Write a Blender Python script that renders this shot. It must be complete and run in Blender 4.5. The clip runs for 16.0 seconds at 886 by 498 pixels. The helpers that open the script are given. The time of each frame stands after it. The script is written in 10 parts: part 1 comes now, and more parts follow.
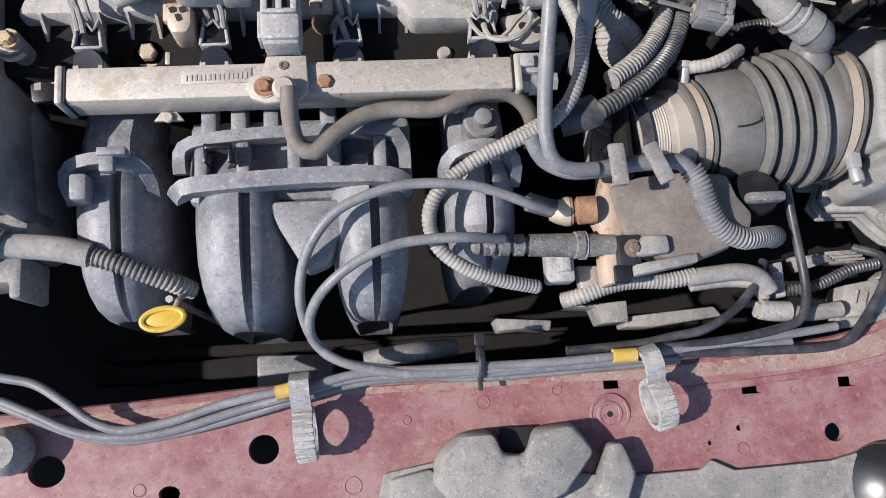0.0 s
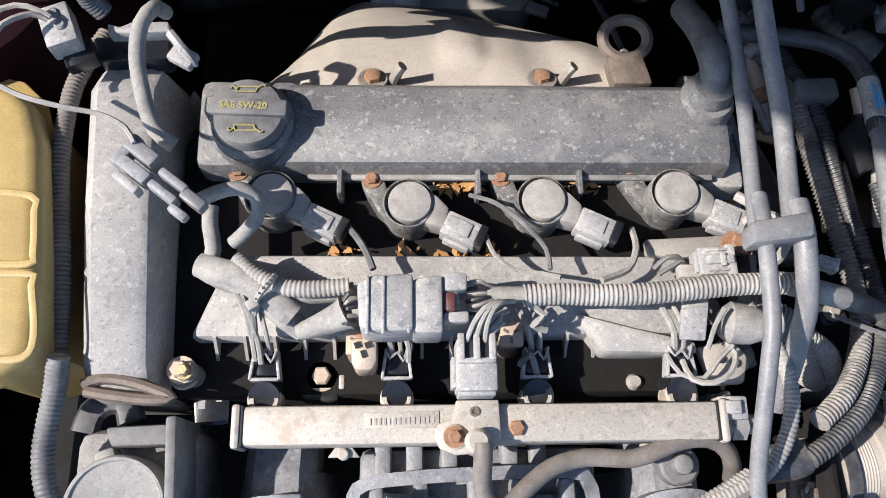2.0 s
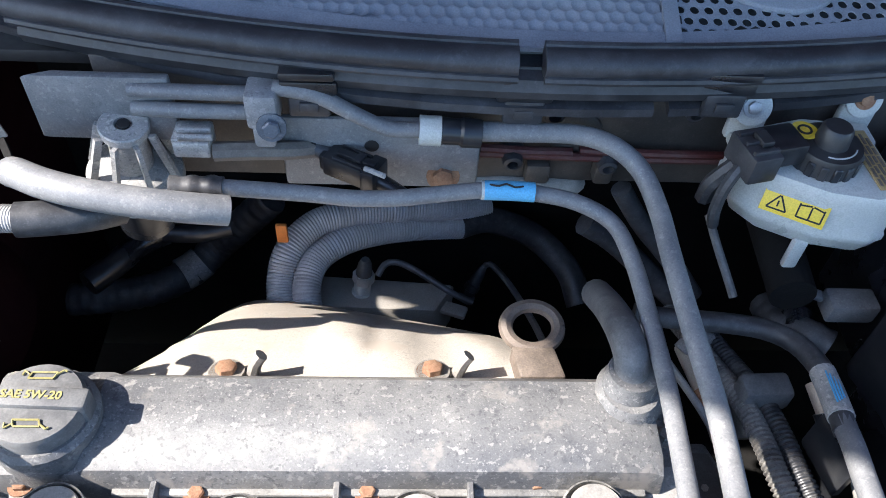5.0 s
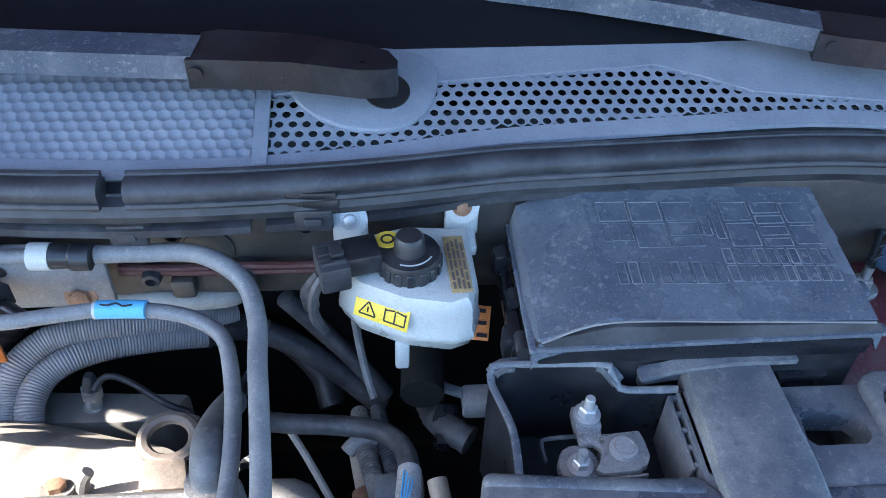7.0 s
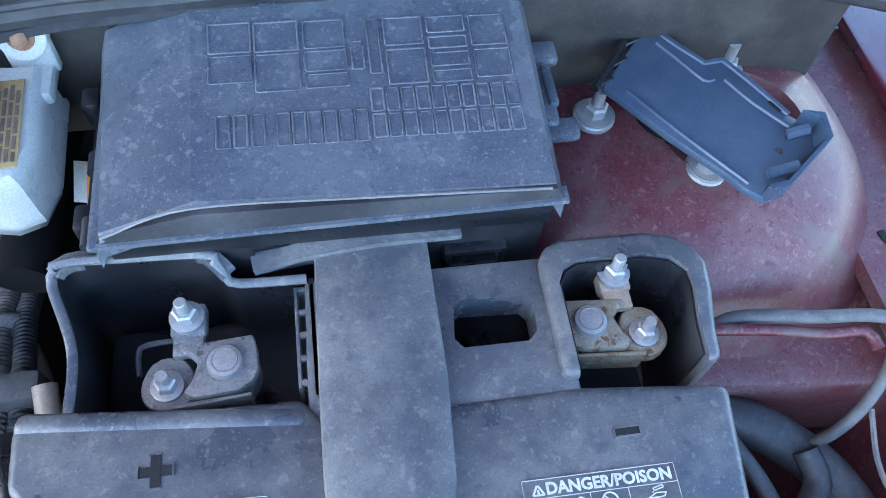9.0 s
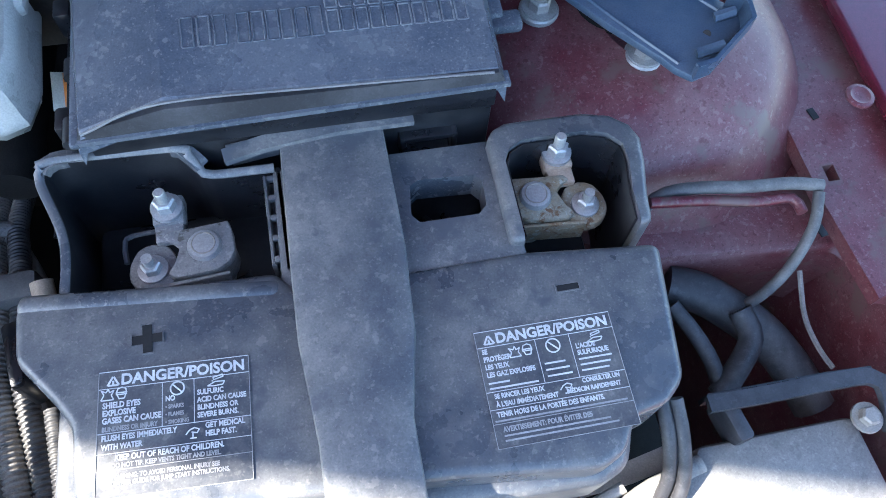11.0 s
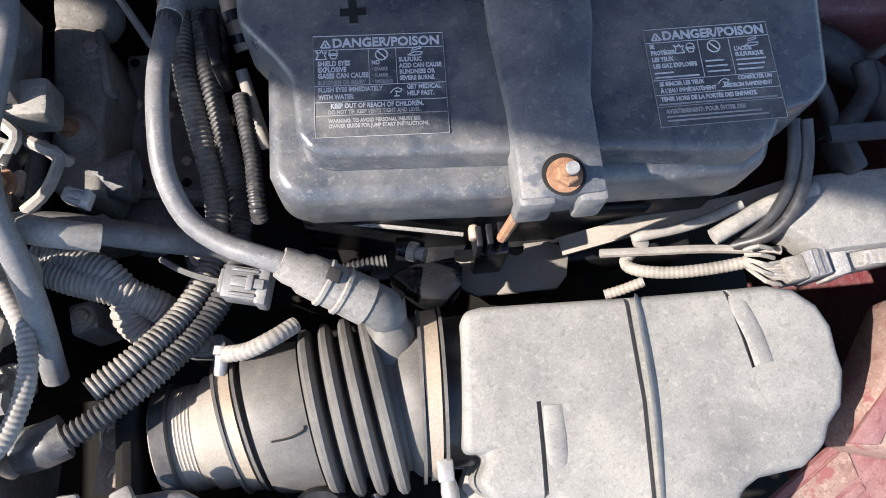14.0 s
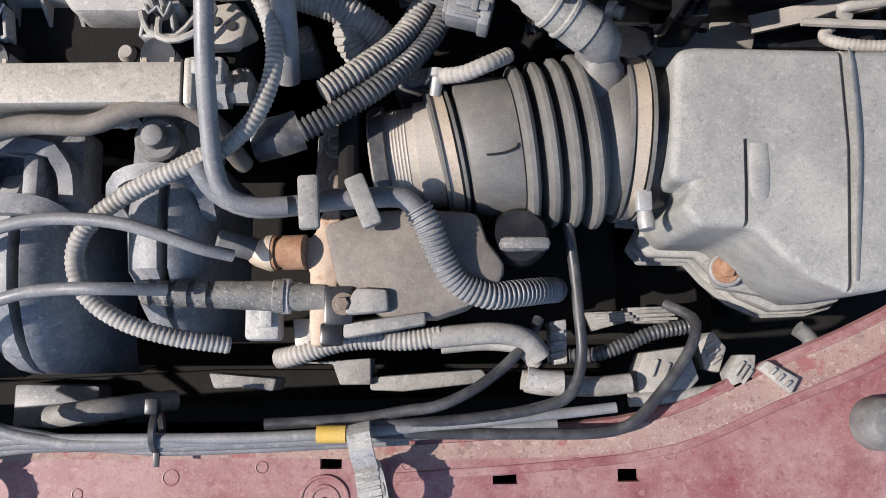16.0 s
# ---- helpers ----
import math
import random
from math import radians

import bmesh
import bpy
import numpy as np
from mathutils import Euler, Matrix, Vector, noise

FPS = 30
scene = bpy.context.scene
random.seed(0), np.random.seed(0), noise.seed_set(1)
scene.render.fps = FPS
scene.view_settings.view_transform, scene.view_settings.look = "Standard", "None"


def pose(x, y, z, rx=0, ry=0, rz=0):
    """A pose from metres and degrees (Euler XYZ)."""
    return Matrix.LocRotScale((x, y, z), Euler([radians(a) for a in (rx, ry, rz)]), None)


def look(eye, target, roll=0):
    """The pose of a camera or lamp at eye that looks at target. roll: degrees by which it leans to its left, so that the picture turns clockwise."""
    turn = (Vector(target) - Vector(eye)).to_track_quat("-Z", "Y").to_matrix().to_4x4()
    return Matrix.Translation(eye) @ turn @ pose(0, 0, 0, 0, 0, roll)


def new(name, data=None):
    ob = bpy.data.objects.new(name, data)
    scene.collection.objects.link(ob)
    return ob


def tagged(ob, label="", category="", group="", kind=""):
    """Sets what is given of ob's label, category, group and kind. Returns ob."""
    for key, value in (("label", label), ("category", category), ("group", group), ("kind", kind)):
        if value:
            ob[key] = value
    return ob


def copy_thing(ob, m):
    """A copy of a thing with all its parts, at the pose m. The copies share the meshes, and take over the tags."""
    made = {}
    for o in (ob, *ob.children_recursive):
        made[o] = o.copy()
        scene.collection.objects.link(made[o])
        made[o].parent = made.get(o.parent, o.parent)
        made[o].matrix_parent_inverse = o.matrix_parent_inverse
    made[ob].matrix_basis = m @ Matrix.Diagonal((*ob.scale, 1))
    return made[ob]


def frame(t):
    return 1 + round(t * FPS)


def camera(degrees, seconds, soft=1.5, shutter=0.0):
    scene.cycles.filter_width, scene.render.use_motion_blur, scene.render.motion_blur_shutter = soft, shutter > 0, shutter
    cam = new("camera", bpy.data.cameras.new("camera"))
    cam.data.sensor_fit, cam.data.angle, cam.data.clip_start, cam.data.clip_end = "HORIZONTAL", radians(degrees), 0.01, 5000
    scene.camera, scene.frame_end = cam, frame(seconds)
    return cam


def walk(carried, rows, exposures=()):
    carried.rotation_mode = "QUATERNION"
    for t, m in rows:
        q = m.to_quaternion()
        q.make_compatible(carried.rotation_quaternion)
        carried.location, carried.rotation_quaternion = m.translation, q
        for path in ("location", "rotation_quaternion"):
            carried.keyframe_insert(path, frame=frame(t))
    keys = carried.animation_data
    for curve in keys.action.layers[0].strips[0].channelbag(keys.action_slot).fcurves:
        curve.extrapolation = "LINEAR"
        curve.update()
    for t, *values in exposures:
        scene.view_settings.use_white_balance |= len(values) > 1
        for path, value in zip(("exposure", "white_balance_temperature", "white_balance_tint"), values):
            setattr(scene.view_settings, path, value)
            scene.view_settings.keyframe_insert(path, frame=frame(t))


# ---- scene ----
cam = camera(58.3, 16.0, soft=0.9)
PATH = [
    (0.0, (0.015, -0.012, 1.38), (0.172, 0.357, -0.58), 20.0),
    (0.5, (-0.02, 0.046, 1.374), (0.12, 0.449, -0.58), 17.0),
    (1.0, (-0.052, 0.09, 1.375), (0.081, 0.556, -0.566), 14.8),
    (1.5, (-0.076, 0.136, 1.377), (0.041, 0.652, -0.551), 12.0),
    (2.0, (-0.091, 0.171, 1.374), (0.0, 0.769, -0.532), 8.1),
    (2.5, (-0.103, 0.203, 1.36), (-0.025, 0.906, -0.51), 6.1),
    (3.0, (-0.107, 0.206, 1.339), (-0.054, 1.139, -0.429), 3.2),
    (3.2, (-0.109, 0.205, 1.314), (-0.06, 1.166, -0.44), 2.9),
    (5.3, (0.056, 0.199, 1.257), (0.163, 1.585, -0.181), 4.3),
    (5.5, (0.102, 0.185, 1.256), (0.188, 1.603, -0.152), 3.6),
    (6.0, (0.167, 0.173, 1.273), (0.281, 1.637, -0.085), 3.6),
    (6.5, (0.207, 0.171, 1.284), (0.334, 1.675, -0.028), 3.0),
    (7.0, (0.247, 0.18, 1.298), (0.388, 1.668, -0.031), 2.2),
    (7.5, (0.302, 0.199, 1.259), (0.437, 1.555, -0.205), 2.2),
    (8.0, (0.384, 0.258, 1.225), (0.543, 1.538, -0.303), 3.0),
    (8.5, (0.436, 0.295, 1.229), (0.656, 1.43, -0.403), 5.2),
    (8.7, (0.447, 0.296, 1.238), (0.679, 1.357, -0.441), 6.0),
    (10.8, (0.471, 0.262, 1.273), (0.718, 1.12, -0.517), 5.9),
    (11.0, (0.465, 0.25, 1.273), (0.71, 1.091, -0.526), 6.1),
    (11.5, (0.461, 0.224, 1.267), (0.71, 1.02, -0.551), 7.3),
    (12.0, (0.463, 0.201, 1.267), (0.71, 0.923, -0.581), 9.1),
    (12.5, (0.458, 0.18, 1.266), (0.697, 0.837, -0.608), 10.6),
    (13.0, (0.434, 0.173, 1.267), (0.651, 0.754, -0.634), 11.7),
    (13.5, (0.399, 0.166, 1.273), (0.574, 0.729, -0.638), 10.0),
    (14.0, (0.369, 0.156, 1.284), (0.512, 0.681, -0.641), 9.4),
    (14.5, (0.352, 0.133, 1.28), (0.47, 0.604, -0.66), 9.3),
    (15.0, (0.341, 0.102, 1.278), (0.421, 0.481, -0.684), 8.3),
    (15.5, (0.317, 0.071, 1.285), (0.366, 0.415, -0.684), 5.6),
    (16.0, (0.267, 0.053, 1.283), (0.267, 0.345, -0.696), -0.5),
]
walk(cam, [(t, look(eye, target, roll)) for t, eye, target, roll in PATH],
     exposures=[(0.0, 0.55, 5980, 10), (1.5, 0.82, 6030, 10), (3.0, 0.94, 6020, 9), (5.5, 2.00, 5900, 8), (7.0, 2.56, 5800, 7), (8.0, 2.86, 5980, 6), (8.7, 3.12, 6020, 6), (11.0, 2.70, 6060, 7), (12.0, 1.88, 6240, 9), (13.0, 1.38, 6290, 10), (14.5, 1.24, 6350, 10), (15.0, 1.12, 6320, 10), (16.0, 0.67, 6100, 10)])

# ---- light: clear sky, low sun from the car's right-hand side ----
SUN_DIR = Vector((-0.73, -0.10, 0.66)).normalized()
world = bpy.data.worlds.new("world")
scene.world = world
world.use_nodes = True
sky = world.node_tree.nodes.new("ShaderNodeTexSky")
sky.sky_type = "NISHITA"
sky.sun_disc = False
sky.ozone_density = 3.0
sky.sun_elevation = math.asin(SUN_DIR.z)
sky.sun_rotation = math.atan2(SUN_DIR.x, SUN_DIR.y)
background = world.node_tree.nodes["Background"]
background.inputs["Strength"].default_value = 0.14
world.node_tree.links.new(sky.outputs[0], background.inputs["Color"])
sun = new("sun", bpy.data.lights.new("sun", "SUN"))
sun.data.energy, sun.data.angle, sun.data.color = 5.1, radians(0.53), (1.0, 0.885, 0.775)
sun.matrix_world = look(SUN_DIR * 10, (0, 0, 0))


# ---- materials ----
def material(name, color, rough=0.6, metal=0.0, dust=None, amount=0.5, scale=30.0, bump=0.15, grain=900.0,
             spots=None, flecks=0.12, streak=1.0, coat=0.0, subsurface=0.0, spec=0.5):
    """A surface with fine grain, larger stains, and a film of dust with a broken outline."""
    m = bpy.data.materials.new(name)
    m.use_nodes = True
    nodes, links = m.node_tree.nodes, m.node_tree.links
    b = nodes["Principled BSDF"]
    b.inputs["Metallic"].default_value = metal
    b.inputs["Coat Weight"].default_value = coat
    b.inputs["Specular IOR Level"].default_value = spec
    b.inputs["Subsurface Weight"].default_value = subsurface
    b.inputs["Subsurface Radius"].default_value = (0.01, 0.01, 0.008)
    where = nodes.new("ShaderNodeTexCoord").outputs["Object"]
    info = nodes.new("ShaderNodeObjectInfo")
    shift = nodes.new("ShaderNodeVectorMath")
    shift.operation = "ADD"
    links.new(where, shift.inputs[0])
    links.new(info.outputs["Random"], shift.inputs[1])
    stretch = nodes.new("ShaderNodeMapping")
    stretch.inputs["Scale"].default_value = (1, streak, 1)
    links.new(shift.outputs[0], stretch.inputs["Vector"])

    def noisy(s, detail, rough_=0.6):
        n = nodes.new("ShaderNodeTexNoise")
        n.inputs["Scale"].default_value, n.inputs["Detail"].default_value = s, detail
        n.inputs["Roughness"].default_value = rough_
        links.new(stretch.outputs[0], n.inputs["Vector"])
        return n.outputs["Fac"]

    def ramp(fac, lo, hi, a=0.0, z=1.0):
        r = nodes.new("ShaderNodeMapRange")
        for k, v in zip(("From Min", "From Max", "To Min", "To Max"), (lo, hi, a, z)):
            r.inputs[k].default_value = v
        links.new(fac, r.inputs["Value"])
        return r.outputs[0]

    def mix(fac, a, z):
        x = nodes.new("ShaderNodeMix")
        x.data_type = "RGBA"
        if isinstance(fac, float):
            x.inputs[0].default_value = fac
        else:
            links.new(fac, x.inputs[0])
        for sock, v in ((x.inputs[6], a), (x.inputs[7], z)):
            if isinstance(v, tuple):
                sock.default_value = (*v, 1)
            else:
                links.new(v, sock)
        return x.outputs[2]

    big, mid, fine = noisy(scale, 5, 0.6), noisy(scale * 5, 3, 0.55), noisy(grain, 2, 0.5)
    col = mix(ramp(fine, 0.3, 0.7), tuple(c * 0.86 for c in color), tuple(min(1.0, c * 1.12) for c in color))
    if dust:
        patch = mix(0.3, big, mid)
        film = ramp(patch, 0.56 - 0.36 * amount, 0.80 - 0.24 * amount, 0.0, min(1.0, 0.35 + amount * 0.6))
        powder = mix(ramp(fine, 0.3, 0.7), tuple(c * 0.88 for c in dust), tuple(min(1.0, c * 1.1) for c in dust))
        col = mix(film, col, powder)
        if amount > 0.25:
            col = mix(ramp(noisy(grain * 0.6, 2, 0.5), 0.61, 0.72, 0.0, flecks), col, tuple(min(1.0, c * 1.3) for c in dust))
            col = mix(ramp(noisy(grain * 0.42, 2, 0.5), 0.40, 0.31, 0.0, flecks), col, tuple(c * 0.55 for c in color))
            col = mix(ramp(noisy(scale * 1.6, 4, 0.6), 0.56, 0.72, 0.0, 0.4), col, tuple(c * 0.62 for c in color))
            col = mix(ramp(noisy(grain * 0.2, 3, 0.6), 0.60, 0.66, 0.0, flecks * 1.1), col, tuple(min(1.0, c * 1.15) for c in dust))
            col = mix(ramp(noisy(grain * 0.13, 3, 0.65), 0.395, 0.33, 0.0, flecks * 1.2), col, tuple(c * 0.7 for c in color))
    if spots:
        col = mix(ramp(noisy(scale * 1.7, 5, 0.65), 0.57, 0.64), col, spots)
    links.new(col, b.inputs["Base Color"])
    links.new(ramp(big, 0.3, 0.7, max(0.05, rough - 0.12), min(1.0, rough + 0.12)), b.inputs["Roughness"])
    relief = nodes.new("ShaderNodeBump")
    relief.inputs["Strength"].default_value, relief.inputs["Distance"].default_value = min(1.0, bump * 1.3), 0.0012
    links.new(mix(0.5, fine, mid), relief.inputs["Height"])
    links.new(relief.outputs[0], b.inputs["Normal"])
    return m


DUST = (0.42, 0.38, 0.32)
M = {
    "paint": material("maroon_paint", (0.165, 0.042, 0.050), 0.5, 0, (0.28, 0.178, 0.165), 0.76, 26, 0.06, flecks=0.35),
    "paint_clean": material("maroon_paint_clean", (0.115, 0.014, 0.024), 0.46, 0, (0.20, 0.125, 0.12), 0.56, 14, 0.05, spots=(0.13, 0.075, 0.066), flecks=0.5, coat=0.12),
    "plastic": material("faded_black_plastic", (0.095, 0.100, 0.112), 0.55, 0, (0.30, 0.298, 0.30), 0.66, 22, 0.08, flecks=0.4),
    # body maroon taken almost to black, shade put into the paint colour
    "paint_shaded": material("maroon_paint_shaded", (0.014, 0.002, 0.004), 0.75, 0, (0.024, 0.006, 0.009), 0.2, 12, 0.03, spec=0.15),
    "paint_gloss": material("glossy_maroon_paint", (0.12, 0.014, 0.028), 0.16, 0, (0.18, 0.12, 0.13), 0.2, 10, 0.01, coat=0.8),
    "apron": material("brown_black_panel", (0.034, 0.031, 0.029), 0.55, 0, (0.135, 0.112, 0.095), 0.38, 14, 0.04),
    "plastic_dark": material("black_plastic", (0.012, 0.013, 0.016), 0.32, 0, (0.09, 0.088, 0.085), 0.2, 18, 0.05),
    "battery": material("battery_plastic", (0.063, 0.072, 0.087), 0.34, 0, (0.268, 0.254, 0.230), 0.46, 16, 0.05, spots=(0.078, 0.086, 0.099), flecks=0.25),
    "strap": material("dusty_strap_plastic", (0.084, 0.094, 0.110), 0.42, 0, (0.272, 0.262, 0.242), 0.52, 20, 0.06, spots=(0.084, 0.094, 0.110), flecks=0.28),
    "lid": material("fuse_lid_plastic", (0.070, 0.086, 0.113), 0.27, 0, (0.22, 0.23, 0.24), 0.46, 9, 0.02, flecks=0.32),
    "blue_plastic": material("blue_black_plastic", (0.050, 0.080, 0.125), 0.38, 0, (0.12, 0.145, 0.18), 0.35, 14, 0.02, flecks=0.1),
    "coil_body": material("coil_plastic", (0.06, 0.06, 0.06), 0.65, 0, (0.29, 0.275, 0.245), 0.58, 30, 0.12, flecks=0.6),
    "loom_mid": material("dusted_split_loom", (0.06, 0.058, 0.056), 0.6, 0, (0.38, 0.355, 0.315), 0.6, 30, 0.06, flecks=0.3),
    "seal": material("weathered_seal_rubber", (0.022, 0.023, 0.027), 0.5, 0, (0.10, 0.102, 0.11), 0.36, 20, 0.06),
    "shroud": material("dusty_shroud_plastic", (0.13, 0.128, 0.122), 0.75, 0, (0.30, 0.285, 0.26), 0.7, 22, 0.12, flecks=0.4),
    "airbox": material("dusty_airbox_plastic", (0.150, 0.150, 0.146), 0.7, 0, (0.305, 0.297, 0.272), 0.68, 14, 0.10, flecks=0.28),
    "rubber": material("black_rubber", (0.028, 0.028, 0.031), 0.5, 0, (0.16, 0.16, 0.16), 0.3, 25, 0.05),
    "rubber_dusty": material("dusty_rubber", (0.07, 0.07, 0.072), 0.65, 0, (0.26, 0.255, 0.24), 0.55, 20, 0.08),
    "hose_brown": material("brown_rubber_hose", (0.12, 0.105, 0.09), 0.7, 0, (0.25, 0.22, 0.19), 0.45, 30, 0.06),
    "hose_grey": material("grey_hose", (0.130, 0.133, 0.140), 0.5, 0, (0.275, 0.268, 0.255), 0.42, 22, 0.04, flecks=0.28),
    "loom": material("split_loom", (0.035, 0.036, 0.04), 0.42, 0, (0.26, 0.25, 0.225), 0.3, 25, 0.04),
    "loom_dusty": material("dusty_split_loom", (0.17, 0.162, 0.15), 0.7, 0, (0.40, 0.375, 0.335), 0.66, 30, 0.06),
    "rail_alloy": material("dust_stained_rail_alloy", (0.34, 0.315, 0.275), 0.6, 0.1, (0.43, 0.385, 0.325), 0.62, 16, 0.12, spots=(0.30, 0.255, 0.20), flecks=0.5),
    "alloy": material("cast_alloy", (0.30, 0.275, 0.24), 0.6, 0.1, (0.39, 0.35, 0.30), 0.6, 18, 0.12, spots=(0.36, 0.32, 0.275)),
    "cover": material("cast_cover_grey", (0.24, 0.237, 0.23), 0.7, 0.0, (0.40, 0.375, 0.335), 0.66, 18, 0.12, flecks=0.5),
    "cover_dark": material("cast_cover_dark", (0.10, 0.10, 0.102), 0.6, 0.0, (0.25, 0.24, 0.22), 0.5, 16, 0.2, spots=(0.21, 0.195, 0.175), flecks=0.6),
    "steel": material("zinc_steel", (0.40, 0.40, 0.395), 0.38, 0.45, (0.36, 0.34, 0.31), 0.35, 60, 0.08),
    "lead": material("grey_lead", (0.20, 0.20, 0.205), 0.5, 0.2, (0.34, 0.325, 0.295), 0.45, 70, 0.2, spots=(0.10, 0.095, 0.085), flecks=0.5),
    "steel_dull": material("dull_steel", (0.32, 0.30, 0.27), 0.55, 0.4, (0.38, 0.34, 0.29), 0.5, 40, 0.15),
    # dark metal set near black so deep parts of the bay look shaded
    "dark_metal_shade": material("dark_iron_shade", (0.010, 0.0095, 0.009), 0.9, 0.0, (0.024, 0.022, 0.020), 0.35, 25, 0.3, spec=0.2),
    "rust": material("rust", (0.20, 0.095, 0.05), 0.85, 0.0, (0.36, 0.24, 0.15), 0.5, 120, 0.3),
    "shield": material("aluminium_shield", (0.50, 0.455, 0.395), 0.5, 0.2, (0.46, 0.405, 0.34), 0.5, 14, 0.05, spots=(0.45, 0.39, 0.325), flecks=0.35),
    "sleeve": material("grey_foil_sleeve", (0.15, 0.16, 0.18), 0.42, 0.3, (0.30, 0.30, 0.30), 0.3, 60, 0.12),
    "foil": material("foil_sleeve", (0.48, 0.48, 0.49), 0.55, 0.1, (0.34, 0.33, 0.31), 0.4, 50, 0.15),
    "white": material("white_nylon", (0.44, 0.45, 0.425), 0.3, 0, (0.48, 0.45, 0.38), 0.16, 10, 0.01, subsurface=0.25),
    "amber": material("yellowed_tank", (0.45, 0.335, 0.13), 0.38, 0, (0.28, 0.19, 0.075), 0.46, 14, 0.03, subsurface=0.2, flecks=0.2),
    "yellow": material("yellow_plastic", (0.50, 0.33, 0.03), 0.5, 0, (0.46, 0.33, 0.11), 0.35, 60, 0.03),
    "tape_yellow": material("yellow_tape", (0.46, 0.30, 0.05), 0.6, 0, (0.42, 0.33, 0.17), 0.3, 60, 0.03),
    "tape_blue": material("blue_label", (0.11, 0.37, 0.60), 0.45, 0, (0.2, 0.42, 0.6), 0.15, 30, 0.01),
    "label_yellow": material("yellow_label", (0.70, 0.50, 0.04), 0.5, 0, (0.6, 0.46, 0.16), 0.15, 40, 0.01),
    "label_old": material("weathered_yellow_label", (0.40, 0.29, 0.12), 0.7, 0, (0.20, 0.13, 0.075), 0.5, 160, 0.05),
    "orange": material("orange_label", (0.80, 0.25, 0.05), 0.6, 0, None, 0, 40, 0.02),
    "print": material("pale_print", (0.60, 0.612, 0.622), 0.6, 0, (0.38, 0.378, 0.37), 0.38, 120, 0.0),
    "print_worn": material("half_worn_print", (0.36, 0.365, 0.37), 0.6, 0, (0.20, 0.20, 0.195), 0.5, 200, 0.0),
    "label_film": material("dark_label_film", (0.050, 0.058, 0.072), 0.4, 0, (0.245, 0.236, 0.218), 0.45, 18, 0.03, flecks=0.22),
    # black for print, and for the shade inside holes, slots and gaps
    "ink_and_shade": material("print_and_hole_shade", (0.008, 0.008, 0.009), 0.7, 0, None, 0, 80, 0.0),
    "print_yellow": material("worn_yellow_print", (0.30, 0.26, 0.09), 0.7, 0, (0.12, 0.11, 0.08), 0.3, 300, 0.0),
    "cloth": material("tape_wrap", (0.16, 0.157, 0.15), 0.85, 0, (0.37, 0.35, 0.31), 0.62, 60, 0.2),
    "cowl": material("cowl_plastic", (0.18, 0.198, 0.234), 0.42, 0, (0.27, 0.282, 0.305), 0.45, 14, 0.03, flecks=0.1),
    "connector": material("grey_connector", (0.235, 0.236, 0.238), 0.6, 0, (0.40, 0.38, 0.345), 0.60, 34, 0.09, flecks=0.65),
    "copper": material("corroded_copper", (0.27, 0.20, 0.12), 0.7, 0.2, (0.36, 0.40, 0.36), 0.5, 70, 0.25, spots=(0.16, 0.085, 0.04), flecks=0.5),
    "red_wire": material("brown_red_line", (0.075, 0.02, 0.018), 0.5, 0, (0.14, 0.10, 0.09), 0.3, 60, 0.0),
    "tan_steel": material("rust_stained_steel", (0.38, 0.28, 0.20), 0.7, 0.1, (0.46, 0.38, 0.30), 0.6, 50, 0.15, spots=(0.30, 0.16, 0.09)),
    "tan_clamp": material("worn_clamp_steel", (0.46, 0.38, 0.29), 0.5, 0.3, (0.50, 0.42, 0.33), 0.4, 60, 0.05),
    "tan_rust": material("rusty_recess", (0.14, 0.10, 0.075), 0.85, 0.0, (0.26, 0.19, 0.14), 0.5, 60, 0.3, spots=(0.17, 0.08, 0.04)),
    "dusty_paint": material("dust_caked_paint", (0.22, 0.13, 0.11), 0.8, 0, (0.31, 0.235, 0.195), 0.6, 30, 0.14, spots=(0.22, 0.085, 0.08), flecks=0.6),
    "zinc_gold": material("passivated_zinc", (0.48, 0.37, 0.20), 0.5, 0.5, (0.5, 0.4, 0.28), 0.4, 90, 0.1),
    "duct": material("duct_rubber", (0.095, 0.092, 0.087), 0.55, 0, (0.175, 0.166, 0.150), 0.5, 30, 0.05, flecks=0.15),
    "eye": material("brown_forged_steel", (0.13, 0.105, 0.085), 0.65, 0.3, (0.24, 0.19, 0.15), 0.5, 80, 0.2),
    "leaf": material("dry_leaf", (0.36, 0.18, 0.06), 0.8, 0, (0.5, 0.3, 0.12), 0.5, 90, 0.2),
    "asphalt": material("asphalt", (0.05, 0.049, 0.047), 0.9, 0, (0.06, 0.055, 0.05), 0.4, 20, 0.6),
}
glass = bpy.data.materials.new("windscreen_glass")
glass.use_nodes = True
g = glass.node_tree.nodes["Principled BSDF"]
g.inputs["Base Color"].default_value = (0.01, 0.01, 0.012, 1)
g.inputs["Roughness"].default_value = 0.06
g.inputs["Specular IOR Level"].default_value = 0.15
M["glass"] = glass

# ---- mesh helpers ----
BASE = {}


def thing(name, at, label, category, group="", kind=""):
    ob = new(name)
    ob.location = at
    ob.empty_display_size = 0.02
    BASE[ob] = Vector(at)
    return tagged(ob, label, category, group, kind)


def finish(name, bm, mat, origin):
    bmesh.ops.recalc_face_normals(bm, faces=bm.faces)
    bmesh.ops.translate(bm, verts=bm.verts, vec=-origin)
    me = bpy.data.meshes.new(name)
    bm.to_mesh(me)
    bm.free()
    me.shade_smooth()
    me.set_sharp_from_angle(angle=radians(38))
    me.materials.append(M[mat])
    return me


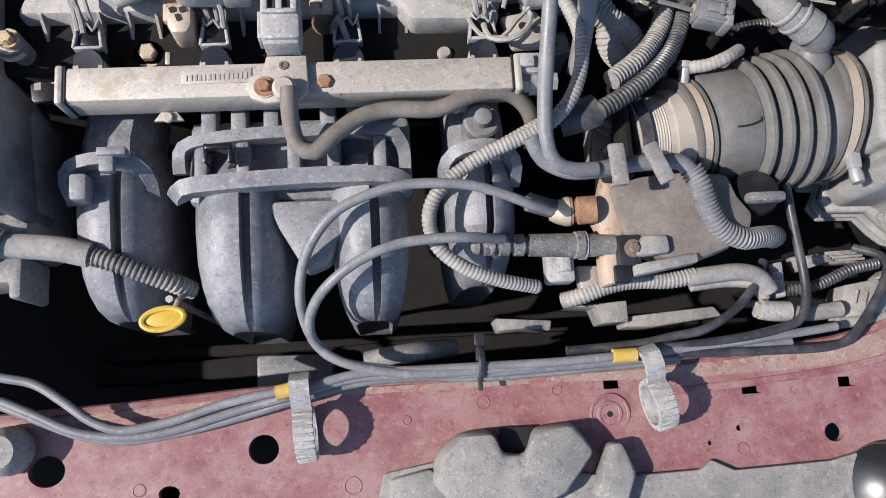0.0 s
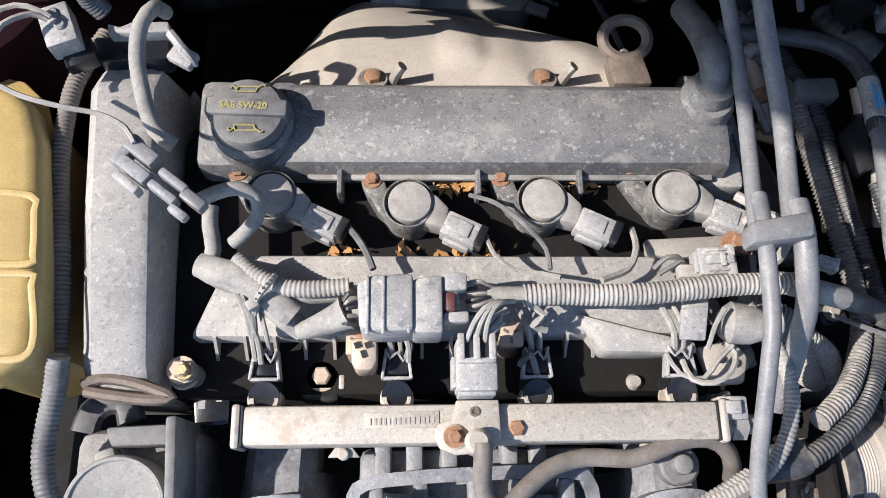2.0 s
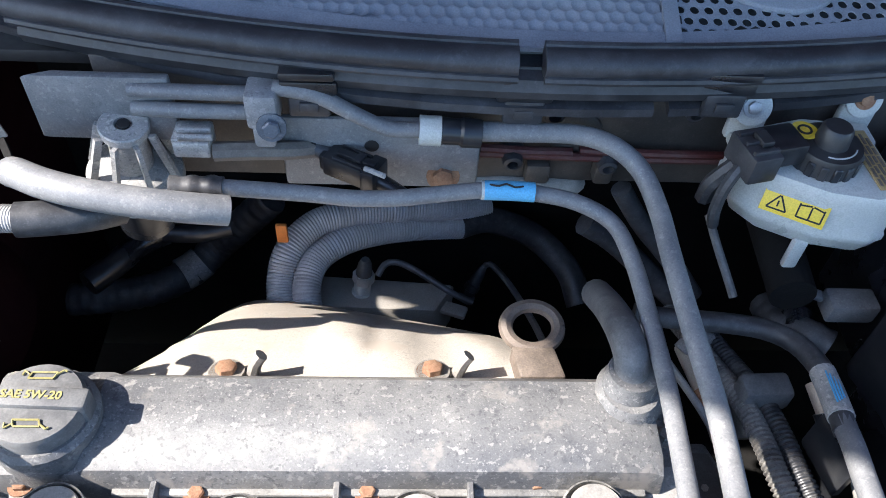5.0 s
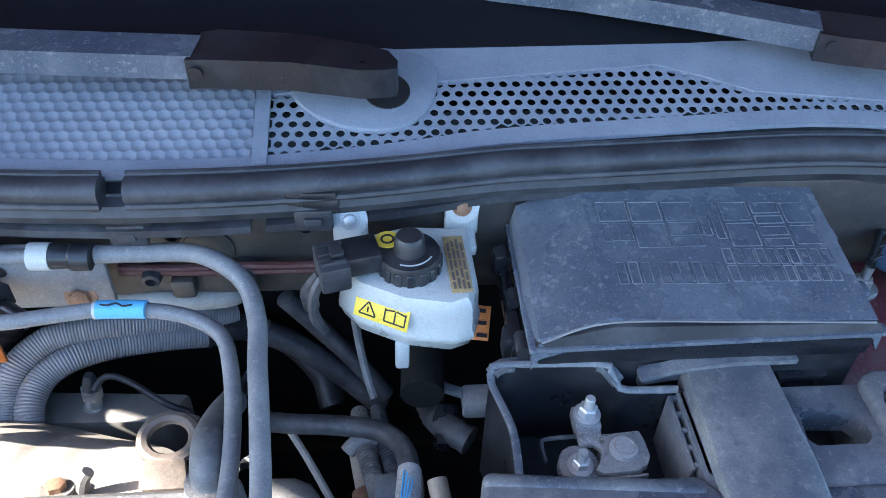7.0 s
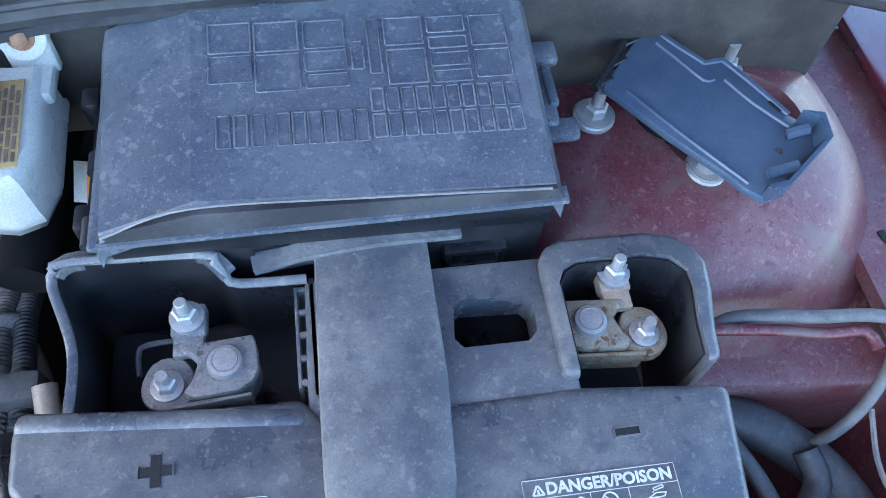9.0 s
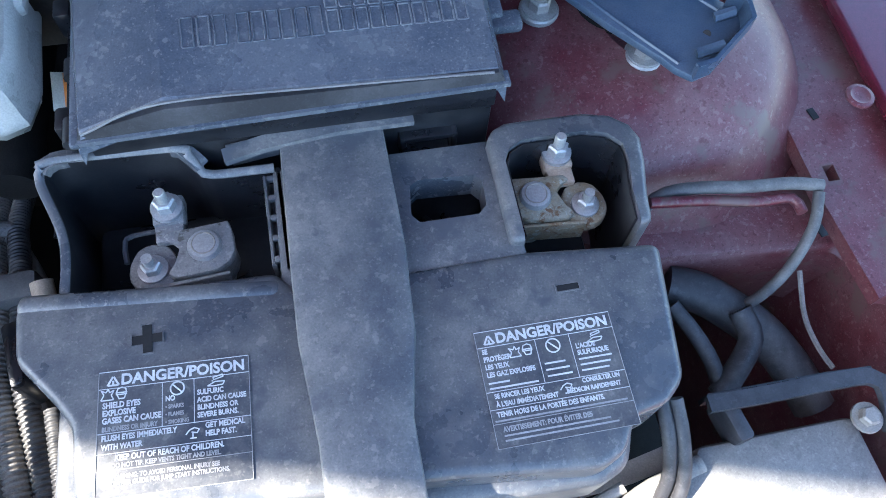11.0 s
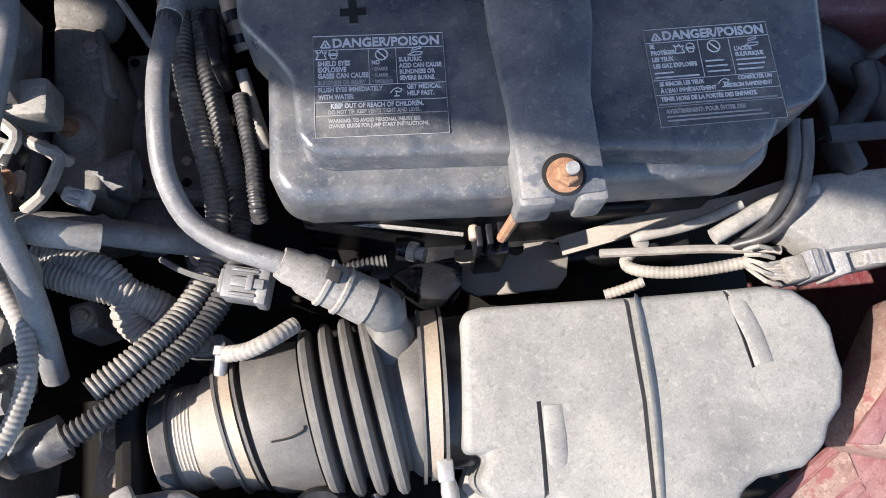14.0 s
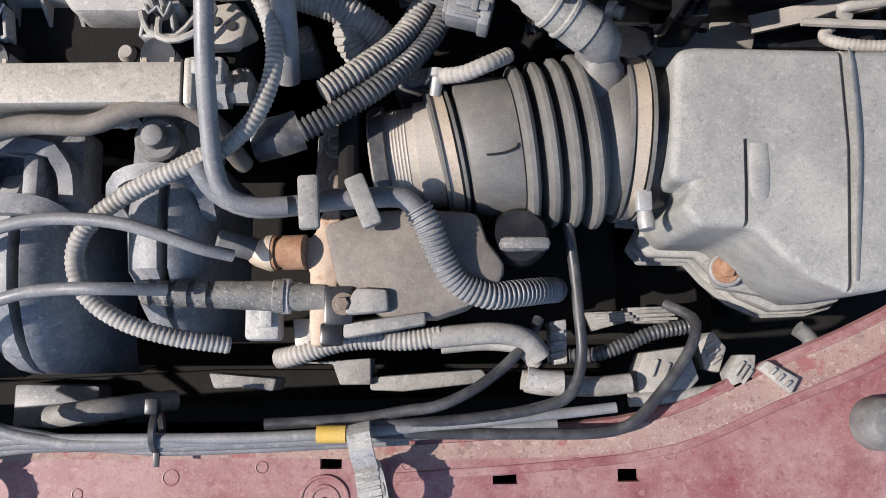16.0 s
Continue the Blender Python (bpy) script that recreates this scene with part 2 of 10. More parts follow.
def part(name, bm, mat, parent, label=""):
    me = finish(name, bm, mat, BASE[parent])
    ob = new(name, me)
    ob.parent = parent
    BASE[ob] = BASE[parent]
    return tagged(ob, label)


def solo(name, bm, mat, label, category, group="", kind=""):
    low = min((v.co for v in bm.verts), key=lambda c: c.z).copy()
    ob = new(name, finish(name, bm, mat, low))
    ob.location = low
    BASE[ob] = low
    return tagged(ob, label, category, group, kind)


def merge(*bms):
    out = bms[0]
    for b in bms[1:]:
        me = bpy.data.meshes.new("scrap")
        b.to_mesh(me)
        b.free()
        out.from_mesh(me)
        bpy.data.meshes.remove(me)
    return out


def rounded(bm, w, segs=2, limit=30):
    if w > 0:
        es = [e for e in bm.edges if len(e.link_faces) == 2 and e.calc_face_angle(0) > radians(limit)]
        bmesh.ops.bevel(bm, geom=es, offset=w, segments=segs, affect="EDGES", profile=0.5, clamp_overlap=True)
    return bm


def box(c, s, bevel=0.002, rx=0, ry=0, rz=0, segs=2):
    bm = bmesh.new()
    bmesh.ops.create_cube(bm, size=1.0)
    bmesh.ops.scale(bm, vec=s, verts=bm.verts)
    rounded(bm, bevel, segs)
    bmesh.ops.transform(bm, matrix=pose(*c, rx, ry, rz), verts=bm.verts)
    return bm


def slab(outline, z0, z1, bevel=0.002, segs=2, taper=0.0):
    """A prism over an outline. taper: metres by which the top shrinks towards the middle."""
    bm = bmesh.new()
    pts = [Vector((p[0], p[1], 0)) for p in outline]
    mid = sum(pts, Vector()) / len(pts)
    lo = [bm.verts.new((p.x, p.y, z0)) for p in pts]
    hi = []
    for p in pts:
        d = p - mid
        q = mid + d * max(0.1, 1 - taper / max(d.length, 1e-4))
        hi.append(bm.verts.new((q.x, q.y, z1)))
    n = len(pts)
    bm.faces.new(lo[::-1])
    bm.faces.new(hi)
    for i in range(n):
        bm.faces.new((lo[i], lo[(i + 1) % n], hi[(i + 1) % n], hi[i]))
    bmesh.ops.recalc_face_normals(bm, faces=bm.faces)
    return rounded(bm, bevel, segs)


def curve(points, step=0.006):
    """Points along a smooth line through the given ones."""
    p = [Vector(q) for q in points]
    if len(p) == 2:
        n = max(2, int((p[1] - p[0]).length / step))
        return [p[0].lerp(p[1], i / n) for i in range(n + 1)]
    p = [2 * p[0] - p[1], *p, 2 * p[-1] - p[-2]]
    out = []
    for a, b, c, d in zip(p, p[1:], p[2:], p[3:]):
        n = max(2, int((c - b).length / step))
        for i in range(n):
            t = i / n
            out.append(0.5 * (2 * b + (c - a) * t + (2 * a - 5 * b + 4 * c - d) * t * t + (3 * b - a - 3 * c + d) * t ** 3))
    out.append(p[-2])
    return out


def even(line, step):
    """The same line with points at equal distances."""
    out, left = [line[0]], step
    for a, b in zip(line, line[1:]):
        d, s = (b - a).length, 0.0
        while d - s >= left:
            s += left
            out.append(a.lerp(b, s / d))
            left = step
        left -= d - s
    return out


def tube(points, r, n=10, ribs=0.0, depth=0.16, step=0.006, flat=1.0, taper=1.0, side=None):
    """A hose along a smooth line. ribs: pitch of its corrugations in metres. flat: height over width. side: its level axis."""
    line = curve(points, step)
    if ribs:
        line = even(curve(points, 0.003), ribs / 4)
    bm = bmesh.new()
    rings, ref = [], Vector(side) if side else None
    for i, p in enumerate(line):
        d = (line[min(i + 1, len(line) - 1)] - line[max(i - 1, 0)]).normalized()
        if ref is None:
            ref = d.cross(Vector((0, 0, 1)))
            if ref.length < 0.1:
                ref = d.cross(Vector((1, 0, 0)))
        u = (ref - d * ref.dot(d)).normalized()
        if not side:
            ref = u
        w = d.cross(u)
        k = r * (1 + (taper - 1) * i / (len(line) - 1))
        if ribs:
            k *= (1.0, 1.0, 1 - depth, 1 - depth)[i % 4]
        rings.append([bm.verts.new(p + k * (math.cos(a) * u + flat * math.sin(a) * w))
                      for a in (2 * math.pi * j / n for j in range(n))])
    for a, b in zip(rings, rings[1:]):
        for j in range(n):
            bm.faces.new((a[j], a[(j + 1) % n], b[(j + 1) % n], b[j]))
    bm.faces.new(rings[0][::-1])
    bm.faces.new(rings[-1])
    return bm


def lathe(a, b, profile, n=20):
    """A turned body from a towards b: profile of (distance along, radius)."""
    a, b = Vector(a), Vector(b)
    d = (b - a).normalized()
    u = d.cross(Vector((0.31, 0.2, 0.93))).normalized()
    w = d.cross(u)
    bm = bmesh.new()
    rings = [[bm.verts.new(a + d * s + max(r, 1e-4) * (math.cos(t) * u + math.sin(t) * w))
              for t in (2 * math.pi * j / n for j in range(n))] for s, r in profile]
    for p, q in zip(rings, rings[1:]):
        for j in range(n):
            bm.faces.new((p[j], p[(j + 1) % n], q[(j + 1) % n], q[j]))
    bm.faces.new(rings[0][::-1])
    bm.faces.new(rings[-1])
    return bm


def disc(c, r, h, bevel=0.001, n=24, axis=(0, 0, 1)):
    c, axis = Vector(c), Vector(axis).normalized()
    return lathe(c, c + axis, [(0, r), (h - bevel, r), (h, r - bevel)], n)


def loft(rings, caps=True):
    bm = bmesh.new()
    vs = [[bm.verts.new(p) for p in ring] for ring in rings]
    n = len(vs[0])
    for a, b in zip(vs, vs[1:]):
        for j in range(n):
            bm.faces.new((a[j], a[(j + 1) % n], b[(j + 1) % n], b[j]))
    if caps:
        bm.faces.new(vs[0][::-1])
        bm.faces.new(vs[-1])
    return bm


def strip(points, width, thick, up=(0, 0, 1)):
    """A flat bent strip along a line."""
    line = [Vector(p) for p in points]
    up = Vector(up)
    rings = []
    for i, p in enumerate(line):
        d = (line[min(i + 1, len(line) - 1)] - line[max(i - 1, 0)]).normalized()
        s = d.cross(up).normalized() * width / 2
        h = s.cross(d).normalized() * thick / 2
        rings.append([p - s - h, p + s - h, p + s + h, p - s + h])
    return rounded(loft(rings), 0.0006, 1, 50)


def hexhead(p, r=0.006, h=0.006, axis=(0, 0, 1), washer=True):
    p, axis = Vector(p), Vector(axis).normalized()
    head = lathe(p, p + axis, [(0, r), (h * 0.85, r), (h, r * 0.8)], 6)
    if washer:
        head = merge(head, lathe(p - axis * 0.001, p + axis, [(0, r * 1.6), (0.002, r * 1.55)], 16))
    return head


def bolt(p, parent, r=0.006, h=0.006, mat="rust", axis=(0, 0, 1), label=""):
    return part("bolt", hexhead(p, r, h, axis), mat, parent, label)


def holed(bm, holes, depth=0.2):
    """Cuts round or shaped openings through a plate: prisms given as (centre, half sizes, corners)."""
    me = bpy.data.meshes.new("plate")
    bmesh.ops.recalc_face_normals(bm, faces=bm.faces)
    bm.to_mesh(me)
    bm.free()
    plate = new("plate", me)
    cut = bmesh.new()
    for (x, y, z), (sx, sy), n in holes:
        off = math.pi / n if n == 4 else 0
        k = math.sqrt(2) if n == 4 else 1
        lo = [cut.verts.new((x + k * sx * math.cos(2 * math.pi * j / n + off), y + k * sy * math.sin(2 * math.pi * j / n + off), z - depth / 2)) for j in range(n)]
        hi = [cut.verts.new(v.co + Vector((0, 0, depth))) for v in lo]
        cut.faces.new(lo[::-1])
        cut.faces.new(hi)
        for j in range(n):
            cut.faces.new((lo[j], lo[(j + 1) % n], hi[(j + 1) % n], hi[j]))
    cm = bpy.data.meshes.new("cut")
    cut.to_mesh(cm)
    cut.free()
    cutter = new("cutter", cm)
    mod = plate.modifiers.new("holes", "BOOLEAN")
    mod.operation, mod.object, mod.solver = "DIFFERENCE", cutter, "EXACT"
    done = bpy.data.meshes.new_from_object(plate.evaluated_get(bpy.context.evaluated_depsgraph_get()))
    out = bmesh.new()
    out.from_mesh(done)
    for o in (plate, cutter):
        bpy.data.objects.remove(o)
    for m in (me, cm, done):
        bpy.data.meshes.remove(m)
    return out


def carved(bm, prisms):
    """Cuts prisms, given as (outline, z0, z1), out of a body."""
    me = bpy.data.meshes.new("body")
    bmesh.ops.recalc_face_normals(bm, faces=bm.faces)
    bm.to_mesh(me)
    bm.free()
    solid = new("solid", me)
    cm = bpy.data.meshes.new("cut")
    cut = merge(*[slab(o, z0, z1, 0) for o, z0, z1 in prisms])
    cut.to_mesh(cm)
    cut.free()
    cutter = new("cutter", cm)
    mod = solid.modifiers.new("cut", "BOOLEAN")
    mod.operation, mod.object, mod.solver = "DIFFERENCE", cutter, "EXACT"
    done = bpy.data.meshes.new_from_object(solid.evaluated_get(bpy.context.evaluated_depsgraph_get()))
    out = bmesh.new()
    out.from_mesh(done)
    for o in (solid, cutter):
        bpy.data.objects.remove(o)
    for m in (me, cm, done):
        bpy.data.meshes.remove(m)
    return out


def ducting(stations, n=40):
    """Rings through (centre, radius, turn in degrees about z): a duct whose rings may stand askew."""
    rings = []
    for c, r, turn in stations:
        u = Vector((-math.sin(radians(turn)), math.cos(radians(turn)), 0))
        rings.append([Vector(c) + r * (math.cos(a) * u + Vector((0, 0, math.sin(a)))) for a in (2 * math.pi * k / n for k in range(n))])
    return loft(rings)


def words(text, size, m):
    """Flat raised lettering at a pose."""
    c = bpy.data.curves.new("text", "FONT")
    c.body, c.size, c.extrude, c.align_x, c.resolution_u = text, size, 0.0002, "LEFT", 3
    c.offset = size * 0.030
    ob = new("text", c)
    me = bpy.data.meshes.new_from_object(ob.evaluated_get(bpy.context.evaluated_depsgraph_get()))
    bm = bmesh.new()
    bm.from_mesh(me)
    bpy.data.objects.remove(ob)
    bpy.data.curves.remove(c)
    bpy.data.meshes.remove(me)
    bmesh.ops.transform(bm, matrix=m, verts=bm.verts)
    return bm


def plug_body(c, size, turn=0.0, tilt=0.0):
    """A wiring plug lying along x: shell, collar, side rails, latch and a stepped end."""
    l, w, h = size
    bm = merge(box((-l * 0.08, 0, 0), (l * 0.70, w, h), min(w, h) * 0.10), box((l * 0.32, 0, 0), (l * 0.22, w * 1.14, h * 1.12), min(w, h) * 0.08),
               box((-l * 0.44, 0, 0), (l * 0.14, w * 0.78, h * 0.8), min(w, h) * 0.08), box((0.05 * l, 0, h * 0.56), (l * 0.62, w * 0.30, h * 0.20), h * 0.04),
               box((-l * 0.02, w * 0.36, h * 0.53), (l * 0.5, w * 0.09, h * 0.16), h * 0.03), box((-l * 0.02, -w * 0.36, h * 0.53), (l * 0.5, w * 0.09, h * 0.16), h * 0.03),
               box((l * 0.10, 0, h * 0.64), (l * 0.12, w * 0.46, h * 0.14), h * 0.03))
    bmesh.ops.transform(bm, matrix=pose(*c, 0, tilt, turn), verts=bm.verts)
    return bm


def ribbon(points, side, width, thick):
    """A flat band along a line, level across the given side."""
    side = Vector(side).normalized() * width / 2
    line = [Vector(p) for p in points]
    rings = []
    for i, p in enumerate(line):
        d = (line[min(i + 1, len(line) - 1)] - line[max(i - 1, 0)]).normalized()
        h = side.cross(d).normalized() * thick / 2
        rings.append([p - side - h, p + side - h, p + side + h, p - side + h])
    return loft(rings)

# ---- ground under the car, and the lower parts of the bay, near black as shade ----
bm = bmesh.new()
bmesh.ops.create_grid(bm, x_segments=8, y_segments=8, size=60)
solo("ground", bm, "asphalt", "dark grey asphalt ground under the car", "ground", kind="structure")
solo("undertray", box((0.15, 0.36, 0.36), (1.9, 1.2, 0.02), 0.004), "dark_metal_shade", "plastic undertray below the engine, near black for deep shade", "undertray", kind="structure")

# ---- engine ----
engine = thing("engine_block", (-0.08, 0.34, 0.4), "iron engine block below the valve cover, darkened for deep shade", "engine")
part("block", box((-0.09, 0.35, 0.58), (0.42, 0.17, 0.40), 0.012), "dark_metal_shade", engine)
part("head", box((-0.06, 0.34, 0.775), (0.40, 0.20, 0.07), 0.006), "dark_metal_shade", engine)
part("gearbox", merge(box((0.33, 0.33, 0.52), (0.34, 0.22, 0.26), 0.03), box((0.26, 0.36, 0.62), (0.2, 0.16, 0.16), 0.02)), "dark_metal_shade", engine)


# ---- valve cover ----
cover = thing("valve_cover", (-0.08, 0.37, 0.78), "grey cast valve cover with dusty raised cam ridges", "valve cover")
end_rings = []
for y, zt, dx in ((0.236, 0.80, 0.010), (0.240, 0.84, 0.010), (0.258, 0.852, 0.009), (0.36, 0.860, 0.001), (0.455, 0.858, -0.006), (0.475, 0.848, -0.004), (0.484, 0.80, 0.0)):
    end_rings.append([Vector((-0.318 + dx, y, 0.74)), Vector((-0.315 + dx, y, zt - 0.022)), Vector((-0.312 + dx, y, zt - 0.007)), Vector((-0.305 + dx, y, zt)),
                      Vector((-0.274 + dx * 0.7, y, zt)), Vector((-0.268 + dx * 0.7, y, zt - 0.003)), Vector((-0.2655 + dx * 0.7, y, zt - 0.010)), Vector((-0.260 + dx * 0.7, y, 0.800)), Vector((-0.252, y, 0.74))])
part("timing_end", loft(end_rings), "cover", cover, "rounded grey timing end of the cover")
part("intake_deck", slab([(-0.245, 0.278), (0.118, 0.278), (0.126, 0.338), (-0.22, 0.340)], 0.76, 0.828, 0.005, taper=0.004), "cover", cover, "dusty flat intake side")
part("flange", slab([(-0.245, 0.262), (0.13, 0.262), (0.135, 0.3), (-0.24, 0.3)], 0.795, 0.806, 0.002), "cover", cover)
for i in range(17):
    x = -0.225 + i * 0.0205
    part("rib", loft([[Vector((x + d, 0.2815, 0.802)), Vector((x + d, 0.2815, 0.8265)), Vector((x + d, 0.2790, 0.8265)), Vector((x + d, 0.2645, 0.8085)), Vector((x + d, 0.2645, 0.802))] for d in (0.0, 0.0022)]), "cover", cover)
ridge = []
for x, k in ((-0.185, 0.9), (-0.178, 1.0), (0.115, 1.0), (0.142, 0.98), (0.15, 0.9)):
    ridge.append([Vector((x, 0.400, 0.79)), Vector((x, 0.401, 0.79 + 0.036 * k)), Vector((x, 0.405, 0.79 + 0.050 * k)), Vector((x, 0.414, 0.79 + 0.0565 * k)),
                  Vector((x, 0.445, 0.79 + 0.058 * k)), Vector((x, 0.462, 0.79 + 0.055 * k)), Vector((x, 0.471, 0.79 + 0.044 * k)), Vector((x, 0.474, 0.79))])
part("exhaust_ridge", loft(ridge), "cover_dark", cover, "dark speckled raised ridge over the cam")
part("valley_floor", slab([(-0.24, 0.334), (0.14, 0.334), (0.148, 0.408), (-0.24, 0.408)], 0.765, 0.788, 0.002), "cover_dark", cover)
part("filler_boss", merge(disc((-0.203, 0.432, 0.80), 0.031, 0.056, 0.003, 28), slab([(-0.245, 0.402), (-0.17, 0.402), (-0.17, 0.474), (-0.245, 0.474)], 0.78, 0.838, 0.008)), "cover_dark", cover)
part("ledge", slab([(-0.16, 0.386), (0.142, 0.386), (0.146, 0.402), (-0.165, 0.402)], 0.78, 0.806, 0.002), "tan_rust", cover, "brown dust-filled ledge behind the coils")
part("ridge_lip", box((-0.012, 0.3995, 0.8240), (0.305, 0.0050, 0.0040), 0.0012), "shroud", cover, "dusty cast edge below the ridge")
for x in (-0.142, -0.04, 0.036):
    part("web", slab([(x, 0.384), (x + 0.004, 0.384), (x + 0.004, 0.404), (x, 0.404)], 0.80, 0.832, 0.0008, 1), "cover_dark", cover)
part("breather_stub", merge(lathe((0.135, 0.452, 0.815), (0.135, 0.452, 0.9), [(0, 0.021), (0.03, 0.021), (0.038, 0.017)], 20)), "cover_dark", cover)
for p in [(-0.24, 0.255, 0.836)]:
    bolt(p, cover, 0.004, 0.006, "zinc_gold")
part("bolt_boss", disc((-0.24, 0.255, 0.80), 0.008, 0.034, 0.002), "cover_dark", cover)

# oil filler cap
cap = thing("oil_filler_cap", (-0.203, 0.432, 0.846), "black plastic oil filler cap with worn yellow print", "cap")
part("body", lathe((-0.203, 0.432, 0.846), (-0.203, 0.432, 0.9), [(0, 0.0262), (0.018, 0.0262), (0.0205, 0.0248), (0.0212, 0.02)], 32), "rubber_dusty", cap)
part("grip", merge(box((-0.203, 0.434, 0.861), (0.057, 0.013, 0.0190), 0.002, rz=-2)), "rubber_dusty", cap)
part("lettering", words("SAE 5W-20", 0.0070, pose(-0.2215, 0.4328, 0.8708, 0, 0, -2)), "print_yellow", cap, "worn yellow oil grade print")
for x_, y_, flip in ((-0.203, 0.4490, 1), (-0.203, 0.4180, -1)):
    can = [(-0.008, -0.0025), (0.006, -0.0025), (0.0075, 0.0015), (-0.0065, 0.0015), (-0.008, -0.0025)]
    spout = [(0.0068, 0.0), (0.011, 0.003), (0.0125, 0.002)]
    handle = [(-0.0075, 0.0), (-0.011, 0.0025), (-0.0115, -0.0005)]
    for line_ in (can, spout, handle):
        part("can_mark", merge(*[tube([(x_ + p_[0], y_ + flip * p_[1], 0.8680), (x_ + q_[0], y_ + flip * q_[1], 0.8680)], 0.0006, 5) for p_, q_ in zip(line_, line_[1:])]), "print_yellow", cap)

# ignition coils, one built and copied
coil = thing("ignition_coil", (-0.0895, 0.373, 0.788), "black plastic ignition coil with a grey plug, in the cover's valley", "ignition coil", "ignition coils")
part("stem", lathe((-0.0895, 0.373, 0.775), (-0.0895, 0.373, 0.9), [(0, 0.0185), (0.030, 0.0188), (0.064, 0.0190), (0.0665, 0.0186), (0.0668, 0.0176), (0.061, 0.0172)], 32), "coil_body", coil)
part("disc_top", lathe((-0.0887, 0.373, 0.832), (-0.0887, 0.373, 0.9), [(0, 0.0156), (0.0110, 0.0156), (0.0122, 0.0150), (0.0126, 0.0130)], 32), "loom_dusty", coil, "dust-caked round top")
part("arm", slab([(-0.0800, 0.3850), (-0.0690, 0.3790), (-0.0600, 0.3690), (-0.0640, 0.3530), (-0.0740, 0.3560), (-0.0860, 0.3590)], 0.822, 0.8415, 0.003), "loom_dusty", coil)
part("ear", slab([(-0.1130, 0.4055), (-0.1215, 0.4050), (-0.1255, 0.3980), (-0.1220, 0.3890), (-0.1120, 0.3720), (-0.1040, 0.3640), (-0.0960, 0.3720), (-0.1040, 0.3880), (-0.1080, 0.4000)], 0.806, 0.8240, 0.003), "coil_body", coil)
part("bolt", hexhead((-0.1170, 0.3980, 0.8240), 0.0048, 0.0045), "rust", coil, "rusty bolt")
plug = part("plug", box((-0.0520, 0.3535, 0.8330), (0.0270, 0.0185, 0.0170), 0.0016, rz=-26), "connector", coil, "dusty grey plug")
part("raised_band", box((-0.0540, 0.3545, 0.8415), (0.0180, 0.0110, 0.0030), 0.0008, rz=-26), "connector", plug)
part("side_step", box((-0.0560, 0.3450, 0.8290), (0.0200, 0.0040, 0.0100), 0.0010, rz=-26), "connector", plug)
part("latch", box((-0.0385, 0.347, 0.838), (0.006, 0.016, 0.015), 0.001, rz=-26), "plastic_dark", plug)
for dx, dy, turn in ((-0.0985, 0.006, 0), (0.0965, 0.002, 1), (0.1945, 0.008, 2)):
    copy_thing(coil, pose(-0.0895 + dx, 0.373 + dy, 0.788, 0, 0, turn))

# ---- fuel rail ----
rail = thing("fuel_rail", (-0.04, 0.217, 0.815), "dusty square aluminium fuel rail above the intake manifold", "fuel rail")
part("tube", box((-0.041, 0.2175, 0.828), (0.318, 0.026, 0.030), 0.0035), "rail_alloy", rail)
for x in (-0.1985, 0.1165):
    part("groove", box((x, 0.2175, 0.8281), (0.0016, 0.0264, 0.0304), 0.0004), "ink_and_shade", rail)
for x in (-0.2025, 0.1205):
    part("end_cap", box((x, 0.2175, 0.828), (0.006, 0.029, 0.033), 0.0025), "rail_alloy", rail)
part("bracket", merge(slab([(-0.074, 0.209), (-0.070, 0.201), (-0.060, 0.197), (-0.036, 0.199), (-0.030, 0.206), (-0.031, 0.232), (-0.059, 0.232), (-0.062, 0.220), (-0.071, 0.217)], 0.8435, 0.8490, 0.0012)), "rail_alloy", rail, "alloy mounting plate")
part("plate_hole", lathe((-0.047, 0.2245, 0.8488), (-0.047, 0.2245, 0.9), [(0, 0.0034), (0.0012, 0.0032), (0.0012, 0.0018), (0.0004, 0.0016)], 16), "eye", rail)
part("washer", disc((-0.0605, 0.2085, 0.849), 0.0082, 0.0012, 0.0004), "tan_clamp", rail)
bolt((-0.0605, 0.2085, 0.850), rail, 0.0046, 0.005)
bolt((-0.019, 0.214, 0.84), rail, 0.0055, 0.006)
part("tab", slab([(-0.028, 0.216), (-0.008, 0.204), (-0.004, 0.212), (-0.02, 0.230)], 0.838, 0.842, 0.001), "rust", rail)

sensor = part("sensor", box((-0.0465, 0.2520, 0.8570), (0.0265, 0.034, 0.027), 0.0022), "connector", rail, "grey fuel pressure sensor plug")
part("collar", box((-0.0465, 0.2345, 0.8560), (0.0240, 0.004, 0.022), 0.0010), "connector", sensor)
for x in (-0.0565, -0.0465, -0.0365):
    part("post", box((x, 0.2630, 0.8720), (0.0042, 0.0170, 0.0050), 0.0008), "connector", sensor)
part("cross_bar", box((-0.0465, 0.2540, 0.8718), (0.0240, 0.0032, 0.0040), 0.0006), "connector", sensor)
part("pocket", box((-0.0465, 0.2640, 0.8706), (0.0205, 0.0150, 0.0008), 0.0002), "plastic_dark", sensor)
part("side_rail", box((-0.0610, 0.2480, 0.8560), (0.0030, 0.0200, 0.0180), 0.0008), "connector", sensor)
for k in range(3):
    part("lead", tube([(-0.0530 + 0.0060 * k, 0.2660, 0.8690), (-0.0490 + 0.0045 * k, 0.2760, 0.8800), (-0.0420 + 0.0030 * k, 0.2850, 0.8860), (-0.0330 + 0.0020 * k, 0.2900, 0.8820), (-0.0250 + 0.0020 * k, 0.2930, 0.8700)], 0.0017, 6), "loom_dusty", sensor)
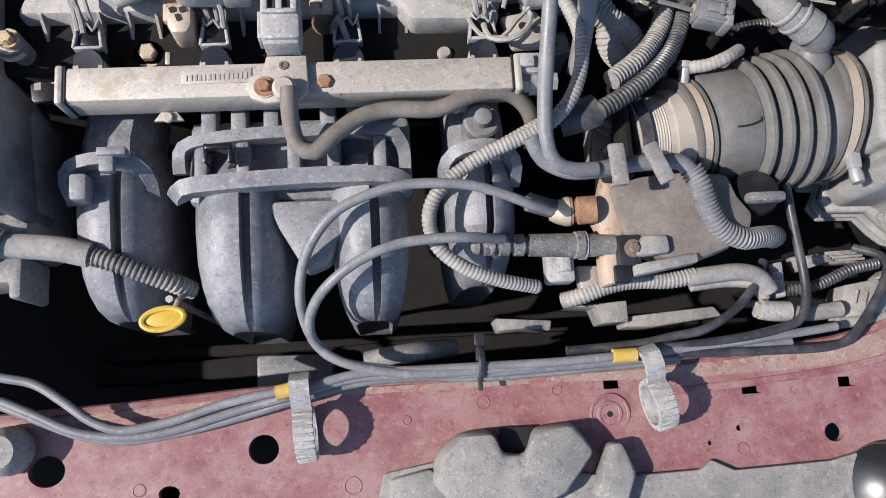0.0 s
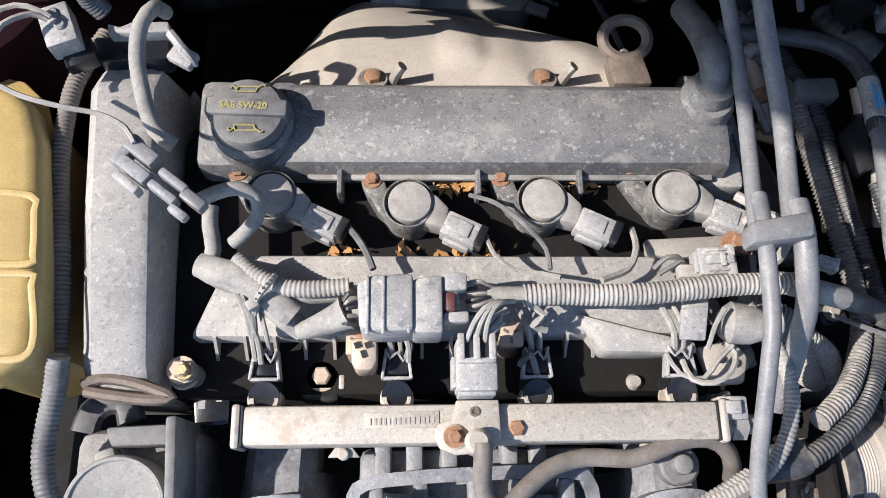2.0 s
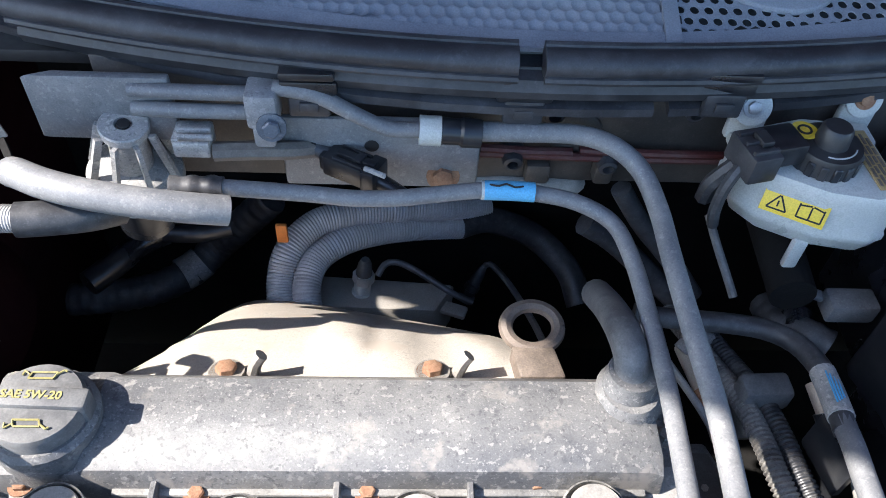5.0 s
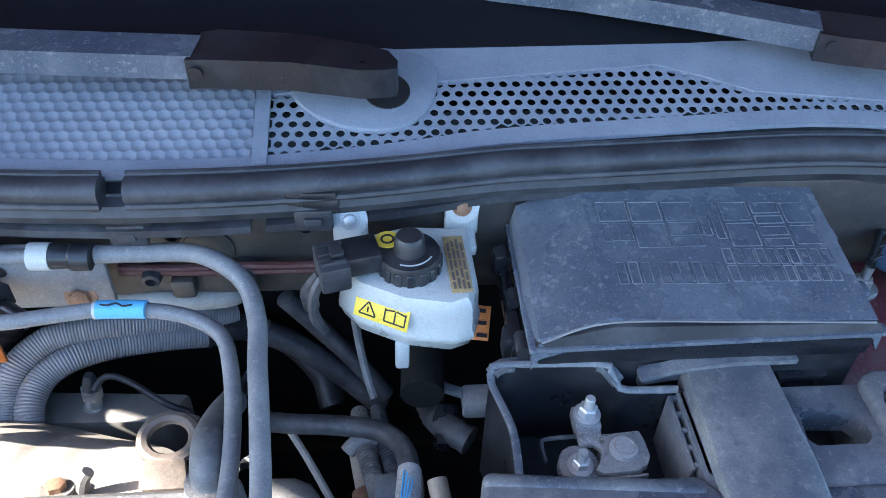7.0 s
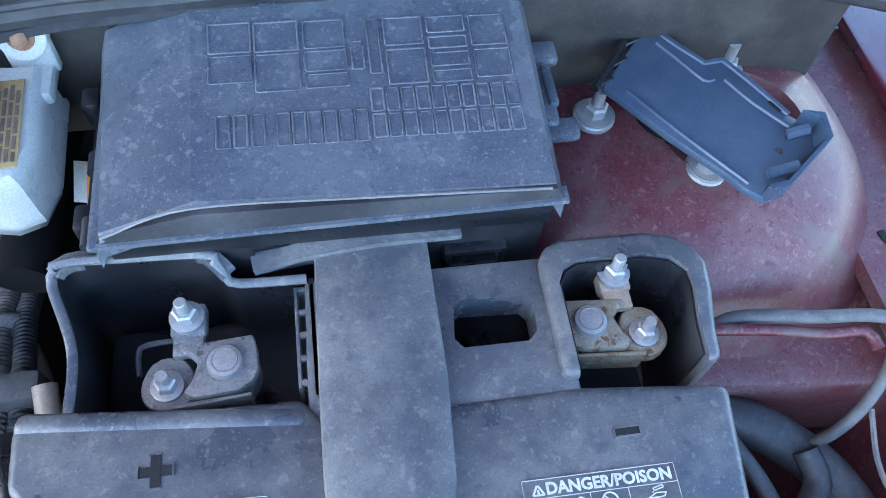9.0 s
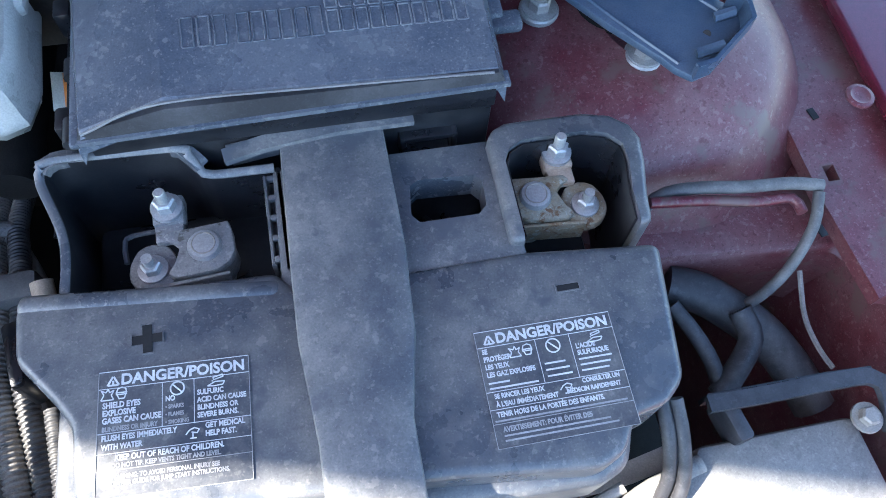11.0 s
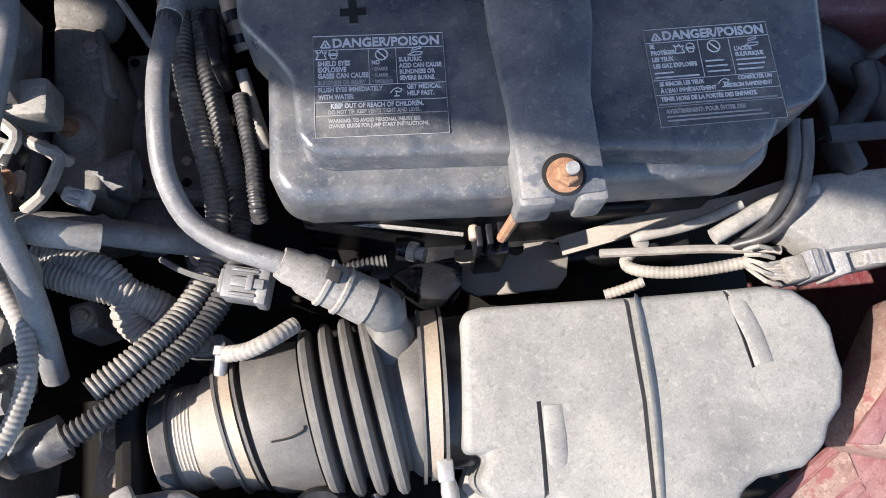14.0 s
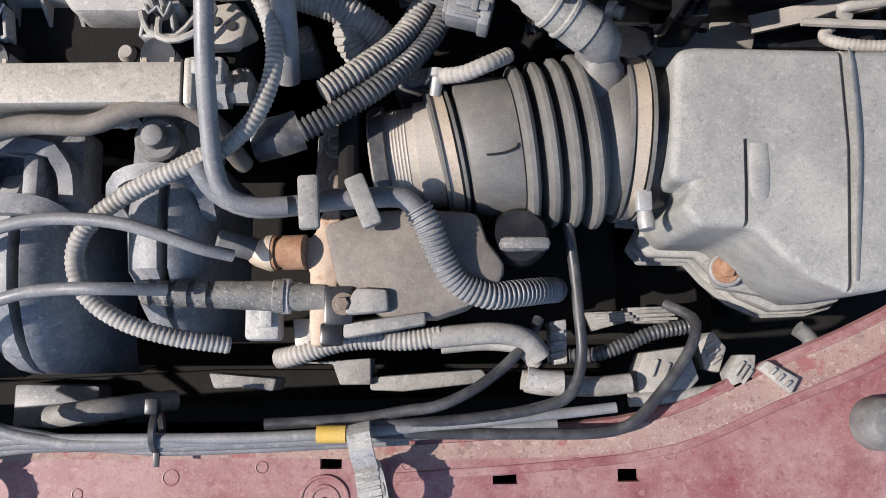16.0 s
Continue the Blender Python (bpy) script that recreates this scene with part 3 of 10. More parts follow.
part("port", lathe((-0.046, 0.205, 0.835), (-0.046, 0.205, 0.9), [(0, 0.0085), (0.022, 0.0085), (0.025, 0.006)], 16), "alloy", rail)
part("nut", lathe((0.122, 0.216, 0.826), (0.2, 0.216, 0.826), [(0, 0.009), (0.008, 0.009), (0.008, 0.011), (0.018, 0.011), (0.018, 0.007), (0.03, 0.007)], 6), "steel", rail)
for x in (-0.145, 0.065):
    part("drip_tab", merge(slab([(x, 0.198), (x + 0.022, 0.198), (x + 0.016, 0.206), (x + 0.006, 0.206)], 0.814, 0.818, 0.001), disc((x + 0.011, 0.200, 0.818), 0.004, 0.003)), "alloy", rail)

# injectors with plugs, and the bolts between
def injector(x, group="fuel injectors"):
    th = thing("fuel_injector", (x, 0.246, 0.78), "fuel injector with dusty wire plug beside the rail", "injector", group)
    part("body", lathe((x, 0.262, 0.77), (x, 0.236, 0.835), [(0, 0.007), (0.03, 0.009), (0.05, 0.0105), (0.066, 0.0105)], 16), "plastic_dark", th)
    part("cup", lathe((x, 0.236, 0.812), (x, 0.236, 0.9), [(0, 0.0115), (0.017, 0.0115), (0.019, 0.0095), (0.019, 0.0070), (0.014, 0.0065)], 20), "rail_alloy", th)
    plug_ = part("plug", box((x, 0.2600, 0.8240), (0.0150, 0.0170, 0.0160), 0.0015), "plastic_dark", th)
    for sx in (-0.0085, 0.0085):
        part("cheek", box((x + sx, 0.2590, 0.8290), (0.0022, 0.0210, 0.0120), 0.0007, rz=sx * 900), "connector", plug_)
    part("front_lip", box((x, 0.2490, 0.8310), (0.0190, 0.0024, 0.0070), 0.0007), "connector", plug_)
    part("spring_clip", tube([(x - 0.0075, 0.2680, 0.8360), (x - 0.0045, 0.2620, 0.8370), (x + 0.0005, 0.2660, 0.8375), (x + 0.0045, 0.2600, 0.8370), (x + 0.0080, 0.2690, 0.8360)], 0.0010, 5, step=0.003), "steel", plug_, "bright wire clip")
    part("wire", tube([(x - 0.003, 0.266, 0.832), (x - 0.006, 0.278, 0.844), (x - 0.012, 0.295, 0.842)], 0.0023, 6), "cloth", th)
    part("wire", tube([(x + 0.003, 0.266, 0.832), (x + 0.001, 0.280, 0.845), (x - 0.004, 0.296, 0.842)], 0.0017, 6), "loom_dusty", th)
    return th


for x in (-0.187, -0.098, -0.002, 0.098):
    injector(x)
foot = thing("manifold_flange", (-0.05, 0.245, 0.78), "dark cast intake flange bolted to the head", "flange")
part("bar", box((-0.045, 0.258, 0.772), (0.36, 0.030, 0.02), 0.003), "dark_metal_shade", foot)
for p, r in (((-0.155, 0.257, 0.786), 0.0066), ((0.061, 0.263, 0.782), 0.0066)):
    bolt(p, foot, r, 0.007, "steel_dull" if p[0] < 0 else "rust")
    part("boss", box((p[0], p[1], p[2] - 0.008), (0.022, 0.020, 0.012), 0.003), "dark_metal_shade" if p[0] < 0 else "tan_rust", foot)
for p, h in (((-0.179, 0.250, 0.795), 0.022), ((-0.137, 0.250, 0.800), 0.022)):
    part("upright_tab", box(p, (0.004, 0.010, h), 0.001), "rail_alloy", foot)
part("pad", box((0.079, 0.262, 0.790), (0.013, 0.022, 0.018), 0.004), "cover", foot, "pale cast pad")
for x, y, z in ((-0.124, 0.272, 0.842), (-0.020, 0.277, 0.842)):
    part("post", lathe((x, y - 0.002, 0.775), (x, y - 0.002, 0.9), [(0, 0.0095), (0.038, 0.0095), (0.044, 0.0075), (0.060, 0.0070)], 18), "tan_rust", foot, "rusty round post")
    square = part("square_cap", box((x, y, z - 0.003), (0.0165, 0.0165, 0.0075), 0.0012), "tan_steel", foot, "rust-marked square cap")
    for dx, dy, rz in ((-0.0035, 0.002, -30), (0.0035, 0.002, 30), (0.0, -0.0045, 90)):
        part("rust_mark", box((x + dx, y + dy, z + 0.0008), (0.0042, 0.0020, 0.0006), 0.0002, rz=rz), "eye", square)

# ---- intake manifold: plastic runners curving down towards the front ----
manifold = thing("intake_manifold", (-0.05, 0.1, 0.7), "faded black plastic intake manifold with four runners", "intake manifold")


def runner(x0, x1, parent, top=0.818, y0=0.150, reach=0.060, split=0.62):
    """One runner: a bulbous body that narrows to a rounded tip, with a slot along its rounded top."""
    rings = []
    mid = (x0 + x1) / 2
    for y, dz, k, gd in ((y0 + 0.03, -0.014, 0.90, 0.004), (y0 + 0.012, -0.004, 0.97, 0.010), (y0 - 0.004, 0.0, 1.0, 0.014), (y0 - 0.022, 0.0, 1.0, 0.018), (y0 - 0.045, -0.003, 0.97, 0.018),
                         (reach + 0.034, -0.009, 0.92, 0.016), (reach + 0.020, -0.017, 0.84, 0.013), (reach + 0.010, -0.027, 0.75, 0.009), (reach + 0.003, -0.040, 0.62, 0.005), (reach, -0.056, 0.50, 0.002), (reach + 0.006, -0.10, 0.36, 0.001)):
        half, z = (x1 - x0) / 2 * k, top + dz
        g = 2 * split - 1
        us = sorted([-1, -0.97, -0.9, -0.78, -0.6, -0.38, -0.12, g - 0.155, g - 0.12, g - 0.10, g + 0.10, g + 0.12, g + 0.155, 0.62, 0.80, 0.91, 0.97, 1])
        ring = [Vector((mid - half, y, z - 0.13))]
        for u in us:
            ring.append(Vector((mid + half * u, y, z - 0.030 * abs(u) ** 3.2 - (gd if abs(u - g) < 0.11 else 0.0))))
        rings.append(ring + [Vector((mid + half, y, z - 0.13))])
    part("runner", loft(rings), "plastic", parent)


runner(-0.211, -0.148, manifold, 0.812, 0.160, 0.060, 0.60)
runner(-0.122, -0.056, manifold, 0.818, 0.142, 0.047, 0.62)
runner(-0.022, 0.037, manifold, 0.818, 0.142, 0.050, 0.58)
runner(0.066, 0.121, manifold, 0.812, 0.158, 0.074, 0.58)
part("seam_flange", strip(curve([(-0.1285, 0.1430, 0.809), (-0.122, 0.1465, 0.816), (-0.10, 0.148, 0.819), (-0.04, 0.150, 0.821), (0.012, 0.150, 0.820), (0.028, 0.1485, 0.816), (0.035, 0.1450, 0.809)], 0.008), 0.012, 0.014), "plastic", manifold, "rough moulded seam")
part("seam_flange", strip(curve([(-0.1275, 0.160, 0.807), (-0.127, 0.174, 0.810), (-0.118, 0.181, 0.812), (-0.09, 0.184, 0.814), (-0.05, 0.186, 0.814), (0.018, 0.187, 0.812), (0.031, 0.182, 0.808), (0.036, 0.171, 0.803), (0.036, 0.156, 0.799)], 0.006), 0.009, 0.014), "plastic", manifold)
part("bridge", slab([(-0.126, 0.14), (0.042, 0.14), (0.042, 0.205), (-0.124, 0.205)], 0.765, 0.796, 0.006), "plastic", manifold)
part("web", slab([(-0.07, 0.138), (0.0, 0.138), (-0.022, 0.092), (-0.04, 0.085)], 0.77, 0.806, 0.004), "plastic", manifold)
for x in (-0.112, -0.082, -0.045, -0.016, 0.018):
    part("rib", box((x, 0.165, 0.806), (0.010, 0.036, 0.020), 0.003), "plastic", manifold)
for x in (-0.108, -0.086, -0.062, -0.02, 0.0):
    part("port_rib", box((x, 0.200, 0.798), (0.012, 0.03, 0.02), 0.003), "plastic", manifold)
part("clip", merge(box((-0.096, 0.172, 0.828), (0.018, 0.004, 0.014), 0.001), box((-0.105, 0.168, 0.826), (0.003, 0.014, 0.014), 0.001), box((-0.088, 0.168, 0.826), (0.003, 0.014, 0.014), 0.001)), "plastic_dark", manifold)
for x0, x1 in ((-0.214, -0.147), (0.062, 0.124)):
    part("seam_flange", strip(curve([(x0 + 0.004, 0.150, 0.786), (x0 + 0.005, 0.160, 0.802), (x0 + 0.013, 0.167, 0.813), ((x0 + x1) / 2, 0.170, 0.817), (x1 - 0.013, 0.168, 0.811), (x1 - 0.005, 0.160, 0.800), (x1 - 0.004, 0.151, 0.786)], 0.006), 0.009, 0.014), "plastic", manifold)
    part("port", loft([[Vector((x, y, z)) for x, z in ((x0 + 0.008, z1 - 0.06), (x0 + 0.010, z1 - 0.012), (x0 + 0.018, z1), (x1 - 0.018, z1), (x1 - 0.010, z1 - 0.012), (x1 - 0.008, z1 - 0.06))] for y, z1 in ((0.165, 0.808), (0.190, 0.806), (0.225, 0.790))]), "plastic", manifold, "shaded port behind the seam")
part("clip", merge(box((-0.170, 0.172, 0.828), (0.020, 0.006, 0.010), 0.001), box((-0.174, 0.164, 0.826), (0.010, 0.012, 0.008), 0.001)), "plastic", manifold)
part("hub_screw", merge(lathe((0.095, 0.190, 0.80), (0.095, 0.190, 0.9), [(0, 0.014), (0.018, 0.014), (0.020, 0.012)], 20), lathe((0.095, 0.190, 0.82), (0.095, 0.190, 0.9), [(0, 0.007), (0.008, 0.0065), (0.009, 0.005)], 14)), "rubber_dusty", manifold, "round screw boss")
part("lug", box((-0.195, 0.149, 0.815), (0.013, 0.020, 0.022), 0.003), "plastic", manifold)

# ---- yellow dipstick ----
dip = thing("dipstick", (-0.14, 0.060, 0.7), "oil dipstick with a bright yellow plastic handle", "dipstick")
part("rod", tube([(-0.142, 0.072, 0.45), (-0.142, 0.072, 0.785)], 0.003, 6), "steel_dull", dip)
oval = [(-0.1455 + 0.0148 * math.cos(a) - 0.003 * math.sin(a), 0.0570 + 0.0072 * math.sin(a) + 0.003 * math.cos(a)) for a in (k * math.pi / 12 for k in range(24))]
part("handle", slab(oval, 0.780, 0.7885, 0.003), "yellow", dip)
part("rim", tube([(x, y, 0.7885) for x, y in oval + oval[:1]], 0.0022, 8, step=0.003), "yellow", dip)
part("shank", tube([(-0.138, 0.063, 0.786), (-0.134, 0.070, 0.790), (-0.131, 0.074, 0.786)], 0.0022, 8), "eye", dip)

# ---- brown fuel hose ----
hose = thing("fuel_hose", (-0.042, 0.203, 0.84), "brown rubber fuel hose looping from the rail", "hose")
part("hose", tube([(-0.043, 0.204, 0.858), (-0.043, 0.194, 0.856), (-0.043, 0.181, 0.845), (-0.039, 0.169, 0.838), (-0.028, 0.164, 0.838), (-0.014, 0.176, 0.838), (0.004, 0.189, 0.836), (0.027, 0.195, 0.834), (0.059, 0.194, 0.834), (0.075, 0.199, 0.836), (0.092, 0.205, 0.836), (0.113, 0.206, 0.832), (0.127, 0.199, 0.824), (0.135, 0.189, 0.81), (0.141, 0.181, 0.79)], 0.0062, 12), "hose_brown", hose)

# ---- front panel ----
outline = [(-0.75, -0.30), (0.95, -0.30), (0.95, 0.18), (0.66, 0.14), (0.562, 0.083), (0.477, 0.047), (0.413, 0.020), (0.346, 0.010), (0.235, 0.003), (0.093, 0.001), (-0.065, 0.0), (-0.175, -0.006), (-0.274, -0.010), (-0.45, -0.02), (-0.75, -0.02)]
holes = [((-0.239, -0.048, 0.75), (0.0135, 0.0115), 20), ((-0.080, -0.042, 0.75), (0.0115, 0.011), 20), ((0.370, -0.057, 0.75), (0.0085, 0.0075), 16)]
for (x, y, z), (sx, sy) in zip([(0.193, -0.008, 0.752), (0.306, -0.019, 0.752), (0.386, -0.018, 0.752), (-0.15, -0.07, 0.752), (0.267, -0.059, 0.752), (0.292, -0.049, 0.752), (0.189, -0.032, 0.752)], ((0.007, 0.0045), (0.008, 0.004), (0.007, 0.004), (0.008, 0.006), (0.002, 0.002), (0.0025, 0.0025), (0.003, 0.003))):
    holes.append(((x, y, z), (sx, sy), 4 if sx > 0.006 and sy < 0.005 else 12))
panel = thing("radiator_support", (0.1, -0.15, 0.74), "dusty maroon painted radiator support panel with punched holes", "body panel", kind="structure")
part("panel", holed(slab(outline, 0.744, 0.752, 0), holes, 0.06), "paint", panel)
part("rear_lip", tube([(x, y + 0.001, 0.747) for x, y in outline[3:]], 0.005, 8, step=0.03), "paint", panel)
part("front_wall", box((0.1, -0.1, 0.6), (1.5, 0.02, 0.28), 0.004), "dark_metal_shade", panel)
part("dimple", lathe((*(0.189, -0.032, 0.752)[:2], 0.752), (0.19, -0.05, 1), [(0, 0.0165), (0.0009, 0.016), (0.0009, 0.0145), (0.0001, 0.0138), (0.0001, 0.0105), (0.0010, 0.0098), (0.0010, 0.0080), (0.0001, 0.0072)], 28), "paint", panel)
# black disc for the shade in the dimple's hole
part("dimple_hole", lathe((*(0.189, -0.032, 0.752)[:2], 0.7522), (*(0.189, -0.032, 0.752)[:2], 1), [(0, 0.0024), (0.0004, 0.0022)], 12), "ink_and_shade", panel)

rear = curve([(x, y, 0) for x, y in outline[3:13]], 0.02)
part("dusty_edge", loft([[Vector((p.x, p.y - 0.001, 0.7505)), Vector((p.x, p.y - 0.001, 0.7535)), Vector((p.x + 0.2 * wd, p.y - wd, 0.7529)), Vector((p.x + 0.2 * wd, p.y - wd, 0.7505))] for p, wd in ((p, 0.006 + 0.014 * min(1.0, max(0.0, (p.x - 0.15) / 0.3))) for p in rear)]), "dusty_paint", panel, "rear edge caked with dust")
bead_ = [(x + (0.006 if x > 0.4 else 0), y - 0.021 - 0.02 * max(0.0, x - 0.4)) for x, y in outline[3:9]]
part("raised_bead", tube([(x, y, 0.7515) for x, y in bead_], 0.0035, 8, step=0.03, flat=0.5), "paint", panel)
for (x, y, z), r in zip([(0.089, -0.017, 0.752), (-0.014, -0.073, 0.752), (0.242, -0.01, 0.752), (0.293, -0.065, 0.752), (0.352, -0.011, 0.752), (0.029, -0.027, 0.752), (-0.172, -0.066, 0.752), (0.413, -0.004, 0.752), (0.148, -0.011, 0.752)], (0.006, 0.0075, 0.004, 0.0055, 0.005, 0.004, 0.0055, 0.005, 0.0045)):
    part("spot_weld", lathe((x, y, 0.7518), (x, y, 1), [(0, r), (0.0006, r * 0.92), (0.0007, r * 0.8), (0.0001, r * 0.72)], 20), "paint", panel)

def hose_run(name, pts, r, mat, label, category="hose", ribs=0.0, n=10, depth=0.16, flat=1.0):
    return solo(name, tube(pts, r, n, ribs, depth * (0.55 if mat == "loom_dusty" else 1.0), flat=flat), mat, label, category)


# ---- radiator and fan shroud behind the panel ----
radiator = thing("radiator", (0.1, 0.0, 0.4), "dark radiator with a dusty black fan shroud", "radiator")
part("core", box((0.1, -0.02, 0.56), (0.85, 0.03, 0.34), 0.005), "dark_metal_shade", radiator)
# beam and face coloured near black, as shade behind the panel
part("shroud_beam", slab([(-0.28, 0.020), (0.42, 0.026), (0.42, 0.050), (0.06, 0.052), (-0.28, 0.036)], 0.50, 0.545, 0.004), "dark_metal_shade", radiator)
part("shroud_face", box((0.07, 0.05, 0.47), (0.7, 0.012, 0.14), 0.004), "dark_metal_shade", radiator)
part("end_tank", slab([(-0.113, 0.041, 0.57), (-0.037, 0.039, 0.57), (-0.037, 0.003, 0.57), (-0.113, 0.002, 0.57)], 0.50, 0.572, 0.004), "plastic", radiator)
for k, pts in enumerate(([(0.106, 0.05, 0.735), (0.153, 0.046, 0.735), (0.151, 0.037, 0.735), (0.128, 0.04, 0.735), (0.11, 0.039, 0.735)], [(0.166, 0.056, 0.735), (0.217, 0.059, 0.735), (0.217, 0.041, 0.735), (0.196, 0.041, 0.735), (0.191, 0.055, 0.735)], [(0.216, 0.046, 0.73), (0.293, 0.051, 0.73), (0.3, 0.042, 0.73), (0.239, 0.036, 0.73), (0.216, 0.037, 0.73)])):
    part("shroud_tab", slab(pts, 0.70, pts[0][2], 0.002), "shroud", radiator)
part("hose_neck", tube([(0, 0.021, 0.735), (0.023, 0.024, 0.74), (0.046, 0.027, 0.73), (0.072, 0.03, 0.7)], 0.008, 12), "shroud", radiator)

# plastic latch shroud on the front edge
shroud = thing("grille_cover", (0.2, -0.1, 0.75), "dusty grey plastic grille cover with a raised latch tower", "cover")
part("plate", slab([(0.003, -0.09, 0.757), (0.01, -0.065, 0.757), (0.049, -0.059, 0.757), (0.192, -0.079, 0.757), (0.255, -0.078, 0.757), (0.264, -0.071, 0.757), (0.282, -0.08, 0.757), (0.36, -0.078, 0.757), (0.389, -0.072, 0.757), (0.423, -0.069, 0.757), (0.445, -0.203, 0.757), (-0.027, -0.167, 0.757)], 0.752, 0.758, 0.002), "shroud", shroud)
part("tower", slab([(0.043, -0.074, 0.775), (0.049, -0.053, 0.775), (0.067, -0.038, 0.775), (0.091, -0.036, 0.775), (0.097, -0.054, 0.775), (0.119, -0.057, 0.775), (0.126, -0.037, 0.775), (0.157, -0.035, 0.775), (0.172, -0.058, 0.775), (0.147, -0.089, 0.775), (0.082, -0.117, 0.775)], 0.752, 0.778, 0.005, taper=0.004), "shroud", shroud)
part("tower_side", slab([(0.167, -0.091, 0.77), (0.18, -0.053, 0.77), (0.191, -0.052, 0.77), (0.201, -0.076, 0.77), (0.19, -0.101, 0.77)], 0.752, 0.772, 0.004), "shroud", shroud)
# black patch painted as shade in the latch gap
part("latch_gap", box((*(0.113, -0.047, 0.758)[:2], 0.7575), (0.026, 0.02, 0.002), 0.0005), "ink_and_shade", shroud)
part("wall", slab([(0.014, -0.069, 0.765), (0.044, -0.063, 0.765), (0.069, -0.077, 0.765), (0.068, -0.093, 0.765), (0.013, -0.09, 0.765)], 0.752, 0.766, 0.004), "shroud", shroud)
solo("headlamp", lathe((0.401, -0.096, 0.76), (0.376, -0.09, 0.8), [(0, 0.03), (0.01, 0.028), (0.016, 0.015)], 24), "plastic_dark", "dark headlamp edge beside the grille cover", "headlamp")

# ---- grey cables along the front panel ----
cables = (
    [(-0.282, 0.027, 0.772), (-0.266, 0.022, 0.772), (-0.242, 0.016, 0.772), (-0.221, 0.002, 0.772), (-0.201, -0.013, 0.772), (-0.179, -0.021, 0.772), (-0.145, -0.017, 0.772), (-0.103, -0.006, 0.775), (-0.066, 0, 0.778), (-0.037, 0.004, 0.778), (-0.003, 0.01, 0.778), (0.039, 0.01, 0.778), (0.086, 0.01, 0.778), (0.142, 0.01, 0.778), (0.195, 0.012, 0.778), (0.266, 0.016, 0.77), (0.338, 0.022, 0.765), (0.377, 0.026, 0.765)],
    [(-0.283, 0.01, 0.768), (-0.267, 0.005, 0.768), (-0.243, -0.006, 0.768), (-0.214, -0.02, 0.768), (-0.182, -0.026, 0.768), (-0.146, -0.024, 0.768), (-0.097, -0.012, 0.768), (-0.054, -0.003, 0.774), (-0.012, 0.006, 0.774), (0.03, 0.007, 0.774), (0.086, 0.005, 0.774), (0.143, 0.006, 0.774), (0.197, 0.008, 0.772), (0.267, 0.011, 0.766), (0.339, 0.016, 0.762)],
    [(-0.282, 0.008, 0.762), (-0.245, -0.009, 0.762), (-0.212, -0.023, 0.762), (-0.18, -0.029, 0.762), (-0.139, -0.025, 0.762), (-0.093, -0.016, 0.762), (-0.051, -0.006, 0.768), (-0.008, 0.003, 0.768), (0.039, 0.005, 0.768), (0.087, 0.002, 0.768), (0.144, 0.003, 0.768), (0.198, 0.005, 0.766), (0.244, 0.007, 0.766)],
)
for pts in cables:
    hose_run("control_cable", pts, 0.0035, "hose_grey", "grey sheathed control cable clipped along the front panel", "cable", n=12)
loops = (
    [(0.142, 0.119, 0.815), (0.126, 0.122, 0.825), (0.108, 0.128, 0.832), (0.084, 0.135, 0.836), (0.06, 0.138, 0.836), (0.036, 0.138, 0.836), (0.012, 0.133, 0.836), (-0.013, 0.123, 0.832), (-0.03, 0.107, 0.825), (-0.041, 0.088, 0.812), (-0.045, 0.065, 0.8), (-0.041, 0.043, 0.785), (-0.028, 0.025, 0.782), (-0.003, 0.014, 0.78), (0.03, 0.008, 0.779), (0.064, 0.007, 0.778), (0.108, 0.008, 0.776), (0.152, 0.008, 0.774)],
    [(0.104, 0.099, 0.818), (0.077, 0.098, 0.836), (0.05, 0.098, 0.836), (0.026, 0.095, 0.836), (0.002, 0.087, 0.832), (-0.019, 0.074, 0.825), (-0.033, 0.061, 0.81), (-0.039, 0.046, 0.798), (-0.035, 0.032, 0.784), (-0.017, 0.019, 0.78), (0.014, 0.012, 0.777), (0.047, 0.007, 0.776), (0.086, 0.007, 0.775), (0.13, 0.006, 0.773)],
)
for pts in loops:
    hose_run("throttle_cable", pts, 0.0038, "hose_grey", "grey throttle cable looping in front of the manifold", "cable", n=12)
for pts, z in (([(0.331, 0.084, 0.75), (0.319, 0.065, 0.757), (0.294, 0.043, 0.765), (0.266, 0.029, 0.77), (0.241, 0.025, 0.77), (0.216, 0.021, 0.77), (0.182, 0.019, 0.772), (0.154, 0.018, 0.774)], 0), ([(0.349, 0.145, 0.77), (0.353, 0.116, 0.765), (0.355, 0.087, 0.765), (0.356, 0.058, 0.765), (0.348, 0.035, 0.768), (0.329, 0.027, 0.77), (0.294, 0.021, 0.77), (0.244, 0.017, 0.772), (0.189, 0.015, 0.773)], 0), ([(0.42, 0.094, 0.735), (0.433, 0.084, 0.75), (0.433, 0.074, 0.757), (0.425, 0.058, 0.76), (0.406, 0.034, 0.762), (0.387, 0.016, 0.764), (0.365, 0.01, 0.764), (0.314, 0.01, 0.766), (0.258, 0.011, 0.77), (0.206, 0.012, 0.772)], 0)):
    hose_run("bonnet_cable", pts, 0.0037, "rubber", "dark sheathed cable dropping behind the front panel", "cable", n=12)
for pts in ([(-0.066, -0.001, 0.782), (-0.055, 0.001, 0.782)], [(0.188, 0.012, 0.78), (0.206, 0.012, 0.78)]):
    solo("tape_mark", tube(pts, 0.0056, 10), "tape_yellow", "yellow tape mark wrapped round a cable", "tape", "yellow tape marks")


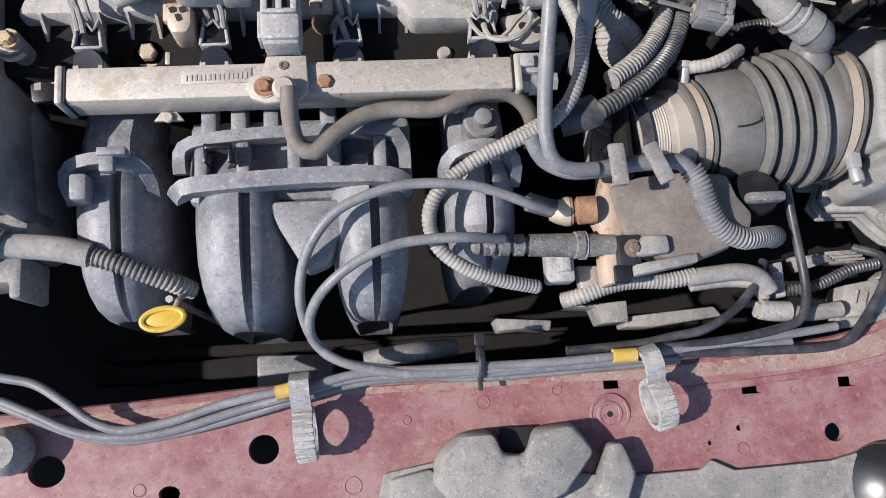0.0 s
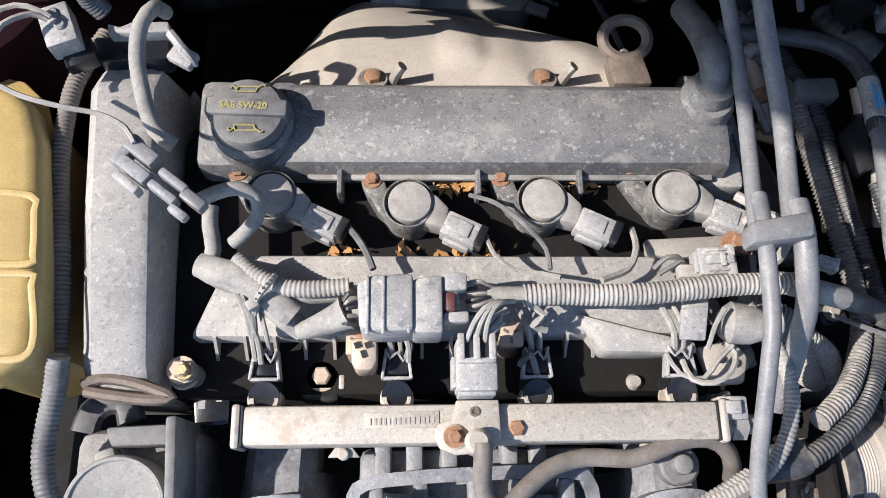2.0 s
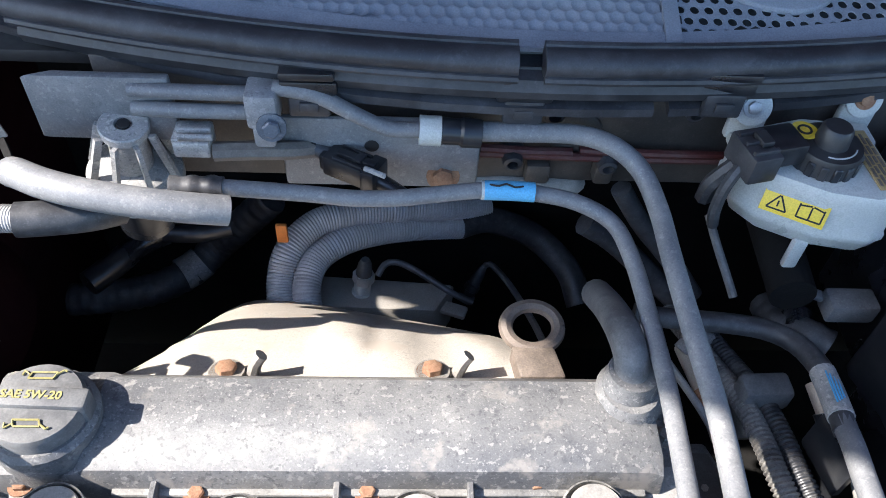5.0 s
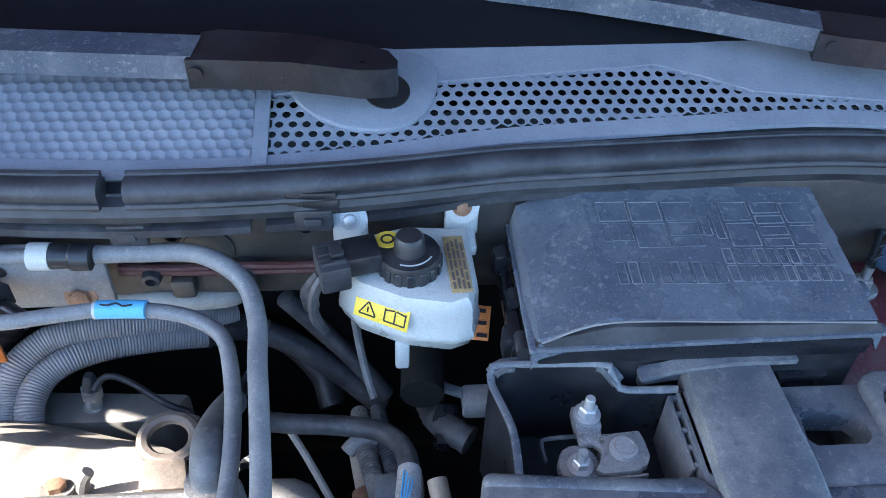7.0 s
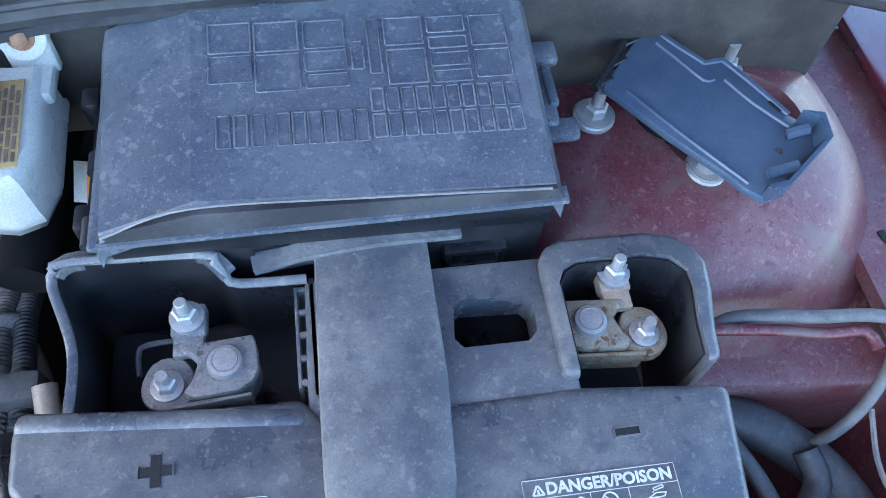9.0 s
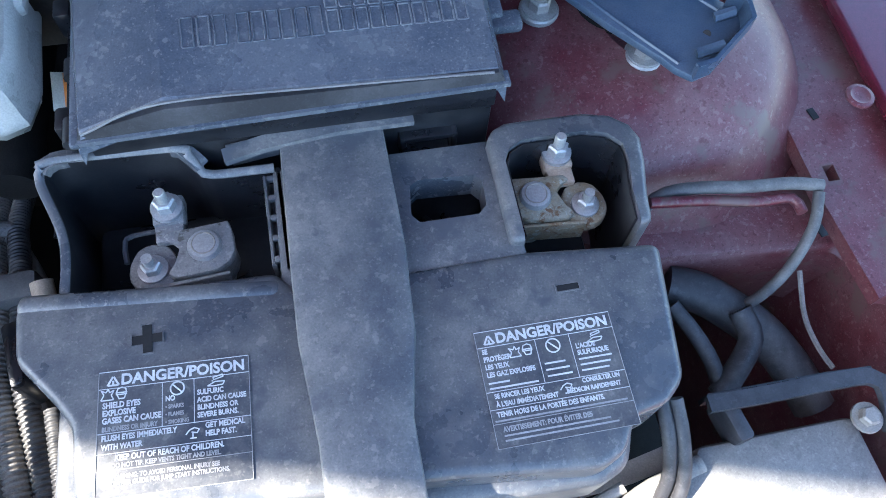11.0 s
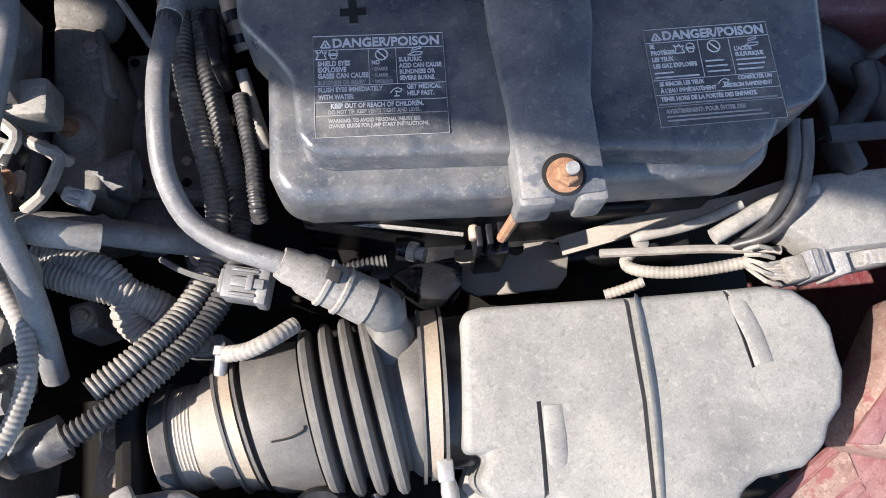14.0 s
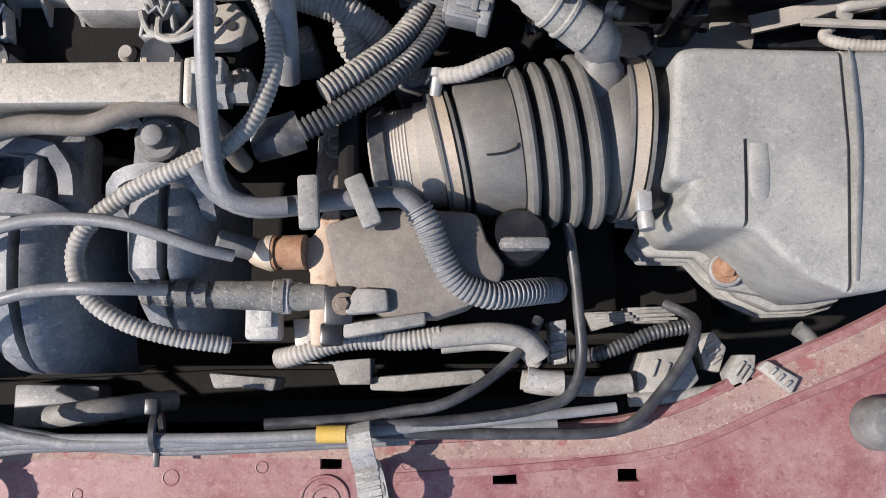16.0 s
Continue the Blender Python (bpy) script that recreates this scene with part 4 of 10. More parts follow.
def cable_clip(p, turn):
    x, y, z = p
    th = thing("cable_clip", (x, y, 0.752), "grey ribbed plastic cable clip on the front panel", "clip", "cable clips")
    ca, sa = math.cos(radians(turn)), math.sin(radians(turn))

    def at(v, w):
        return Vector((x - sa * v, y + ca * v, w))

    ring = [at(-0.026 + 0.0175 * math.cos(q), 0.771 + 0.0175 * math.sin(q)) for q in (k * math.pi / 14 for k in range(29))]
    part("ring", ribbon(ring, (ca, sa, 0), 0.0145, 0.004), "connector", th)
    for k in range(11):
        q = math.pi * (0.04 + 0.092 * k)
        part("tooth", box(at(-0.026 + 0.0198 * math.cos(q), 0.771 + 0.0198 * math.sin(q)), (0.0145, 0.0022, 0.0016), 0.0004, rx=math.degrees(q) - 90, rz=turn, segs=1), "connector", th)
    part("hook", ribbon([at(-0.010, 0.778), at(-0.004, 0.786), at(0.004, 0.790), at(0.012, 0.788), at(0.017, 0.780), at(0.016, 0.768)], (ca, sa, 0), 0.0145, 0.004), "connector", th)
    part("foot", box(at(-0.026, 0.754), (0.012, 0.02, 0.005), 0.001, rz=turn), "connector", th)
    return th


cable_clip((-0.048, -0.006, 0.785), 4)
cable_clip((0.217, 0, 0.785), 12)
tie = thing("cable_tie", (0.087, 0.014, 0.775), "black cable tie round the grey cables", "cable tie")
cx, cy, cz = (0.087, 0.014, 0.775)
part("band", tube([(cx, cy + 0.012 * math.cos(a), cz + 0.009 * math.sin(a)) for a in (k * math.pi / 8 for k in range(17))], 0.0026, 6, step=0.003, flat=0.5), "plastic_dark", tie)
part("head", box((cx - 0.001, cy + 0.016, cz + 0.006), (0.008, 0.01, 0.008), 0.001), "plastic_dark", tie)
part("tail", box((cx - 0.001, cy - 0.014, cz - 0.004), (0.004, 0.016, 0.0015), 0.0003), "plastic_dark", tie)

# ---- throttle cable bracket with its shield ----
brk = thing("cable_bracket", (0.2, 0.1, 0.72), "dusty steel cable bracket with a rusty adjuster", "bracket")
part("shield", slab([(0.192, 0.141, 0.797), (0.219, 0.149, 0.797), (0.25, 0.151, 0.797), (0.289, 0.148, 0.797), (0.295, 0.13, 0.797), (0.306, 0.115, 0.797), (0.303, 0.104, 0.797), (0.282, 0.088, 0.797), (0.263, 0.082, 0.797), (0.23, 0.082, 0.797), (0.201, 0.103, 0.797)], 0.765, 0.797, 0.005), "hose_brown", brk, "speckled grey-brown heat shield plate")
part("front_lip", slab([(0.206, 0.079), (0.256, 0.086), (0.256, 0.078), (0.206, 0.070)], 0.784, 0.800, 0.002), "shroud", brk, "pale folded lip")
part("raised_pad", slab([(0.214, 0.101), (0.233, 0.100), (0.234, 0.086), (0.207, 0.084), (0.208, 0.092)], 0.790, 0.8035, 0.003), "shroud", brk)
part("upright", slab([(0.176, 0.129, 0.792), (0.187, 0.136, 0.792), (0.193, 0.155, 0.792), (0.203, 0.156, 0.792), (0.203, 0.113, 0.792), (0.198, 0.083, 0.792), (0.195, 0.066, 0.792), (0.185, 0.065, 0.792), (0.184, 0.083, 0.792), (0.184, 0.111, 0.792)], 0.770, 0.793, 0.003), "tan_steel", brk, "rust-stained tan plate")
part("foot", slab([(0.169, 0.085, 0.77), (0.194, 0.084, 0.77), (0.192, 0.066, 0.77), (0.171, 0.066, 0.77)], 0.755, 0.768, 0.002), "steel_dull", brk)
part("mount", box((0.203, 0.090, 0.795), (0.018, 0.024, 0.010), 0.002), "plastic_dark", brk)
part("mount_bolt", hexhead((0.206, 0.091, 0.800), 0.0045, 0.005), "eye", brk)
part("lower_mount", box((0.198, 0.073, 0.790), (0.014, 0.014, 0.010), 0.002), "plastic_dark", brk)
a, b = Vector((0.158, 0.124, 0.79)), Vector((0.192, 0.124, 0.795))
adj = part("adjuster", lathe(a, b, [(0.0, 0.011), (0.006, 0.011), (0.006, 0.0095), (0.009, 0.0095), (0.010, 0.011), (0.024, 0.011), (0.024, 0.008)], 20), "rust", brk, "rusty cable adjuster")
part("collar", lathe(a - (b - a).normalized() * 0.012, b, [(0, 0.006), (0.004, 0.0085), (0.012, 0.0115), (0.016, 0.0115)], 16), "tan_clamp", adj)
a, b = Vector((0.127, 0.132, 0.797)), Vector((0.154, 0.125, 0.79))
part("ferrule", lathe(a, b, [(0, 0.0045), (0.002, 0.0075), (0.03, 0.0075), (0.034, 0.006)], 14), "rubber_dusty", brk)
a, b = Vector((0.082, 0.099, 0.8)), Vector((0.193, 0.096, 0.79))
bead = [(0.0, 0.0046), (0.002, 0.0072)]
for k in range(4):
    s = 0.006 + 0.0115 * k
    bead += [(s, 0.0078 + 0.0002 * k), (s + 0.0006, 0.0060), (s + 0.0040, 0.0060), (s + 0.0046, 0.0080 + 0.0002 * k)]
bead += [(0.056, 0.0088), (0.080, 0.0094), (0.081, 0.0106), (0.087, 0.0106), (0.088, 0.0086), (0.112, 0.0084)]
part("grommet", lathe(a, b, bead, 22), "coil_body", brk, "black ribbed cable grommet")
part("lock_ring", lathe((0.167, 0.097, 0.79), (0.2, 0.096, 0.79), [(0, 0.0112), (0.005, 0.0112), (0.006, 0.009), (0.012, 0.009)], 20), "connector", brk)
part("switch_plug", merge(box((*(0.153, 0.085, 0.775)[:2], 0.775), (0.022, 0.03, 0.018), 0.003), box((*(0.156, 0.088, 0.785)[:2], 0.786), (0.008, 0.02, 0.004), 0.001)), "connector", brk)

# pipe that crosses the bracket, its two clips, and the ribbed end
hose_run("vacuum_pipe", [(0.126, 0.169, 0.84), (0.136, 0.154, 0.832), (0.154, 0.146, 0.828), (0.174, 0.147, 0.822), (0.2, 0.151, 0.82), (0.226, 0.153, 0.818), (0.243, 0.153, 0.816), (0.253, 0.145, 0.814)], 0.0063, "hose_grey", "grey rubber vacuum pipe curving down to the bracket", n=12)
hose_run("vacuum_elbow", [(0.252, 0.147, 0.815), (0.259, 0.135, 0.812), (0.265, 0.12, 0.806), (0.276, 0.104, 0.8), (0.294, 0.096, 0.795), (0.315, 0.098, 0.785), (0.333, 0.101, 0.77), (0.342, 0.103, 0.75)], 0.0088, "hose_grey", "ribbed grey hose end below the intake duct", ribs=0.0032, n=14)
for p, turn in (((0.19, 0.147, 0.835), 3), ((0.221, 0.148, 0.832), 22)):
    solo("pipe_clip", box(p, (0.012, 0.032, 0.006), 0.002, rz=turn), "shroud", "dusty foam strap over the vacuum pipe", "clip", "pipe straps")

# ---- looms in front of and beside the manifold ----
hose_run("front_loom", [(0.159, 0.059, 0.755), (0.171, 0.061, 0.762), (0.194, 0.068, 0.765), (0.215, 0.071, 0.765), (0.244, 0.07, 0.765), (0.266, 0.073, 0.765)], 0.0071, "loom_dusty", "dusty ribbed wiring loom in front of the bracket", "wiring loom", ribs=0.0032)
hose_run("front_loom_wrap", [(0.259, 0.071, 0.765), (0.281, 0.073, 0.765), (0.303, 0.074, 0.765), (0.321, 0.07, 0.76), (0.331, 0.059, 0.755)], 0.0072, "cloth", "dusty tape-wrapped branch of the wiring", "wiring loom")
hose_run("front_loom_wrap", [(0.265, 0.066, 0.755), (0.295, 0.068, 0.755), (0.317, 0.065, 0.755), (0.328, 0.053, 0.75)], 0.0051, "cloth", "dusty tape-wrapped branch of the wiring", "wiring loom")
hose_run("side_loom", [(0.138, 0.182, 0.83), (0.119, 0.172, 0.832), (0.098, 0.161, 0.83), (0.075, 0.149, 0.828), (0.058, 0.134, 0.826), (0.051, 0.117, 0.822), (0.056, 0.097, 0.816), (0.074, 0.082, 0.81), (0.102, 0.072, 0.8), (0.134, 0.067, 0.785)], 0.0056, "loom_dusty", "dusty ribbed loom looping beside the last runner", "wiring loom", ribs=0.0032)
hose_run("side_loom", [(0.145, 0.295, 0.845), (0.157, 0.276, 0.845), (0.168, 0.249, 0.842), (0.169, 0.226, 0.84), (0.16, 0.2, 0.838), (0.143, 0.181, 0.836), (0.12, 0.17, 0.834), (0.097, 0.161, 0.832), (0.08, 0.152, 0.83)], 0.0056, "loom_dusty", "dusty ribbed loom looping beside the last runner", "wiring loom", ribs=0.0032)
solo("loom_boot", tube([(0.182, 0.195, 0.82), (0.17, 0.191, 0.82), (0.155, 0.189, 0.815)], 0.013, 10, flat=0.7), "loom", "rubber boot at the loom's end", "boot")
hose_run("coolant_branch", [(0.155, 0.309, 0.8), (0.177, 0.302, 0.8), (0.197, 0.291, 0.8), (0.207, 0.278, 0.795), (0.207, 0.266, 0.79), (0.214, 0.258, 0.78), (0.231, 0.256, 0.76)], 0.0106, "loom_dusty", "dusty ribbed branch pipe behind the throttle body", ribs=0.0032, n=14)
hose_run("breather_stub_hose", [(0.267, 0.235, 0.8), (0.281, 0.235, 0.805), (0.296, 0.24, 0.808), (0.31, 0.249, 0.8)], 0.0054, "loom_dusty", "short ribbed breather hose by the intake duct", ribs=0.0036, depth=0.1)
solo("throttle_linkage", merge(slab([(0.186, 0.203, 0.78), (0.207, 0.203, 0.78), (0.208, 0.165, 0.78), (0.185, 0.164, 0.78)], 0.76, 0.782, 0.003), hexhead((0.2, 0.198, 0.784), 0.007, 0.006), hexhead((0.201, 0.172, 0.784), 0.007, 0.006)), "steel_dull", "dark bracket with bolts beside the throttle body", "bracket")

# plugs and boxes over the front panel
boxes = (([(0.338, 0.082, 0.745), (0.35, 0.084, 0.745), (0.35, 0.054, 0.745), (0.339, 0.053, 0.745)], 0.725, "connector"), ([(0.395, 0.046, 0.748), (0.401, 0.061, 0.748), (0.43, 0.065, 0.748), (0.437, 0.043, 0.748), (0.428, 0.034, 0.748), (0.396, 0.033, 0.748)], 0.72, "loom_dusty"), ([(0.44, 0.068, 0.74), (0.45, 0.075, 0.74), (0.459, 0.064, 0.74), (0.453, 0.047, 0.74), (0.443, 0.049, 0.74)], 0.715, "loom_dusty"), ([(0.454, 0.047, 0.752), (0.463, 0.059, 0.752), (0.474, 0.059, 0.752), (0.471, 0.039, 0.752), (0.457, 0.036, 0.752)], 0.735, "cloth"), ([(0.473, 0.05, 0.758), (0.479, 0.055, 0.758), (0.499, 0.043, 0.758), (0.493, 0.033, 0.758)], 0.75, "loom_dusty"), ([(0.364, 0.089, 0.735), (0.396, 0.09, 0.735), (0.397, 0.083, 0.735), (0.37, 0.076, 0.735)], 0.72, "shroud"), ([(0.392, 0.092, 0.735), (0.427, 0.093, 0.735), (0.422, 0.081, 0.735), (0.399, 0.081, 0.735)], 0.72, "shroud"))
for pts, z0, mat in boxes:
    th = thing("wiring_plug", pts[0], "dusty wiring plug lying above the front panel", "connector", "wiring plugs")
    part("shell", slab(pts, z0, pts[0][2], 0.0014), mat, th)
    a_, b_ = Vector(pts[0]), Vector(pts[1])
    far = [Vector(p) for p in pts[2:]]
    c_ = max(far, key=lambda p: (p - (a_ + b_) / 2).length)
    for k in (0.28, 0.52, 0.76):
        m_ = (a_ + b_) / 2 * (1 - k) + (c_ * 0.5 + sum(far, Vector()) / len(far) * 0.5) * k
        part("rib", box(m_ + Vector((0, 0, 0.0008)), ((b_ - a_).length * 0.75, 0.0022, 0.0032), 0.0006, rz=math.degrees(math.atan2(b_.y - a_.y, b_.x - a_.x))), mat, th)
hose_run("plug_loom", [(0.351, 0.059, 0.745), (0.369, 0.06, 0.748), (0.39, 0.067, 0.748), (0.408, 0.074, 0.748), (0.432, 0.078, 0.745)], 0.0051, "loom", "ribbed loom running to a wiring plug", "wiring loom", ribs=0.0032)
hose_run("wrapped_loom", [(0.318, 0.044, 0.752), (0.345, 0.04, 0.752), (0.368, 0.039, 0.752), (0.39, 0.041, 0.752)], 0.0067, "cloth", "tape-wrapped loom over the front panel", "wiring loom")
solo("white_wrap", tube([(0.321, 0.044, 0.754), (0.331, 0.042, 0.754), (0.345, 0.041, 0.754)], 0.0085, 12), "connector", "white label wrapped round a loom", "label")
hose_run("wrapped_loom", [(0.39, 0.03, 0.745), (0.424, 0.032, 0.745), (0.455, 0.036, 0.745), (0.471, 0.043, 0.745)], 0.0051, "cloth", "tape-wrapped loom over the front panel", "wiring loom")
hose_run("overflow_hose", [(0.512, 0.077, 0.73), (0.521, 0.069, 0.73), (0.518, 0.059, 0.73), (0.51, 0.058, 0.73)], 0.006, "rubber_dusty", "short hose stub beside the air box")

# filler cap and lower pieces by the air box
fill = thing("reservoir_cap", (0.316, 0.134, 0.76), "round black cap with a bar grip below the intake duct", "cap")
part("disc", lathe((0.316, 0.134, 0.765), (0.316, 0.134, 0.9), [(0, 0.019), (0.018, 0.019), (0.024, 0.016)], 28), "plastic_dark", fill)
part("grip", box((0.318, 0.128, 0.793), (0.032, 0.009, 0.012), 0.004), "cover_dark", fill, "worn grey grip")
solo("gearbox_lever", merge(box((0.34, 0.13, 0.66), (0.12, 0.10, 0.05), 0.01), box((0.42, 0.11, 0.63), (0.12, 0.08, 0.06), 0.01)), "dark_metal_shade", "dark gearbox casting under the intake duct", "casting")

# ---- harness lying on the valve cover ----
plugs = thing("harness_connector", (-0.09, 0.293, 0.865), "large dusty grey harness connector with bands, on the valve cover", "connector")
part("shell", slab([(-0.123, 0.303, 0.882), (-0.113, 0.308, 0.882), (-0.087, 0.309, 0.882), (-0.087, 0.271, 0.882), (-0.113, 0.271, 0.882), (-0.121, 0.273, 0.882)], 0.845, 0.884, 0.003), "connector", plugs)
part("shell", slab([(-0.088, 0.306, 0.88), (-0.068, 0.309, 0.88), (-0.068, 0.27, 0.88), (-0.088, 0.27, 0.88)], 0.845, 0.881, 0.003), "connector", plugs)
for pts in ([(-0.068, 0.311, 0.878), (-0.052, 0.311, 0.878), (-0.052, 0.299, 0.878), (-0.068, 0.298, 0.878)], [(-0.068, 0.299, 0.874), (-0.057, 0.299, 0.874), (-0.057, 0.286, 0.874), (-0.068, 0.286, 0.874)], [(-0.068, 0.285, 0.876), (-0.051, 0.286, 0.876), (-0.051, 0.278, 0.876), (-0.068, 0.278, 0.876)]):
    part("housing", slab(pts, 0.85, pts[0][2], 0.002), "connector", plugs)
part("lock", slab([(-0.066, 0.297, 0.879), (-0.06, 0.297, 0.879), (-0.06, 0.285, 0.879), (-0.066, 0.285, 0.879)], 0.87, 0.880, 0.001), "red_wire", plugs, "red lock tab")
for p in [(-0.116, 0.288, 0.884), (-0.106, 0.288, 0.884), (-0.09, 0.289, 0.882)]:
    part("band", box(p, (0.002, 0.038, 0.003), 0.0006), "connector", plugs)
part("boot", tube([(-0.163, 0.279, 0.845), (-0.149, 0.282, 0.852), (-0.135, 0.286, 0.86), (-0.13, 0.288, 0.862)], 0.006, 10, taper=2.0), "cloth", plugs, "tape boot")
for k in range(5):
    part("wire", tube([Vector((-0.135, 0.286, 0.862)) + Vector((0, (k - 2) * 0.0025, 0.002)), Vector((-0.129, 0.289, 0.868)) + Vector((0, (k - 2) * 0.005, 0.002)), Vector((-0.124, 0.291, 0.866)) + Vector((0, (k - 2) * 0.006, 0))], 0.0015, 6, step=0.004), "loom_dusty" if k % 2 else "rubber", plugs)
for k in range(6):
    part("wire", tube([Vector((-0.052, 0.296, 0.866)) + Vector((0, (k - 2.5) * 0.004, 0)), Vector((-0.044, 0.297, 0.868)) + Vector((0, (k - 2.5) * 0.004, 0.001 * (k % 3))), Vector((-0.034, 0.299, 0.864)) + Vector((0, (k - 2.5) * 0.002, 0))], 0.0015, 6, step=0.004), "loom_dusty" if k % 2 else "rubber", plugs)
hose_run("cover_loom", [(-0.013, 0.299, 0.862), (0.012, 0.3, 0.862), (0.04, 0.299, 0.862), (0.071, 0.3, 0.862), (0.103, 0.303, 0.862), (0.136, 0.306, 0.862), (0.173, 0.307, 0.86)], 0.0078, "loom_dusty", "dusty ribbed loom along the valve cover", "wiring loom", ribs=0.0032, n=12)
hose_run("cover_loom_wrap", [(-0.038, 0.3, 0.862), (-0.026, 0.3, 0.862), (-0.012, 0.3, 0.862)], 0.0054, "cloth", "dusty tape-wrapped end of the loom", "wiring loom")
hose_run("cover_loom_wrap", [(0.17, 0.306, 0.862), (0.187, 0.301, 0.862), (0.211, 0.299, 0.85)], 0.0083, "cloth", "dusty tape-wrapped end of the loom", "wiring loom")
hose_run("taped_harness", [(-0.232, 0.324, 0.842), (-0.217, 0.315, 0.846), (-0.197, 0.308, 0.848), (-0.178, 0.304, 0.848), (-0.154, 0.304, 0.848), (-0.127, 0.306, 0.848)], 0.0067, "cloth", "tape-wrapped harness on the valve cover", "wiring loom")
hose_run("taped_harness", [(-0.196, 0.307, 0.845), (-0.184, 0.298, 0.845), (-0.172, 0.288, 0.845), (-0.161, 0.281, 0.84)], 0.008, "cloth", "tape-wrapped harness on the valve cover", "wiring loom", flat=0.7)
hose_run("taped_harness", [(-0.228, 0.324, 0.842), (-0.224, 0.337, 0.846), (-0.227, 0.353, 0.848), (-0.227, 0.367, 0.85)], 0.0058, "cloth", "tape-wrapped harness on the valve cover", "wiring loom")
hose_run("taped_harness", [(-0.21, 0.34, 0.85), (-0.199, 0.347, 0.858), (-0.191, 0.357, 0.864), (-0.193, 0.367, 0.87), (-0.204, 0.37, 0.876), (-0.217, 0.367, 0.876), (-0.231, 0.362, 0.872)], 0.005, "cloth", "tape-wrapped harness on the valve cover", "wiring loom")
hose_run("taped_harness", [(-0.245, 0.397, 0.885), (-0.257, 0.406, 0.89), (-0.265, 0.428, 0.895), (-0.27, 0.454, 0.9), (-0.268, 0.476, 0.905), (-0.262, 0.492, 0.9), (-0.261, 0.502, 0.88)], 0.0054, "cloth", "ribbed wrapped hose arching over the timing end", "wiring loom")
wires = ([(-0.134, 0.358, 0.835), (-0.126, 0.346, 0.845), (-0.119, 0.334, 0.848), (-0.114, 0.321, 0.85)], [(-0.035, 0.352, 0.835), (-0.03, 0.331, 0.85), (-0.017, 0.321, 0.85), (0.002, 0.316, 0.855), (0.013, 0.312, 0.86)], [(-0.044, 0.385, 0.825), (-0.027, 0.371, 0.845), (-0.008, 0.353, 0.85), (0.006, 0.335, 0.85), (0.007, 0.319, 0.855)], [(0.072, 0.355, 0.835), (0.07, 0.336, 0.848), (0.062, 0.32, 0.85), (0.042, 0.311, 0.856)], [(-0.196, 0.302, 0.85), (-0.193, 0.287, 0.848), (-0.193, 0.273, 0.838), (-0.193, 0.259, 0.83)], [(-0.191, 0.317, 0.85), (-0.195, 0.302, 0.852), (-0.192, 0.29, 0.85), (-0.187, 0.313, 0.856), (-0.178, 0.317, 0.85)], [(-0.094, 0.28, 0.84), (-0.089, 0.27, 0.84), (-0.092, 0.261, 0.835)], [(-0.025, 0.29, 0.862), (-0.035, 0.279, 0.865), (-0.041, 0.269, 0.868), (-0.043, 0.261, 0.868)], [(-0.028, 0.288, 0.862), (-0.039, 0.277, 0.865), (-0.047, 0.267, 0.868), (-0.05, 0.259, 0.868)], [(-0.011, 0.294, 0.862), (0, 0.286, 0.86), (-0.007, 0.28, 0.855), (0.003, 0.278, 0.85)], [(0.082, 0.322, 0.845), (0.091, 0.329, 0.85), (0.103, 0.329, 0.845), (0.085, 0.318, 0.845)], [(0.088, 0.264, 0.835), (0.095, 0.249, 0.84), (0.111, 0.246, 0.84), (0.122, 0.258, 0.84), (0.133, 0.268, 0.842)], [(-0.013, 0.258, 0.83), (-0.008, 0.262, 0.845), (-0.001, 0.249, 0.83)], [(0.112, 0.264, 0.85), (0.117, 0.279, 0.855), (0.123, 0.29, 0.86)])
for k, pts in enumerate(wires):
    hose_run("plug_wire", pts, 0.0018 if k % 3 else 0.0025, "cloth" if k % 2 else "rubber_dusty", "thin dusty wire leading to a plug", "wire", n=6)
# blue-grey plug pair over the timing end
pair = thing("sensor_plug", (-0.258, 0.379, 0.89), "blue-grey sensor plug pair lying on the timing end", "connector")
px, py, pz = (-0.254, 0.372, 0.905)
for du, dv, su, sv, h, mt in ((-0.010, 0.006, 0.024, 0.010, 0.016, "hose_grey"), (-0.006, -0.006, 0.024, 0.009, 0.014, "plastic"), (-0.019, 0.001, 0.008, 0.024, 0.012, "plastic"), (0.018, 0.004, 0.022, 0.006, 0.012, "plastic"), (0.018, -0.006, 0.022, 0.006, 0.012, "plastic"), (0.036, 0.002, 0.018, 0.008, 0.010, "hose_grey"), (0.034, -0.010, 0.014, 0.006, 0.008, "plastic"), (-0.004, -0.015, 0.02, 0.006, 0.012, "connector")):
    ca, sa = math.cos(radians(-38)), math.sin(radians(-38))
    part("housing", box((px + du * ca - dv * sa, py + du * sa + dv * ca, pz - 0.004), (su, sv, h), 0.002, rz=-38), mt, pair)
hose_run("sensor_wire", [(-0.367, 0.434, 0.92), (-0.348, 0.423, 0.92), (-0.331, 0.415, 0.918), (-0.308, 0.41, 0.914), (-0.286, 0.407, 0.91), (-0.269, 0.398, 0.91), (-0.262, 0.387, 0.91)], 0.0018, "loom_dusty", "thin white wire hanging over the timing end", "wire", n=6)
hose_run("sensor_wire", [(-0.356, 0.443, 0.91), (-0.361, 0.457, 0.91), (-0.355, 0.472, 0.91), (-0.341, 0.483, 0.905), (-0.332, 0.482, 0.9)], 0.0021, "loom_dusty", "thin white wire looping from a plug", "wire", n=6)
